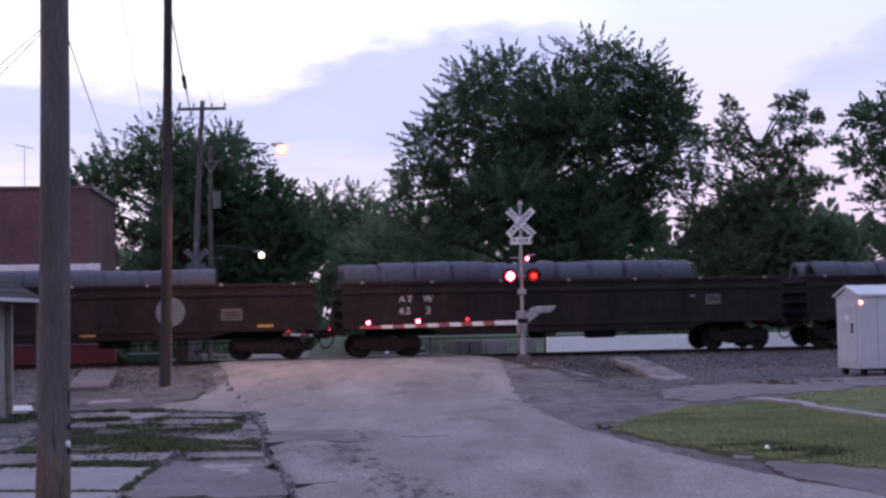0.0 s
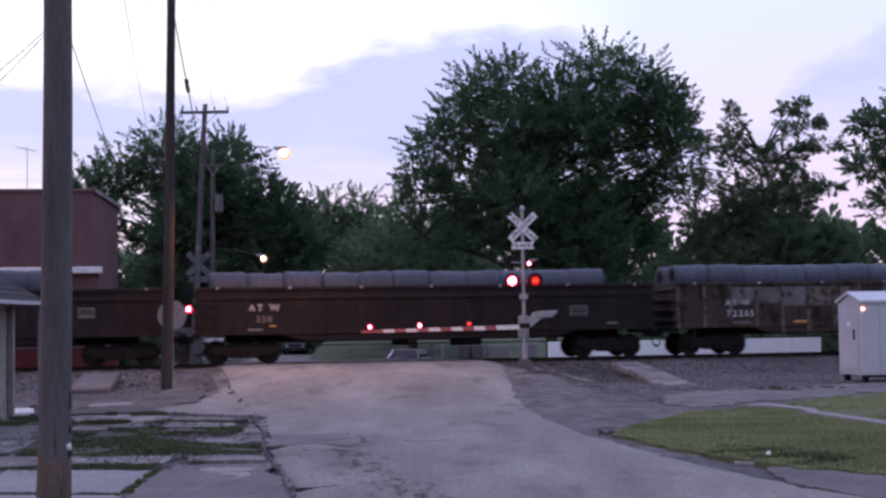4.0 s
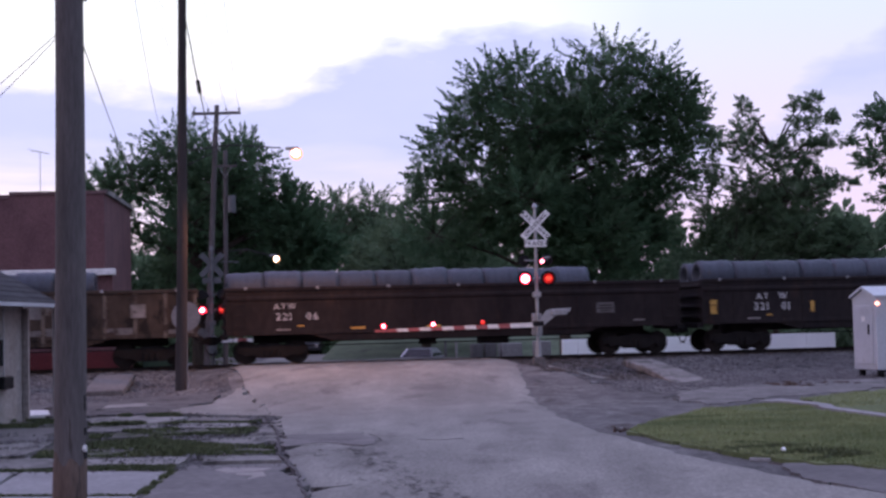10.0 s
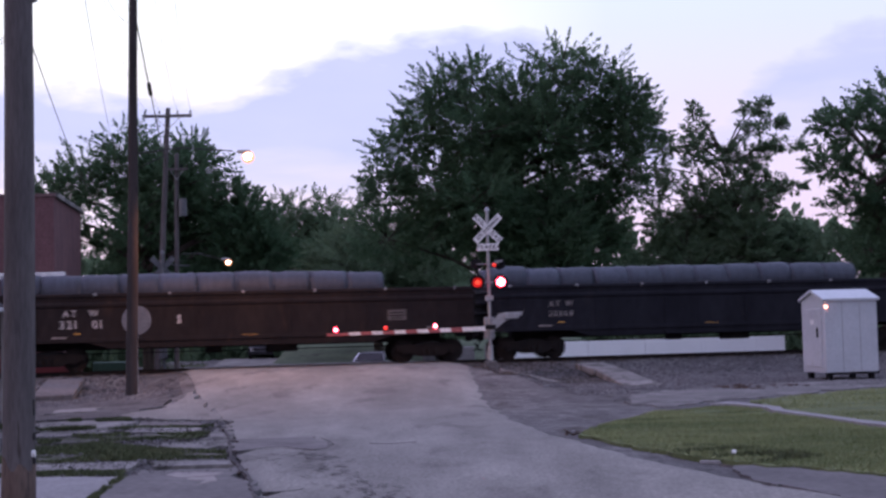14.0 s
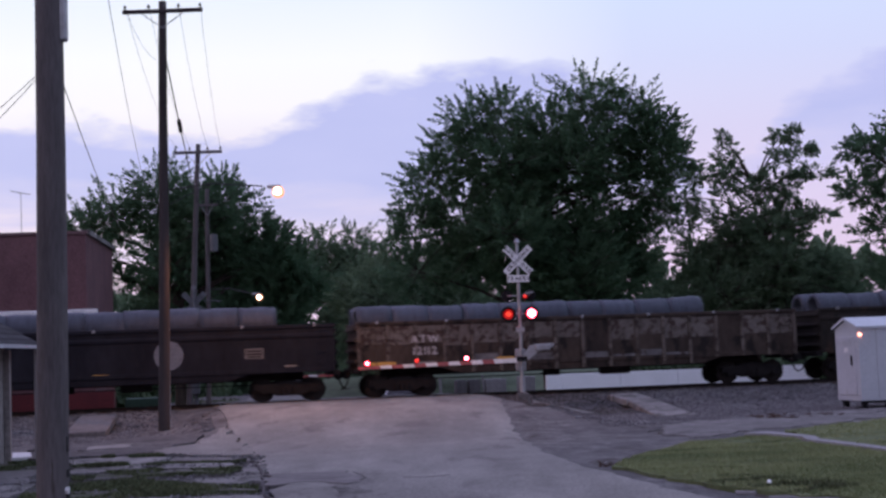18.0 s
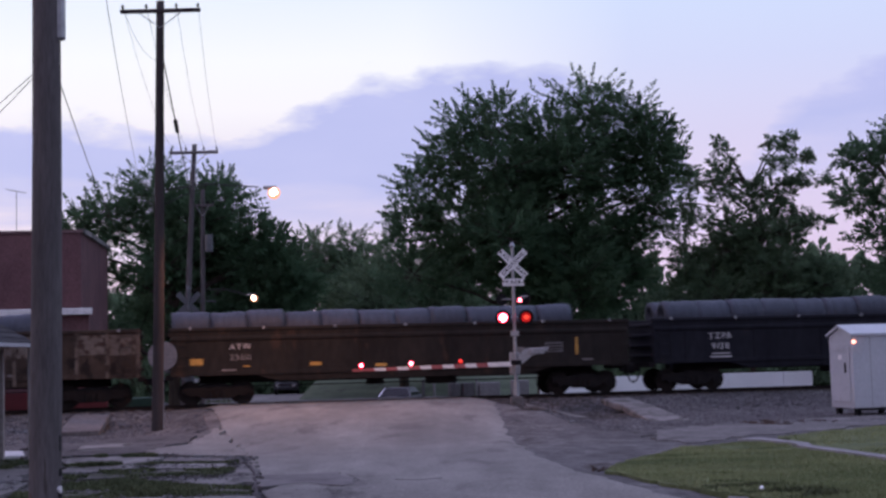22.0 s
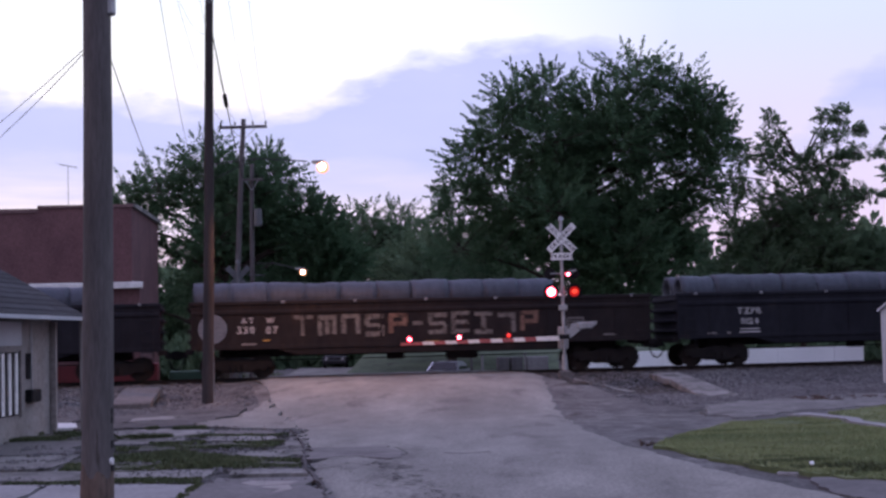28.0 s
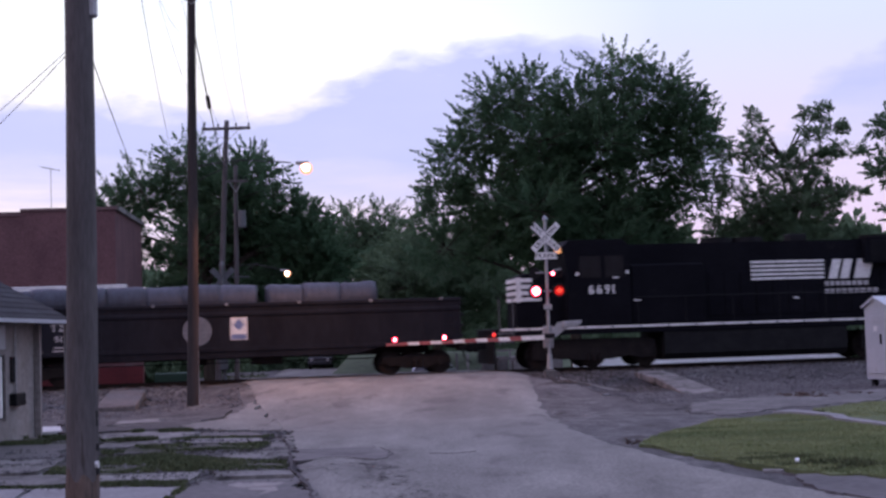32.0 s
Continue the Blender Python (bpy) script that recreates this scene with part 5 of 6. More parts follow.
# ---- beyond the track ----
def block(name, x0, x1, u, h, mat, label, depth=0.9, z0=-0.62):
    a = along(x0, u, z0)
    solid(name, B(0, x1 - x0, 0, depth, 0, h, bevel=0.03), M[mat], label, "concrete block" if mat == "concrete" else name.replace("_", " "), Matrix.Translation(a) @ Matrix.Rotation(TH, 4, "Z"), group="things beyond the track")


M["dim"] = material("grey_block_concrete", (0.075, 0.072, 0.074), (0.115, 0.11, 0.112), 0.9, 0, 1, 10, 0.3)
M["dim_pale"] = material("pale_block_concrete", (0.17, 0.165, 0.165), (0.24, 0.23, 0.23), 0.9, 0, 1, 10, 0.3)
for x0, x1, h, mt in ((0.72, 0.82, 1.35, "dim"), (1.18, 1.28, 1.3, "dim_pale"), (1.9, 2.35, 1.15, "dim"), (2.45, 2.95, 1.15, "dim"), (3.0, 3.08, 1.35, "dim_pale"), (3.16, 4.05, 1.15, "dim_pale"), (4.6, 5.3, 1.2, "dim_pale")):
    block("concrete_block", x0, x1, -7.6, h, mt, "weathered grey concrete block beyond the track", 0.1 if x1 - x0 < 0.2 else 0.5)
M["green_box"] = material("faded_green_metal", (0.016, 0.042, 0.026), (0.028, 0.062, 0.038), 0.6, 0.2, 1, 10, 0.1)
M["red_box"] = material("dark_red_paint", (0.10, 0.009, 0.013), (0.14, 0.015, 0.019), 0.6, 0, 0.7, 9, 0.1)
block("dumpster", -11.6, -10.0, -6.6, 0.95, "green_box", "low green metal bin beyond the track", 1.2)
block("loading_dock", -26.5, -12.0, -6.1, 1.3, "red_box", "dark red painted loading dock by the brick building", 1.5)
verge = [along(0.2, -40), along(-2.3, -13), along(-1.6, -7.5), along(3.5, -7.5), along(16, -9), along(18, -40)]
turf([(p[0], p[1]) for p in verge], "verge", "green grass verge beyond the track", 91, 9000, 0.12, "grass", "grass_dark")

verge = [along(-40, -4.8), along(-9.4, -4.8), along(-5.6, -40), along(-40, -40)]
turf([(p[0], p[1]) for p in verge], "verge", "dark weedy grass beyond the track", 92, 9000, 0.25, "grass_dark", "grass_dark")


# pale metal that paints in the highlights round the cars' windscreens
M["glint"] = material("bright_windscreen_glint", (0.55, 0.56, 0.58), (0.66, 0.67, 0.69), 0.25, 0.6, 2, 8, 0.0)


M["far_grass"] = material("dull_green_grass", (0.070, 0.090, 0.058), (0.105, 0.128, 0.080), 0.95, 0, 0.6, 6, 0.3, (0.06, 0.07, 0.05), 0.56, (0.6, 1.0, 2.0), world_space=True)


def grass_bank():
    """A low green bank beside the far street."""
    def zf(x, y):
        return -0.75 + 1.15 * smooth((y - 84) / 9) * smooth((x + 9.4) / 1.2) * smooth((12 - x) / 2) + 0.05 * noise.noise((x * 0.8, y * 0.8, 2.0))
    me = sheet([-9.6 + 0.3 * i for i in range(74)], [83 + 0.5 * i for i in range(34)], zf, "bank")
    tagged(part("grass_bank", me, M["far_grass"], None, smoothed=True), "low green grassy bank beside the far street", "grass", kind="structure")


grass_bank()


def parked_car(m, paint, label):
    g = thing("parked_car", m, label, "car")
    side = [(-2.2, 0.32), (2.2, 0.32), (2.25, 0.62), (2.1, 0.86), (1.0, 0.96), (0.35, 1.40), (-1.15, 1.42), (-1.75, 1.0), (-2.2, 0.92), (-2.28, 0.6)]


    def waisted(bm):
        for v in bm.verts:
            v.co.y *= 1 - 0.26 * smooth((v.co.z - 0.9) / 0.5)
        return bm
    body = waisted(prism(side, -0.86, 0.86, "y"))
    bmesh.ops.bevel(body, geom=body.edges[:], offset=0.05, segments=2, affect="EDGES")
    part("body", body, paint, g, smoothed=False)
    part("windscreen", waisted(prism([(0.98, 0.99), (1.05, 1.0), (0.44, 1.38), (0.36, 1.37)], -0.76, 0.76, "y")), M["glass"], g)
    for y in (-0.86, 0.79):
        # only the left pillar gets the painted highlight
        part("pillar", waisted(prism([(1.02, 0.98), (1.08, 0.99), (0.46, 1.41), (0.39, 1.40)], y, y + 0.07, "y")), M["glint"] if y < 0 else paint, g)
    part("wiper_cowl", B(1.0, 1.1, -0.5, 0.1, 0.97, 0.99), M["glint"], g)
    for y in (-0.87, 0.86):
        part("side_window", waisted(prism([(0.85, 0.99), (0.33, 1.33), (-1.1, 1.35), (-1.55, 1.02)], y, y + 0.012, "y")), M["glass"], g)
    for x in (-1.4, 1.4):
        for y in (-0.88, 0.70):
            w = part("wheel", tube((x, y, 0.32), (x, y + 0.18, 0.32), 0.32, n=18), M["rubber"], g)
            part("rim", tube((x, y - 0.005, 0.32), (x, y + 0.185, 0.32), 0.19, n=14), M["alu"], w)
    for y in (-0.7, 0.45):
        part("headlight", B(2.14, 2.23, y, y + 0.25, 0.62, 0.78), M["white"], g)
    part("bumper", B(2.2, 2.32, -0.84, 0.84, 0.34, 0.56, bevel=0.02), paint, g)
    return g


parked_car(Matrix.Translation((-2.5, 75.5, -1.27)) @ Matrix.Rotation(radians(-101), 4, "Z"), M["silver"], "silver car parked beyond the crossing")
parked_car(Matrix.Translation((-11.3, 105.0, -0.66)) @ Matrix.Rotation(radians(-92), 4, "Z"), M["paint_dark"], "dark car standing far down the street")


# ---- crossing signals ----
# the lamps wink in turn: each is a ball, one half bright and one half dim, that turns about
WINK, WINK_START = 1.22, -0.10
winkers = []


def winking_lamp(parent, centre, r, first, name="lamp_ball"):
    """A lamp ball at centre that is bright in the first or the second half of every beat."""
    bm = bmesh.new()
    bmesh.ops.create_uvsphere(bm, u_segments=20, v_segments=12, radius=r)
    for f in bm.faces:
        c = f.calc_center_median().y / r
        f.material_index = 0 if c < -0.55 else 1 if c < 0 else 3 if c > 0.86 else 2
        f.smooth = True
    me = mesh_of(name, bm)
    for key in ("red_hot", "red_glow", "red_dim", "red_ember"):
        me.materials.append(M[key])
    ob = part(name, me, None, parent, "red lamp that winks")
    ob.location = centre
    winkers.append((ob, Vector(centre), first))
    return ob


def crossing_signal(base, turn, side, arm_len, arm_rows, height, label, arm_tilt=0.0, metal=None, blades=None, zm=1.12):
    """Mast with crossbuck, flashers and a lowered barrier arm. Local: the mast at the origin, traffic comes from -y, the arm goes to side."""
    metal, blades = metal or M["alu"], blades or M["white"]
    g = thing("crossing_signal", Matrix.Translation(base) @ Matrix.Rotation(turn, 4, "Z"), label, "crossing signal", "signals of the level crossing")
    part("base_plate", B(-0.2, 0.2, -0.2, 0.2, -0.45, 0.03, bevel=0.03), M["dim"], g)
    part("mast_foot", tube((0, 0, 0.05), (0, 0, 0.55), 0.11, 0.085, 12), metal, g)
    part("mast", tube((0, 0, 0.5), (0, 0, height), 0.055, 0.055, 12), metal, g)
    part("mast_cap", tube((0, 0, height), (0, 0, height + 0.06), 0.06, 0.02, 12), metal, g)
    zx = height - 0.62
    for k, word in ((1, "RAIL  ROAD"), (-1, "CROSSING")):
        rot = Matrix.Translation((0, -0.075 - 0.012 * (k < 0), zx)) @ Matrix.Rotation(radians(45) * k, 4, "Y")
        blade = part("crossbuck_blade", B(-0.61, 0.61, -0.006, 0.006, -0.114, 0.114, bevel=0.004), blades, g)
        blade.matrix_basis = rot
        writing("blade_letter", word, 0.17, M["black"], blade, Matrix.Translation((0, -0.0075, 0)) @ Matrix.Rotation(radians(90), 4, "X"))
    plate = part("tracks_plate", B(-0.37, 0.37, -0.085, -0.07, zx - 0.74, zx - 0.50, bevel=0.004), blades, g)
    writing("plate_letter", "TRACKS", 0.16, M["black"], plate, Matrix.Translation((0, -0.088, zx - 0.62)) @ Matrix.Rotation(radians(90), 4, "X"))
    # flashers to both sides of the mast, facing the road and away from it
    zf = height - 2.42
    part("flasher_arm", tube((-0.42, 0, zf), (0.42, 0, zf), 0.03, n=8), metal, g)
    part("flasher_arm", tube((-0.38, 0.1, zf + 0.62), (0.38, 0.1, zf + 0.62), 0.022, n=8), metal, g)
    for x in (-0.39, 0.39):
        back = part("flasher_disc", tube((x, -0.10, zf), (x, -0.085, zf), 0.255, n=24), M["black"], g)
        part("flasher_housing", tube((x, -0.09, zf), (x, 0.12, zf), 0.12, 0.09, 14), M["black"], g)
        part("flasher_lens", tube((x, -0.125, zf), (x, -0.10, zf), 0.172, 0.178, 24), M["red_lens"], g, "red round lens")
        winking_lamp(g, (x, -0.10, zf), 0.17, x < 0)
        hood = bmesh.new()
        n = 14
        r0, r1 = [], []
        for i in range(n + 1):
            a = math.pi * (-0.1 + 1.2 * i / n)
            r0.append(hood.verts.new((x + math.cos(a) * 0.182, -0.10, zf + math.sin(a) * 0.182)))
            r1.append(hood.verts.new((x + math.cos(a) * 0.19, -0.36 + 0.12 * (1 - math.sin(max(0, min(math.pi, a)))), zf + math.sin(a) * 0.19)))
        for i in range(n):
            hood.faces.new((r0[i], r0[i + 1], r1[i + 1], r1[i]))
        bmesh.ops.solidify(hood, geom=hood.faces[:], thickness=0.006)
        part("flasher_hood", hood, M["black"], g)
        part("rear_lens", tube((x, 0.12, zf), (x, 0.14, zf), 0.16, n=20), M["red_lens"], g, "red lens on the back")
        winking_lamp(g, (x, 0.14, zf), 0.12, x < 0)
        part("back_disc", tube((x, 0.14, zf + 0.62), (x, 0.15, zf + 0.62), 0.2, n=20), M["black"], g)
    part("back_lamp", tube((0.2, 0.0, zf + 0.58), (0.2, 0.12, zf + 0.58), 0.085, n=14), M["black"], g)
    winking_lamp(g, (0.2, -0.01, zf + 0.58), 0.07, True)
    part("back_lamp_hood", prism([(0.2, zf + 0.64), (0.5, zf + 0.70), (0.46, zf + 0.74), (0.2, zf + 0.72)], -0.1, 0.12, "y"), metal, g)
    part("junction_box", B(-0.14, 0.14, -0.08, 0.06, zf - 0.62, zf - 0.44, bevel=0.015), metal, g)
    part("bell", tube((0, -0.02, height - 0.02), (0, -0.02, height + 0.12), 0.11, 0.03, 14), metal, g)
    part("side_lamp_arm", tube((0, 0, zx + 0.28), (-0.42, 0.1, zx + 0.30), 0.016, n=6), metal, g)
    # barrier machine with its weights
    part("barrier_machine", B(-0.16, 0.16, 0.06, 0.46, 0.75, 1.5, bevel=0.03), metal, g)
    wts = prism([(0.05, zm - 0.12), (0.55, zm + 0.26), (1.05, zm + 0.40), (1.12, zm + 0.54), (0.5, zm + 0.52), (0.28, zm + 0.48), (0.02, zm + 0.12)] if side < 0 else [(-0.05, zm - 0.12), (-0.02, zm + 0.12), (-0.28, zm + 0.48), (-0.5, zm + 0.52), (-1.12, zm + 0.54), (-1.05, zm + 0.40), (-0.55, zm + 0.26)], -0.22, -0.14, "y")
    part("counterweight_arm", wts, metal, g)
    part("counterweight", B(*sorted((-side * 0.45, -side * 0.95)), -0.30, -0.22, zm + 0.30, zm + 0.5, bevel=0.02), metal, g)
    part("arm_hub", B(-0.18, 0.18, -0.24, -0.12, zm - 0.04, zm + 0.12, bevel=0.02), M["black"], g)
    n = 14
    t = math.tan(arm_tilt)
    for i in range(n):
        a, b = 0.16 + (arm_len - 0.16) * i / n, 0.16 + (arm_len - 0.16) * (i + 1) / n
        h0, h1 = 0.075 - 0.030 * i / n, 0.075 - 0.030 * (i + 1) / n
        sk = 0.05
        za, zb = zm - a * t, zm - b * t
        bm = prism([(side * a, za - h0), (side * b, zb - h1), (side * (b + sk if i < n - 1 else b), zb + h1), (side * (a + sk if i else a), za + h0)], -0.21, -0.18, "y")
        part("arm_stripe", bm, M["red"] if (i % 2) == 0 and i > 1 or i == n - 1 else M["white"], g)
    for d, on in arm_rows:
        part("arm_lamp_bracket", B(*sorted((side * (d - 0.03), side * (d + 0.03))), -0.2, -0.185, zm - d * t, zm - d * t + 0.12), M["black"], g)
        zl = zm - d * t + 0.15
        if on == "steady":
            al = part("arm_lamp", tube((side * d, -0.25, zl), (side * d, -0.15, zl), 0.085, n=14), M["red_glow"], g, "lit red lamp on the barrier arm")
            part("lamp_core", tube((side * d, -0.265, zl), (side * d, -0.245, zl), 0.06, n=12), M["red_hot"], al)
        else:
            part("arm_lamp_case", tube((side * d, -0.17, zl), (side * d, -0.13, zl), 0.085, n=14), M["black"], g)
            winking_lamp(g, (side * d, -0.19, zl), 0.078, on == "first")
    return g


crossing_signal((2.32, 48.6, 0.2), radians(3), -1, 5.45, ((1.85, "second"), (3.5, "first"), (5.15, "steady")), 5.08, "white crossbuck mast with red flashers and lowered striped barrier", 0.015)
crossing_signal((-10.16, 57.5, -0.35), radians(188), -1, 5.6, ((2.0, "second"), (3.6, "first"), (5.3, "steady")), 4.95, "crossing signal seen from behind beyond the track", 0.0, M["dull_metal"], M["dull_metal"], 1.3)


# ---- poles and wires ----
def utility_pole(base, top, r0, r1, arm_z, arm_half, label, arm_turn=0.0, wood="pole"):
    g = thing("utility_pole", Matrix.Translation(base), label, "utility pole", "wooden utility poles")
    d = Vector(top) - Vector(base)
    bm = bmesh.new()
    k, n = 12, 14
    rings = []
    for i in range(k + 1):
        f = i / k
        c = d * f + Vector((0.02 * math.sin(f * 5), 0, 0))
        r = r0 + (r1 - r0) * f
        rings.append([bm.verts.new((c.x + math.cos(a * math.tau / n) * r * (1 + 0.03 * noise.noise((a, f * 6, r0))), c.y + math.sin(a * math.tau / n) * r, c.z)) for a in range(n)])
    for i in range(k):
        for a in range(n):
            bm.faces.new((rings[i][a], rings[i][(a + 1) % n], rings[i + 1][(a + 1) % n], rings[i + 1][a]))
    bm.faces.new(rings[-1])
    part("shaft", bm, M[wood], g, smoothed=True)
    ca, sa = math.cos(arm_turn), math.sin(arm_turn)
    tips = []
    if arm_half:
        c = d * (arm_z / d.z)
        arm = part("crossarm", B(-arm_half, arm_half, -0.16, -0.05, -0.06, 0.06, bevel=0.01), M[wood], g)
        arm.matrix_basis = Matrix.Translation((c.x, c.y, arm_z)) @ Matrix.Rotation(arm_turn, 4, "Z")
        for e in (-1, 1):
            bm = tube((e * 0.55 * arm_half, -0.17, -0.05), (0, -0.14, -0.55), 0.016, n=6)
            br = part("arm_brace", bm, M["alu"], g)
            br.matrix_basis = arm.matrix_basis.copy()
        for f in (-0.94, -0.35, 0.4, 0.94):
            bm = tube((f * arm_half, -0.1, 0.06), (f * arm_half, -0.1, 0.14), 0.015, n=6)
            tube((f * arm_half, -0.1, 0.12), (f * arm_half, -0.1, 0.22), 0.05, 0.03, 8, bm)
            ins = part("insulator", bm, M["black"], g)
            ins.matrix_basis = arm.matrix_basis.copy()
            tips.append(Vector(base) + Vector((c.x, c.y, arm_z)) + Vector((f * arm_half * ca + 0.1 * sa, f * arm_half * sa - 0.1 * ca, 0.22)))
    return g, tips


def wire(a, b, drop, r=0.006, label="black overhead cable hanging between poles"):
    bm = chain(sag(a, b, drop), r, 5)
    return solid("overhead_cable", bm, M["wire"], label, "cable", group="overhead cables")


P1, P2, P3 = (-3.94, 14.2, -0.5), (-9.03, 45.3, -0.55), (-10.93, 60.0, -0.8)
near_pole, _ = utility_pole(P1, (-3.86, 14.2, 9.8), 0.162, 0.115, 0, 0, "thick weathered wooden utility pole close by the road")
part("riser_guard", B(0.14, 0.235, -0.06, 0.05, 5.27, 8.5, bevel=0.02), M["alu"], near_pole, "pale grey cable guard")
for z in (0.75, 0.98, 1.22, 1.3):
    part("pole_tag", B(0.155, 0.175, -0.05, 0.03, z, z + 0.07), M["black"], near_pole)
part("pole_tag", tube((0.155, -0.05, 0.85), (0.185, -0.05, 0.85), 0.035, n=8), M["white"], near_pole)


def peeled_foot():
    """A browner band round the near pole's foot, with a ragged upper edge."""
    bm = bmesh.new()
    n, rings = 28, []
    for z0, z1, grow in ((-0.1, 0.0, 0.006), (0.45, 0.0, 0.006), (0.72, 0.3, 0.005), (0.74, 0.3, -0.01)):
        row = []
        for a in range(n):
            c = a * math.tau / n
            z = z0 + z1 * noise.noise((math.cos(c) * 2.2, math.sin(c) * 2.2, 3.0)) + 0.4 * z1 * noise.noise((a * 1.7, 2.0, 8.0))
            r = 0.162 - 0.047 * max(0.0, z) / 10.3 + grow + 0.004 * noise.noise((a * 0.9, z * 6, 1.0))
            row.append(bm.verts.new((math.cos(c) * r + 0.0078 * z + 0.02 * math.sin(z / 10.3 * 5), math.sin(c) * r, z)))
        rings.append(row)
    for p, q in zip(rings, rings[1:]):
        for a in range(n):
            bm.faces.new((p[a], p[(a + 1) % n], q[(a + 1) % n], q[a]))
    part("peeled_foot", bm, M["foot_brown"], near_pole, "brown band at the pole's foot", True)


M["foot_brown"] = material("brown_pole_foot", (0.075, 0.052, 0.046), (0.125, 0.088, 0.074), 0.9, 0, 1.6, 20, 0.6, (0.055, 0.045, 0.045), 0.56, (3, 3, 0.4))
peeled_foot()
mid_pole, tips2 = utility_pole(P2, (-8.76, 45.3, 13.1), 0.185, 0.125, 13.32, 1.27, "tall brown wooden utility pole with a crossarm", wood="pole_dark")
far_pole, tips3 = utility_pole(P3, (-10.25, 60.0, 10.75), 0.135, 0.10, 11.2, 1.0, "wooden utility pole with crossarm beyond the track")
back_pole, _ = utility_pole((-11.95, 71.0, -0.8), (-11.75, 71.0, 10.2), 0.13, 0.10, 10.2, 0.55, "short wooden pole with a transformer")
part("transformer", tube((0.46, -0.1, 7.9), (0.46, -0.1, 8.75), 0.2, n=14), M["dull_metal"], back_pole)
part("side_arm", tube((-0.1, -0.1, 5.5), (0.75, -0.1, 5.45), 0.03, n=6), M["dull_metal"], back_pole)
for a, b in zip(tips2, tips3):
    wire(a, b, 0.5)
bundle = wire((-8.78, 45.25, 11.7), (-10.35, 59.9, 8.3), 0.15, 0.022, "thick black bundled cable between poles")
part("splice_case", tube((-9.39, 50.96, 10.23), (-9.5, 51.9, 10.0), 0.075, n=8), M["black"], bundle, "black splice case")
wire((-4.02, 14.2, 4.44), (-11.4, 27.0, 4.28), 0.12, 0.0045)
wire((-4.02, 14.2, 4.40), (-11.4, 28.0, 4.42), 0.2, 0.0045)
wire((-3.78, 14.25, 4.38), (-13.45, 62.1, 6.9), 0.5, 0.006)
wire((-3.88, 14.25, 9.3), (-15.35, 76.0, 10.1), 1.6, 0.007)
wire(tips2[0], (-8.72, 45.2, 11.2), 0.55, 0.006)


def street_lamp(root, head, label, power, r):
    g = thing("street_lamp", Matrix.Translation(root), label, "street lamp", "lit sodium street lamps")
    d = Vector(head) - Vector(root)
    part("bracket", chain([(0, 0, 0.12), (d.x * 0.4, d.y * 0.4, d.z * 0.4 + 0.30), (d.x * 0.86, d.y * 0.86, d.z + 0.20)], 0.022, 8), M["wire"], g)
    part("brace", chain([(0, 0, -0.35), (d.x * 0.4, d.y * 0.4, d.z * 0.4 + 0.28)], 0.012, 6), M["wire"], g)
    part("lamp_head", B(d.x - 0.34, d.x + 0.08, d.y - 0.1, d.y + 0.1, d.z + 0.12, d.z + 0.22, bevel=0.03), M["alu"], g)
    bm = bmesh.new()
    bmesh.ops.create_icosphere(bm, subdivisions=2, radius=r)
    gl = part("lamp_bowl", bm, M["sodium"], g, "glowing orange lamp bowl", True)
    gl.location = (d.x, d.y, d.z)
    bm = bmesh.new()
    bmesh.ops.create_icosphere(bm, subdivisions=2, radius=r * 0.6)
    part("lamp_tube", bm, M["sodium_core"], gl, "white-hot lamp tube", True).location = (0, -r * 0.56, 0)
    li = bpy.data.lights.new("sodium_light", "SPOT")
    li.spot_size, li.spot_blend = radians(158), 0.5
    li.energy, li.color, li.shadow_soft_size = power, (1.0, 0.43, 0.20), 0.3
    lo = new("sodium_light", li)
    lo.location = (head[0], head[1] - 0.1, head[2] - r - 0.12)
    return g


street_lamp((-8.75, 45.3, 6.95), (-5.25, 45.1, 6.86), "lit sodium street lamp on a long bracket", 1180, 0.20)
street_lamp((-11.85, 71.0, 5.1), (-9.2, 70.0, 4.72), "lit sodium street lamp farther down the street", 150, 0.165)


M["sign_back"] = material("dull_grey_sign_back", (0.14, 0.14, 0.16), (0.175, 0.175, 0.195), 0.6, 0.1, 1, 12, 0.05)


def round_sign():
    g = thing("round_sign", Matrix.Translation((-9.05, 46.4, -0.55)), "plain grey back of a round road sign", "road sign")
    part("sign_post", B(-0.03, 0.03, 0.0, 0.05, 0, 2.9), M["alu"], g)
    part("sign_disc", tube((0, -0.02, 2.42), (0, 0.0, 2.42), 0.47, n=36), M["sign_back"], g)


round_sign()


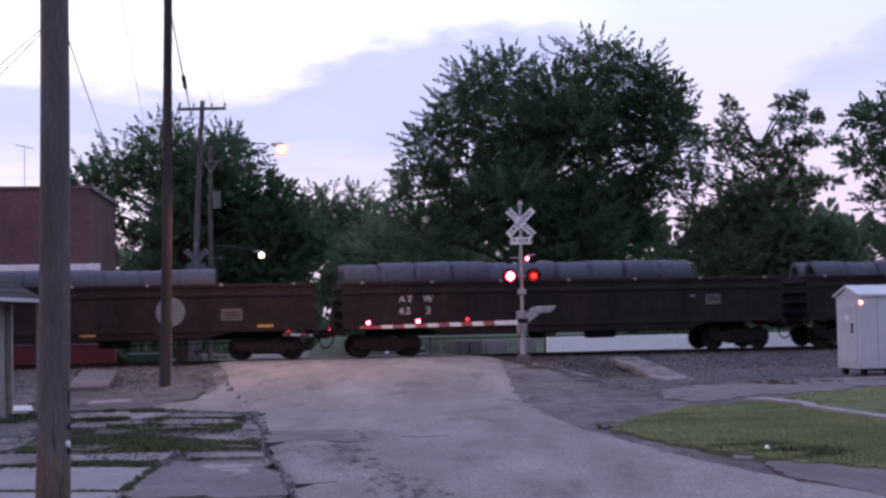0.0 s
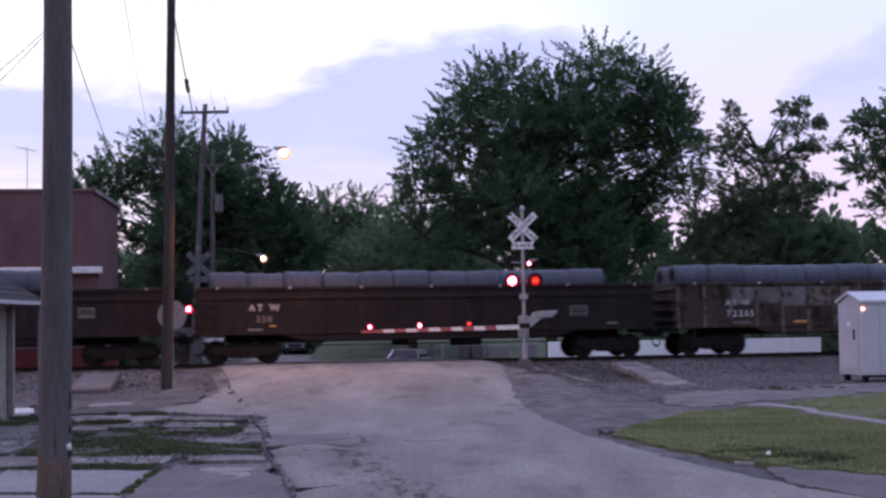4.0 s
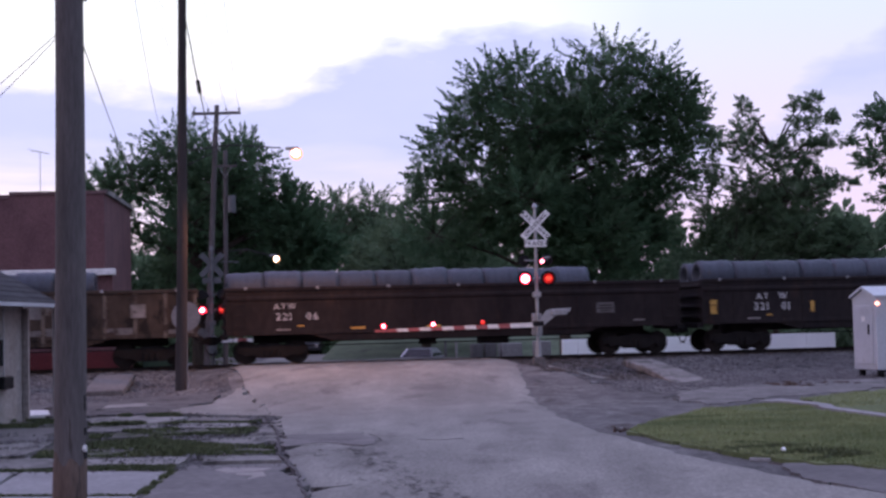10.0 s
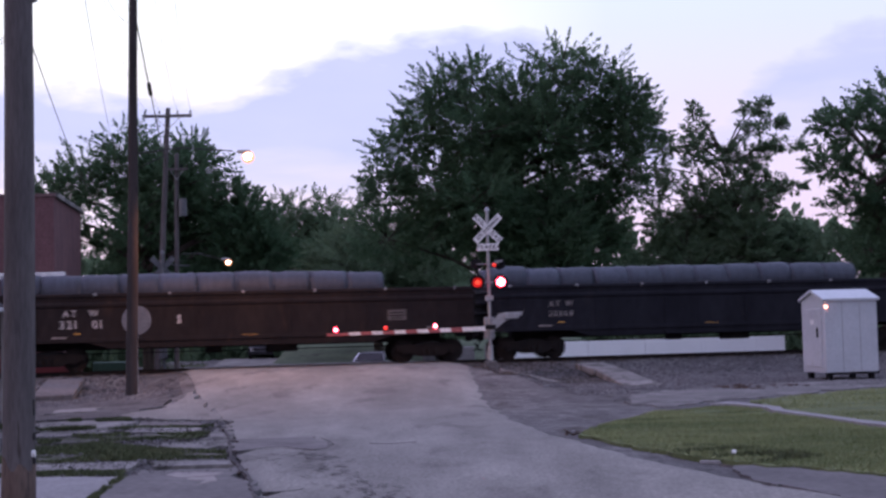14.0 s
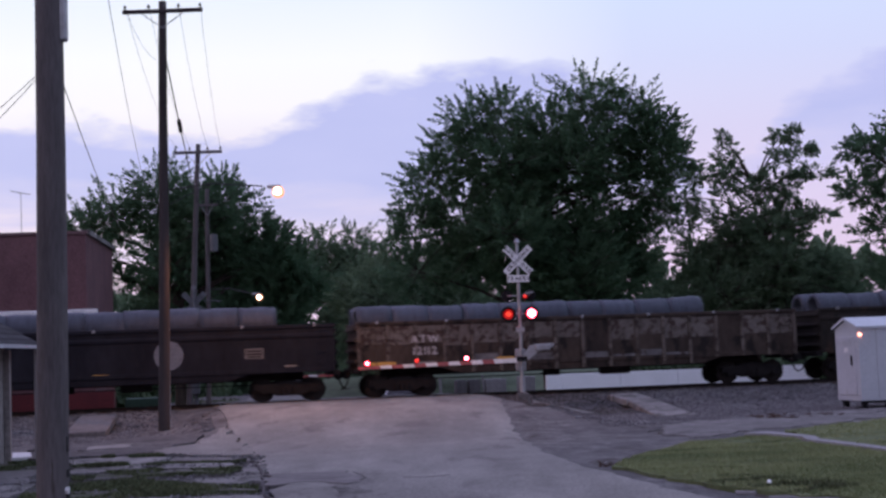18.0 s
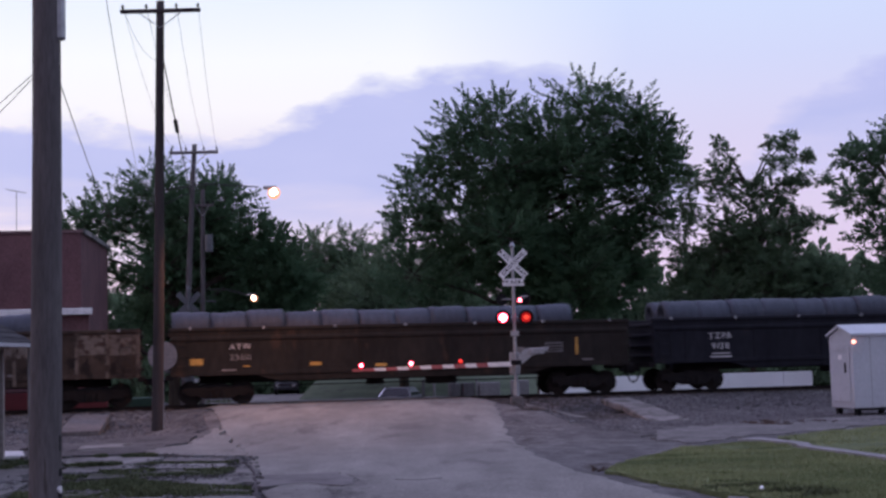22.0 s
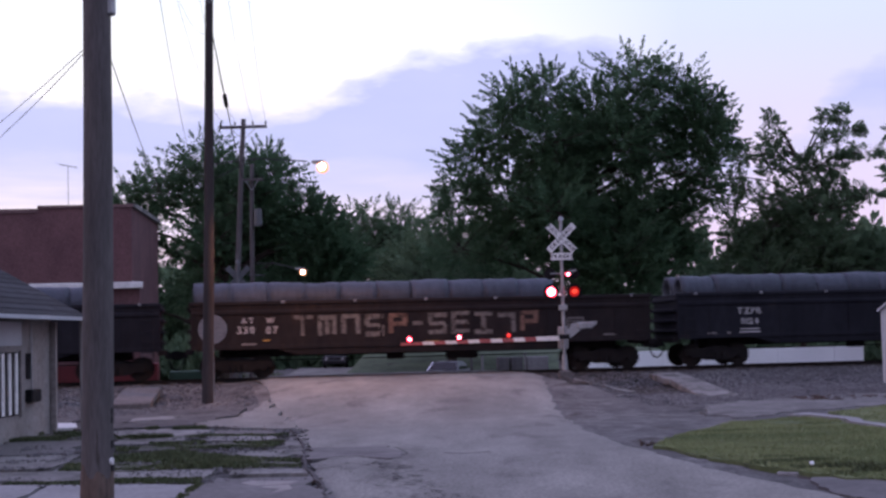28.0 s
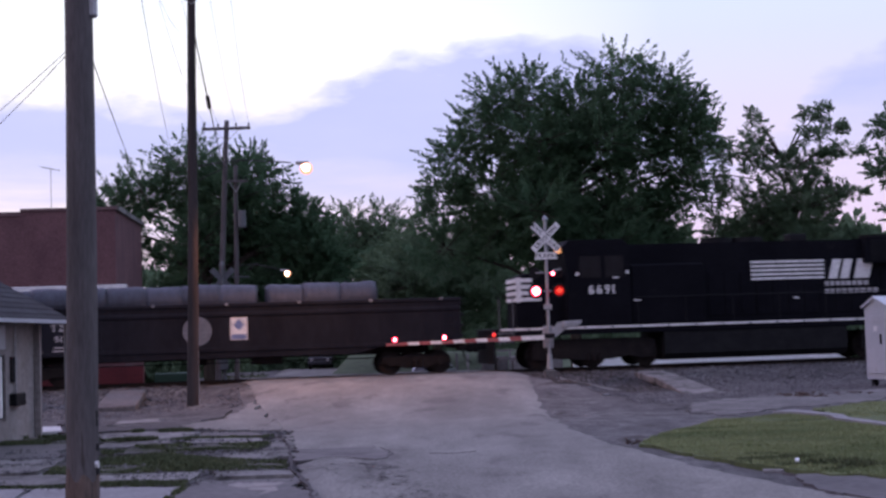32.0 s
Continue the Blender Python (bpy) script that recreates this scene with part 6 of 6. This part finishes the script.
def relay_box():
    g = thing("relay_cabinet", Matrix.Translation((12.29, 43.95, -0.40)) @ Matrix.Rotation(TH, 4, "Z"), "pale grey metal signal relay cabinet with a gabled lid", "relay cabinet")
    WX, WY, H = 1.74, 1.56, 2.33
    part("body", B(0, WX, 0, WY, 0.12, H, bevel=0.015), M["box"], g)
    roof = [(-0.06, H - 0.02), (WY / 2, H + 0.26), (WY + 0.06, H - 0.02), (WY + 0.06, H + 0.05), (WY / 2, H + 0.34), (-0.06, H + 0.05)]
    part("lid", prism(roof, -0.08, WX + 0.08, "x"), M["box"], g)
    part("gable", prism([(0.02, H - 0.02), (WY / 2, H + 0.255), (WY - 0.02, H - 0.02)], 0.0, 0.03, "x"), M["box"], g)
    door = part("door", B(-0.03, 0.0, 0.2, WY - 0.2, 0.3, H - 0.25, bevel=0.008), M["box"], g)
    part("door_handle", B(-0.07, -0.03, 0.4, 0.46, 1.2, 1.5), M["black"], door)
    part("label_plate", B(-0.04, -0.03, 0.67, 0.89, 1.6, 1.74), M["white"], door)
    for k in range(3):
        part("vent_slat", B(-0.045, -0.03, 0.45, 1.05, 1.86 + k * 0.05, 1.885 + k * 0.05), M["box"], door)
    for k in range(2):
        part("front_seam", B(WX * (k + 1) / 3 - 0.008, WX * (k + 1) / 3 + 0.008, -0.006, 0.0, 0.15, H - 0.05), M["alu"], g)
    part("lamp", tube((0.03, -0.08, 2.13), (0.03, -0.01, 2.13), 0.05, n=14), M["small_lamp"], g, "small lit orange lamp")
    for x in (0.1, WX - 0.25):
        for y in (0.1, WY - 0.25):
            part("foot", B(x, x + 0.15, y, y + 0.15, -0.12, 0.12), M["black"], g)
    part("sill", B(0, WX, -0.02, 0.06, 0.06, 0.13), M["black"], g)


relay_box()


# ---- buildings ----
def brick_building():
    g = thing("brick_building", Matrix.Translation((-15.55, 62.0, 0)) @ Matrix.Rotation(radians(6.2), 4, "Z"), "dark red brick flat-roofed building with pale coping", "building")
    dy, z1 = 9.2, 7.35
    part("wall", B(-28, 0, 0, dy, -0.9, z1), M["brick"], g)
    part("roof", B(-27.8, -0.2, 0.2, dy - 0.2, z1, z1 + 0.02), M["shingle"], g)
    part("coping", B(-4.0, 0.06, -0.06, 0.3, z1 + 0.02, z1 + 0.14), M["mortar"], g)
    part("coping", B(-28, -4.0, -0.06, 0.3, z1 - 0.16, z1 + 0.01), M["mortar"], g)
    part("coping", B(-0.25, 0.12, 0.3, dy, z1 + 0.02, z1 + 0.22), M["concrete"], g, "pale stone coping")
    part("gutter", B(-4.2, 0.9, -3.6, -3.3, 3.72, 3.98, bevel=0.02), M["white"], g, "white painted gutter board")
    part("porch_wall", B(-4.2, 0.75, -3.3, 0.0, -0.9, 3.72), M["brick"], g)
    return g


brick_building()


def tv_antenna():
    g = thing("tv_antenna", Matrix.Translation((-18.9, 64.0, 7.37)), "thin television antenna on the brick building's roof", "antenna")
    part("pole", tube((0, 0, 0), (0, 0, 2.15), 0.018, n=6), M["alu"], g)
    part("boom", tube((-0.42, 0, 2.2), (0.42, 0, 2.02), 0.016, n=6), M["alu"], g)
    for k in range(6):
        x = -0.4 + 0.15 * k
        part("element", tube((x, -0.4 + 0.03 * k, 2.2 - 0.2143 * (x + 0.42)), (x, 0.4 - 0.03 * k, 2.2 - 0.2143 * (x + 0.42)), 0.008, n=5), M["alu"], g)


tv_antenna()


def shed():
    g = thing("small_building", Matrix.Identity(4), "low cream building with dark shingle roof and white fascia", "building")
    # right gable wall runs away from the camera; the front is out of view
    x0, x1, y0, y1 = -16.0, -10.05, 24.0, 32.6
    part("wall", B(x0, x1, y0, y1, -0.6, 2.15), M["siding"], g)
    roof = [(x1 + 0.75, 2.02), (x1 + 0.75, 2.10), (x1 - 2.9, 4.15), (x0 - 0.7, 2.10), (x0 - 0.7, 2.02), (x1 - 2.9, 4.06)]
    part("roof", prism(roof, y0 - 0.5, y1 + 0.45, "y"), M["shingle"], g)
    for k in range(16):
        f0, f1 = k / 16, (k + 1) / 16
        xa, za, xb, zb = x1 + 0.75 - 3.65 * f0, 2.10 + 2.05 * f0, x1 + 0.75 - 3.65 * f1, 2.10 + 2.05 * f1
        part("shingle_course", prism([(xa, za), (xa, za + 0.022), (xb, zb + 0.006), (xb, zb)], y0 - 0.5, y1 + 0.45, "y"), M["shingle"], g)
    part("fascia", B(x1 + 0.75, x1 + 0.78, y0 - 0.5, y1 + 0.45, 2.03, 2.11), M["box"], g)
    part("corner_post", B(x1 + 0.02, x1 + 0.14, y1 - 0.12, y1, -0.5, 2.02), M["siding"], g)
    part("corner_post", B(x1 + 0.6, x1 + 0.7, y1 + 0.2, y1 + 0.3, -0.5, 2.02), M["siding"], g)
    win = part("window", B(x1 - 0.02, x1 + 0.03, 27.4, 30.35, 0.05, 1.36), M["glass"], g)
    for k in range(7):
        part("window_slat", B(x1 + 0.03, x1 + 0.06, 27.45 + k * 0.42, 27.62 + k * 0.42, 0.07, 1.34), M["white"], win)
    for y in (27.38, 30.32):
        part("window_frame", B(x1 + 0.03, x1 + 0.07, y, y + 0.07, 0.0, 1.4), M["siding"], win)
    part("sign", B(x1 + 0.0, x1 + 0.05, 28.0, 30.4, 1.5, 2.0), M["box"], g)
    part("side_window", B(x1 - 0.02, x1 + 0.03, 30.8, 31.15, 0.78, 1.33), M["glass"], g)
    part("meter_box", B(x1, x1 + 0.16, 30.75, 31.4, 0.28, 0.55, bevel=0.02), M["black"], g)
    part("conduit", tube((x1 + 0.05, 31.05, 0.55), (x1 + 0.05, 31.05, 2.0), 0.02, n=6), M["alu"], g)
    return g


shed()


def low_wall():
    a = along(7.2, -13.0, 0)
    m = Matrix.Translation((a[0], a[1], -0.75)) @ Matrix.Rotation(TH, 4, "Z")
    g = thing("white_wall", m, "long low white painted wall beyond the track", "wall")
    x = 0.0
    for w in (0.75, 2.8, 2.8, 2.8, 2.8, 1.5):
        part("panel", B(x, x + w - 0.012, 0, 0.2, 0, 1.28, bevel=0.012), M["bright_white"], g)
        x += w
    part("base", B(-0.05, 13.5, -0.04, 0.24, -0.1, 0.12), M["concrete"], g)


low_wall()


# ---- trees ----
def leaf_cloud(sprays, leaf, seed):
    """Leaves along sprays (root, tip, thickness, count): one mesh of small folded blades."""
    g = np.random.default_rng(seed)
    pos, dirs = [], []
    for root, tip, thick, count in sprays:
        root, tip = np.array(root), np.array(tip)
        f = g.random(count) ** 0.8
        p = root + (tip - root) * f[:, None]
        w = thick * (1.2 - 1.12 * f)
        v = g.normal(size=(count, 3))
        v /= np.linalg.norm(v, axis=1)[:, None]
        p = p + v * (w * g.random(count) ** 0.5)[:, None]
        d = (tip - root) / (np.linalg.norm(tip - root) + 1e-6) * 1.1 + v * 0.65
        pos.append(p)
        dirs.append(d)
    p, d = np.concatenate(pos), np.concatenate(dirs)
    d /= np.linalg.norm(d, axis=1)[:, None]
    k = len(p)
    side = np.cross(d, g.normal(size=(k, 3)))
    side /= np.linalg.norm(side, axis=1)[:, None]
    ln = leaf * (0.6 + 0.8 * g.random(k))[:, None]
    wd = ln * 0.33
    up = np.cross(side, d)
    quad = np.stack([p - d * ln * 0.5, p + side * wd + up * wd * 0.25, p + d * ln * 0.5, p - side * wd + up * wd * 0.25], 1).reshape(-1, 3)
    me = bpy.data.meshes.new("crown")
    me.vertices.add(4 * k)
    me.vertices.foreach_set("co", quad.ravel())
    me.loops.add(4 * k)
    me.loops.foreach_set("vertex_index", np.arange(4 * k))
    me.polygons.add(k)
    me.polygons.foreach_set("loop_start", np.arange(0, 4 * k, 4))
    me.polygons.foreach_set("loop_total", np.full(k, 4))
    me.update()
    me.validate()
    return me


def tree(base, lobes, seed, label, leaf_mat="leaf", leaf=0.13, density=1.0, lift=0.34, trunk_r=0.35, thin=1.0, airy=0.0, reach=1.0):
    """Trunk, limbs to each lobe, and a crown of pointed leafy sprays on the lobes. lobes: x, y, z, rx, ry, rz from the base."""
    r2 = random.Random(seed)
    g = thing("tree", Matrix.Translation(base), label, "tree", "trees beyond the track")
    top = max(l[2] for l in lobes)
    bm = bmesh.new()
    pts = [Vector((0, 0, -0.7))]
    for i in range(1, 6):
        f = i / 5
        pts.append(Vector((r2.uniform(-0.3, 0.3), r2.uniform(-0.3, 0.3), top * 0.75 * f)))
    for i in range(5):
        tube(pts[i], pts[i + 1], trunk_r * (1 - 0.16 * i), trunk_r * (1 - 0.16 * (i + 1)), 9, bm, i in (0, 4))
    part("trunk", bm, M["bark"], g)
    sprays = []
    for x, y, z, rx, ry, rz in lobes:
        bm = bmesh.new()
        c = Vector((x, y, z))
        fz = max(0.15, min(0.8, (z - 0.35 * math.hypot(x, y) - rz * 0.4) / max(top, 0.1)))
        st = Vector((0, 0, top * fz))
        mid = st.lerp(c, 0.5) + Vector((0, 0, 0.3))
        tube(st, mid, trunk_r * 0.36, trunk_r * 0.24, 6, bm)
        tube(mid, c, trunk_r * 0.24, trunk_r * 0.1, 6, bm)
        area = (rx * ry + ry * rz + rx * rz) / 3
        for k in range(int(11 * area * density * 3.6 * (1 - airy * max(0.0, z / top - 0.5))) + 14):
            v = Vector((r2.gauss(0, 1), r2.gauss(0, 1), r2.gauss(0, 1))).normalized()
            shell = r2.uniform(0.3, 0.9)
            p = Vector((v.x * rx, v.y * ry, v.z * rz)) * shell
            out = (Vector((v.x, v.y, v.z * 0.6)) + Vector((0, 0, lift))).normalized()
            ln = r2.uniform(0.6, 2.15) * (0.31 + 0.30 * min(rx, rz)) * reach
            a = c + p
            b = a + out * ln + Vector((0, 0, -0.1))
            if b.z < 2.4:
                continue
            sprays.append((a, b, 0.33 * thin * r2.uniform(0.5, 1.5), int(58 * thin * (1 - 0.35 * airy * max(0.0, z / top - 0.4)))))
            if k % 8 == 0:
                tube(c + p * 0.3, b, 0.035, 0.012, 4, bm)
        part("limb", bm, M["bark"], g)
    part("crown", leaf_cloud(sprays, leaf, seed), M[leaf_mat], g)
    return g


def lobes_in(seed, n, x, z, rx, rz, y=0.0, ry=3.0, size=2.0):
    r2 = random.Random(seed)
    out = []
    while len(out) < n:
        a, b, c = r2.uniform(-1, 1), r2.uniform(-1, 1), r2.uniform(-1, 1)
        if a * a + b * b + c * c < 1:
            s = size * r2.uniform(0.7, 1.25)
            out.append((x + a * rx, y + c * ry, z + b * rz, s, s, s * 0.9))
    return out


# broad maple behind the crossing signal
big = [(2.6, 0, 15.2, 1.7, 2.0, 1.7), (4.6, 0, 14.5, 1.7, 2.0, 1.5), (5.7, 0, 13.6, 1.4, 2.0, 1.3), (6.5, 0, 12.0, 1.3, 2.0, 1.2), (6.0, 0, 9.6, 1.2, 1.6, 1.0), (3.6, 0.5, 6.9, 1.9, 2.0, 1.5), (0.6, 0, 14.0, 1.8, 2.2, 1.6), (-1.9, 0, 14.6, 1.7, 2.0, 1.6), (-3.6, 0, 14.2, 1.5, 2.0, 1.5), (-4.5, 0, 12.6, 1.5, 2.0, 1.4), (-5.6, 0, 11.2, 1.5, 2.0, 1.5), (-6.6, 0, 9.4, 1.4, 2.0, 1.3), (5.8, 0, 12.6, 1.5, 2.0, 1.4), (5.6, 0, 10.6, 1.6, 2.0, 1.5), (5.0, 0, 8.4, 1.2, 1.6, 1.1), (4.2, 0, 6.2, 1.3, 1.6, 1.2), (-6.6, 0, 6.8, 1.6, 2.0, 1.5), (1.6, -1, 12.2, 2.3, 2.4, 2.2), (-2.0, -1, 12.0, 2.3, 2.4, 2.2), (-4.2, -0.5, 9.5, 2.2, 2.2, 2.0)]
big += [b for b in lobes_in(3, 24, -1.0, 7.6, 4.8, 5.0, 0, 3.0, 1.9) if not (2.2 < b[0] < 5.2 and 8.2 < b[2] < 11.4)] + [(2.6, 0.4, 9.8, 1.3, 1.4, 1.0), (4.3, 0.2, 8.9, 1.1, 1.3, 0.8), (3.6, 0.3, 11.4, 1.2, 1.4, 0.9), (2.0, 0.3, 8.2, 1.3, 1.4, 1.0), (3.4, 0.6, 13.0, 1.4, 1.4, 1.1)]
maple = tree((5.0, 75.0, -0.8), big, 11, "broad dark green maple tree behind the crossing", density=0.95)
twigs = bmesh.new()
for a, b in (((-6.3, 0, 8.9), (-7.3, 0, 9.7)), ((-7.3, 0, 9.7), (-7.6, 0, 10.6)), ((-7.3, 0, 9.7), (-8.1, 0, 10.1)), ((-6.9, 0, 9.4), (-7.0, 0.1, 10.1))):
    tube(a, b, 0.028, 0.014, 5, twigs)
part("bare_twigs", twigs, M["bark"], maple, "bare dead twigs")
left = [(-0.9, 0, 11.9, 1.7, 2, 1.8), (2.6, 0, 11.0, 1.8, 2, 1.7), (-4.4, 0, 9.9, 1.6, 2, 1.4), (4.8, 0, 7.8, 1.5, 2, 1.2), (-5.6, 0, 9.0, 1.3, 2, 1.2), (6.0, 0, 7.0, 1.4, 2, 1.1), (0.4, 0, 10.4, 2.0, 2, 1.8)]
left += [b for b in lobes_in(5, 28, 0.6, 6.4, 5.4, 4.4, 0, 3, 1.8) if b[2] > 3.4 and not (-4.6 < b[0] < -1.6 and 5.8 < b[2] < 9.2)] + [(4.6, 0, 6.6, 1.8, 2, 1.8), (4.2, 0, 4.2, 1.8, 2, 1.6), (-4.4, 0, 4.4, 1.8, 2, 1.6), (6.4, 0, 6.6, 1.5, 2, 1.5), (-5.2, 0, 8.2, 1.6, 2, 1.3), (-3.2, 0, 10.6, 1.6, 2, 1.4), (-3.4, 0, 7.3, 0.9, 1.2, 0.7), (5.4, 0, 8.2, 1.4, 2, 1.1), (5.3, 0, 9.5, 0.75, 1.2, 0.6), (4.4, 0, 9.7, 0.8, 1.2, 0.7)]
tree((-14.6, 78.0, -0.9), left, 12, "dark green maple tree behind the utility poles", density=0.95)
tree((-8.3, 100.0, -0.9), [(-0.8, 0, 10.2, 1.5, 2, 1.5), (1.8, 0, 9.9, 1.5, 2, 1.6), (0.4, 0, 9, 2, 2, 2)] + lobes_in(6, 8, 0.5, 6.6, 3.6, 3.0, 0, 2.5, 2.0), 13, "distant dark tree down the street", "leaf2", density=0.6)
# two leaders with level boughs over a dense foot: x, z, half width, half height
boughs = [(-1.5, 12.6, 0.25, 0.5), (-1.2, 11.8, 0.6, 0.4), (-1.05, 11.1, 0.6, 0.4), (-2.0, 10.9, 0.6, 0.5), (-3.0, 10.8, 0.6, 0.3), (-3.1, 9.9, 0.35, 0.4), (-1.4, 10.1, 0.8, 0.5), (0.0, 10.7, 0.3, 0.5), (0.2, 9.7, 0.6, 0.6), (-2.6, 9.1, 0.7, 0.5), (-3.6, 8.5, 0.6, 0.4)]
boughs += [(2.15, 13.0, 0.45, 0.22), (1.45, 12.7, 0.4, 0.3), (2.5, 12.05, 0.8, 0.25), (1.3, 11.6, 0.4, 0.5), (2.9, 10.85, 1.25, 0.22), (1.1, 10.5, 0.6, 0.6), (1.8, 10.1, 0.6, 0.35), (1.6, 9.35, 0.7, 0.45), (3.2, 8.75, 1.15, 0.22), (2.0, 8.6, 0.7, 0.4), (1.0, 8.5, 0.7, 0.6), (2.0, 7.8, 0.6, 0.3)]
right = [(x, 0.4 * math.sin(9 * x + z), z, rx, rx, rz) for x, z, rx, rz in boughs]
right += lobes_in(8, 34, 0.3, 5.2, 3.2, 2.9, 0, 2.2, 1.3) + [(-3.2, 0, 6.8, 0.9, 1.4, 0.9), (-3.4, 0, 5.4, 0.9, 1.4, 0.9), (3.2, 0, 6.4, 0.9, 1.4, 0.6), (3.7, 0, 5.6, 0.7, 1.2, 0.7), (4.1, 0, 4.3, 0.9, 1.3, 0.8), (3.0, 0, 4.6, 1.2, 1.4, 1.1), (-1.0, 0, 8.4, 1.1, 1.4, 0.8)]
tree((15.45, 72.2, -0.8), [b for b in right if b[2] > 2.6], 14, "sparse-topped green tree with two spires", density=1.5, thin=0.8, lift=0.2, leaf_mat="leaf2", leaf=0.11, trunk_r=0.17, reach=0.85)
farr = [(-0.8, 0, 10.8, 1.3, 1.6, 1.1), (-2.1, 0, 9.2, 1.3, 1.6, 0.6), (-1.9, 0, 11.2, 0.9, 1.2, 0.5), (1.2, 0, 11.6, 1.6, 2, 1.6), (-0.8, 0, 7.4, 1.3, 1.6, 1.1), (-0.6, 0, 5.2, 1.2, 1.5, 0.9)]
farr += lobes_in(9, 20, 2.6, 7.4, 2.6, 4.2, 0, 2, 1.5)
tree((21.05, 66.0, -0.8), farr, 15, "dark green tree at the edge of the yard")
tree((-2.5, 88.0, -0.9), [b for b in lobes_in(21, 22, 0, 5.0, 4.6, 3.8, 0, 2.5, 2.0) if b[2] > 3.9] + [(-0.8, 0, 8.8, 1.6, 2, 1.5), (2.5, 0, 8.6, 1.6, 2, 1.3), (-3.4, 0, 5.8, 1.5, 2, 1.3)], 16, "lower green tree behind the maple", "leaf3", density=0.7)


def far_woods():
    """A dark belt of trees that closes the view behind everything."""
    r2 = random.Random(4)
    sprays = []
    for i in range(620):
        x = r2.uniform(-75, 75)
        h = lerp_table(x, (-23, -14), (6.4, 8.3)) + 1.0 * noise.noise((x * 0.08, 0, 2)) + 0.8 * noise.noise((x * 0.31, 5, 2))
        y = 112 + r2.uniform(-4, 4)
        for k in range(6):
            z = h * r2.random()
            a = Vector((x + r2.uniform(-1, 1), y, z))
            sprays.append((a, a + Vector((r2.uniform(-0.6, 0.6), r2.uniform(-0.5, 0.5), r2.uniform(0.6, 1.5))), 1.1, 22))
        for k in range(4):
            a = Vector((x + r2.uniform(-1, 1), y - r2.uniform(0, 5), -1.2))
            sprays.append((a, a + Vector((r2.uniform(-0.6, 0.6), 0, r2.uniform(1.6, 3.2))), 1.0, 30))
    ob = part("far_woods", leaf_cloud(sprays, 0.7, 31), M["leaf3"], None)
    tagged(ob, "dark belt of distant woods", "woods", kind="stuff")


far_woods()


# ---- motion ----
def motions():
    for ob, s, off in movers:
        walk(ob, [(t, on_track(s - run) @ off) for t, run in RUN])
    # each wink is half a turn, always onward
    for ob, c, first in winkers:
        turn = 0.0 if first else 180.0
        rows, t = [(0.0, Matrix.Translation(c) @ Matrix.Rotation(radians(turn), 4, "Z"))], WINK_START + WINK / 2
        while t < 31.9:
            for k in range(4):
                rows.append((t - 0.05 + k / 30, Matrix.Translation(c) @ Matrix.Rotation(radians(turn + 60 * k), 4, "Z")))
            turn += 180
            t += WINK / 2
        rows.append((32.0, rows[-1][1]))
        walk(ob, rows)
    # wheels roll with the way gone; alike wheels share one set of keys
    sets = {}
    for ob in list(scene.objects):
        if "spin" in ob:
            sets.setdefault((round(ob.location.x, 2), round(ob["spin"], 2)), []).append(ob)
    for (x, r), wheels in sets.items():
        rows, t = [], 0.0
        while t < 32.0001:
            run = lerp_table(t, [a for a, _ in RUN], [b for _, b in RUN])
            rows.append((t, Matrix.Translation((x, 0, r)) @ Matrix.Rotation(-run / r, 4, "Y")))
            t += 0.1
        walk(wheels[0], rows)
        for w in wheels[1:]:
            w.rotation_mode = "QUATERNION"
            w.animation_data_create()
            w.animation_data.action = wheels[0].animation_data.action
            w.animation_data.action_slot = wheels[0].animation_data.action_slot


motions()
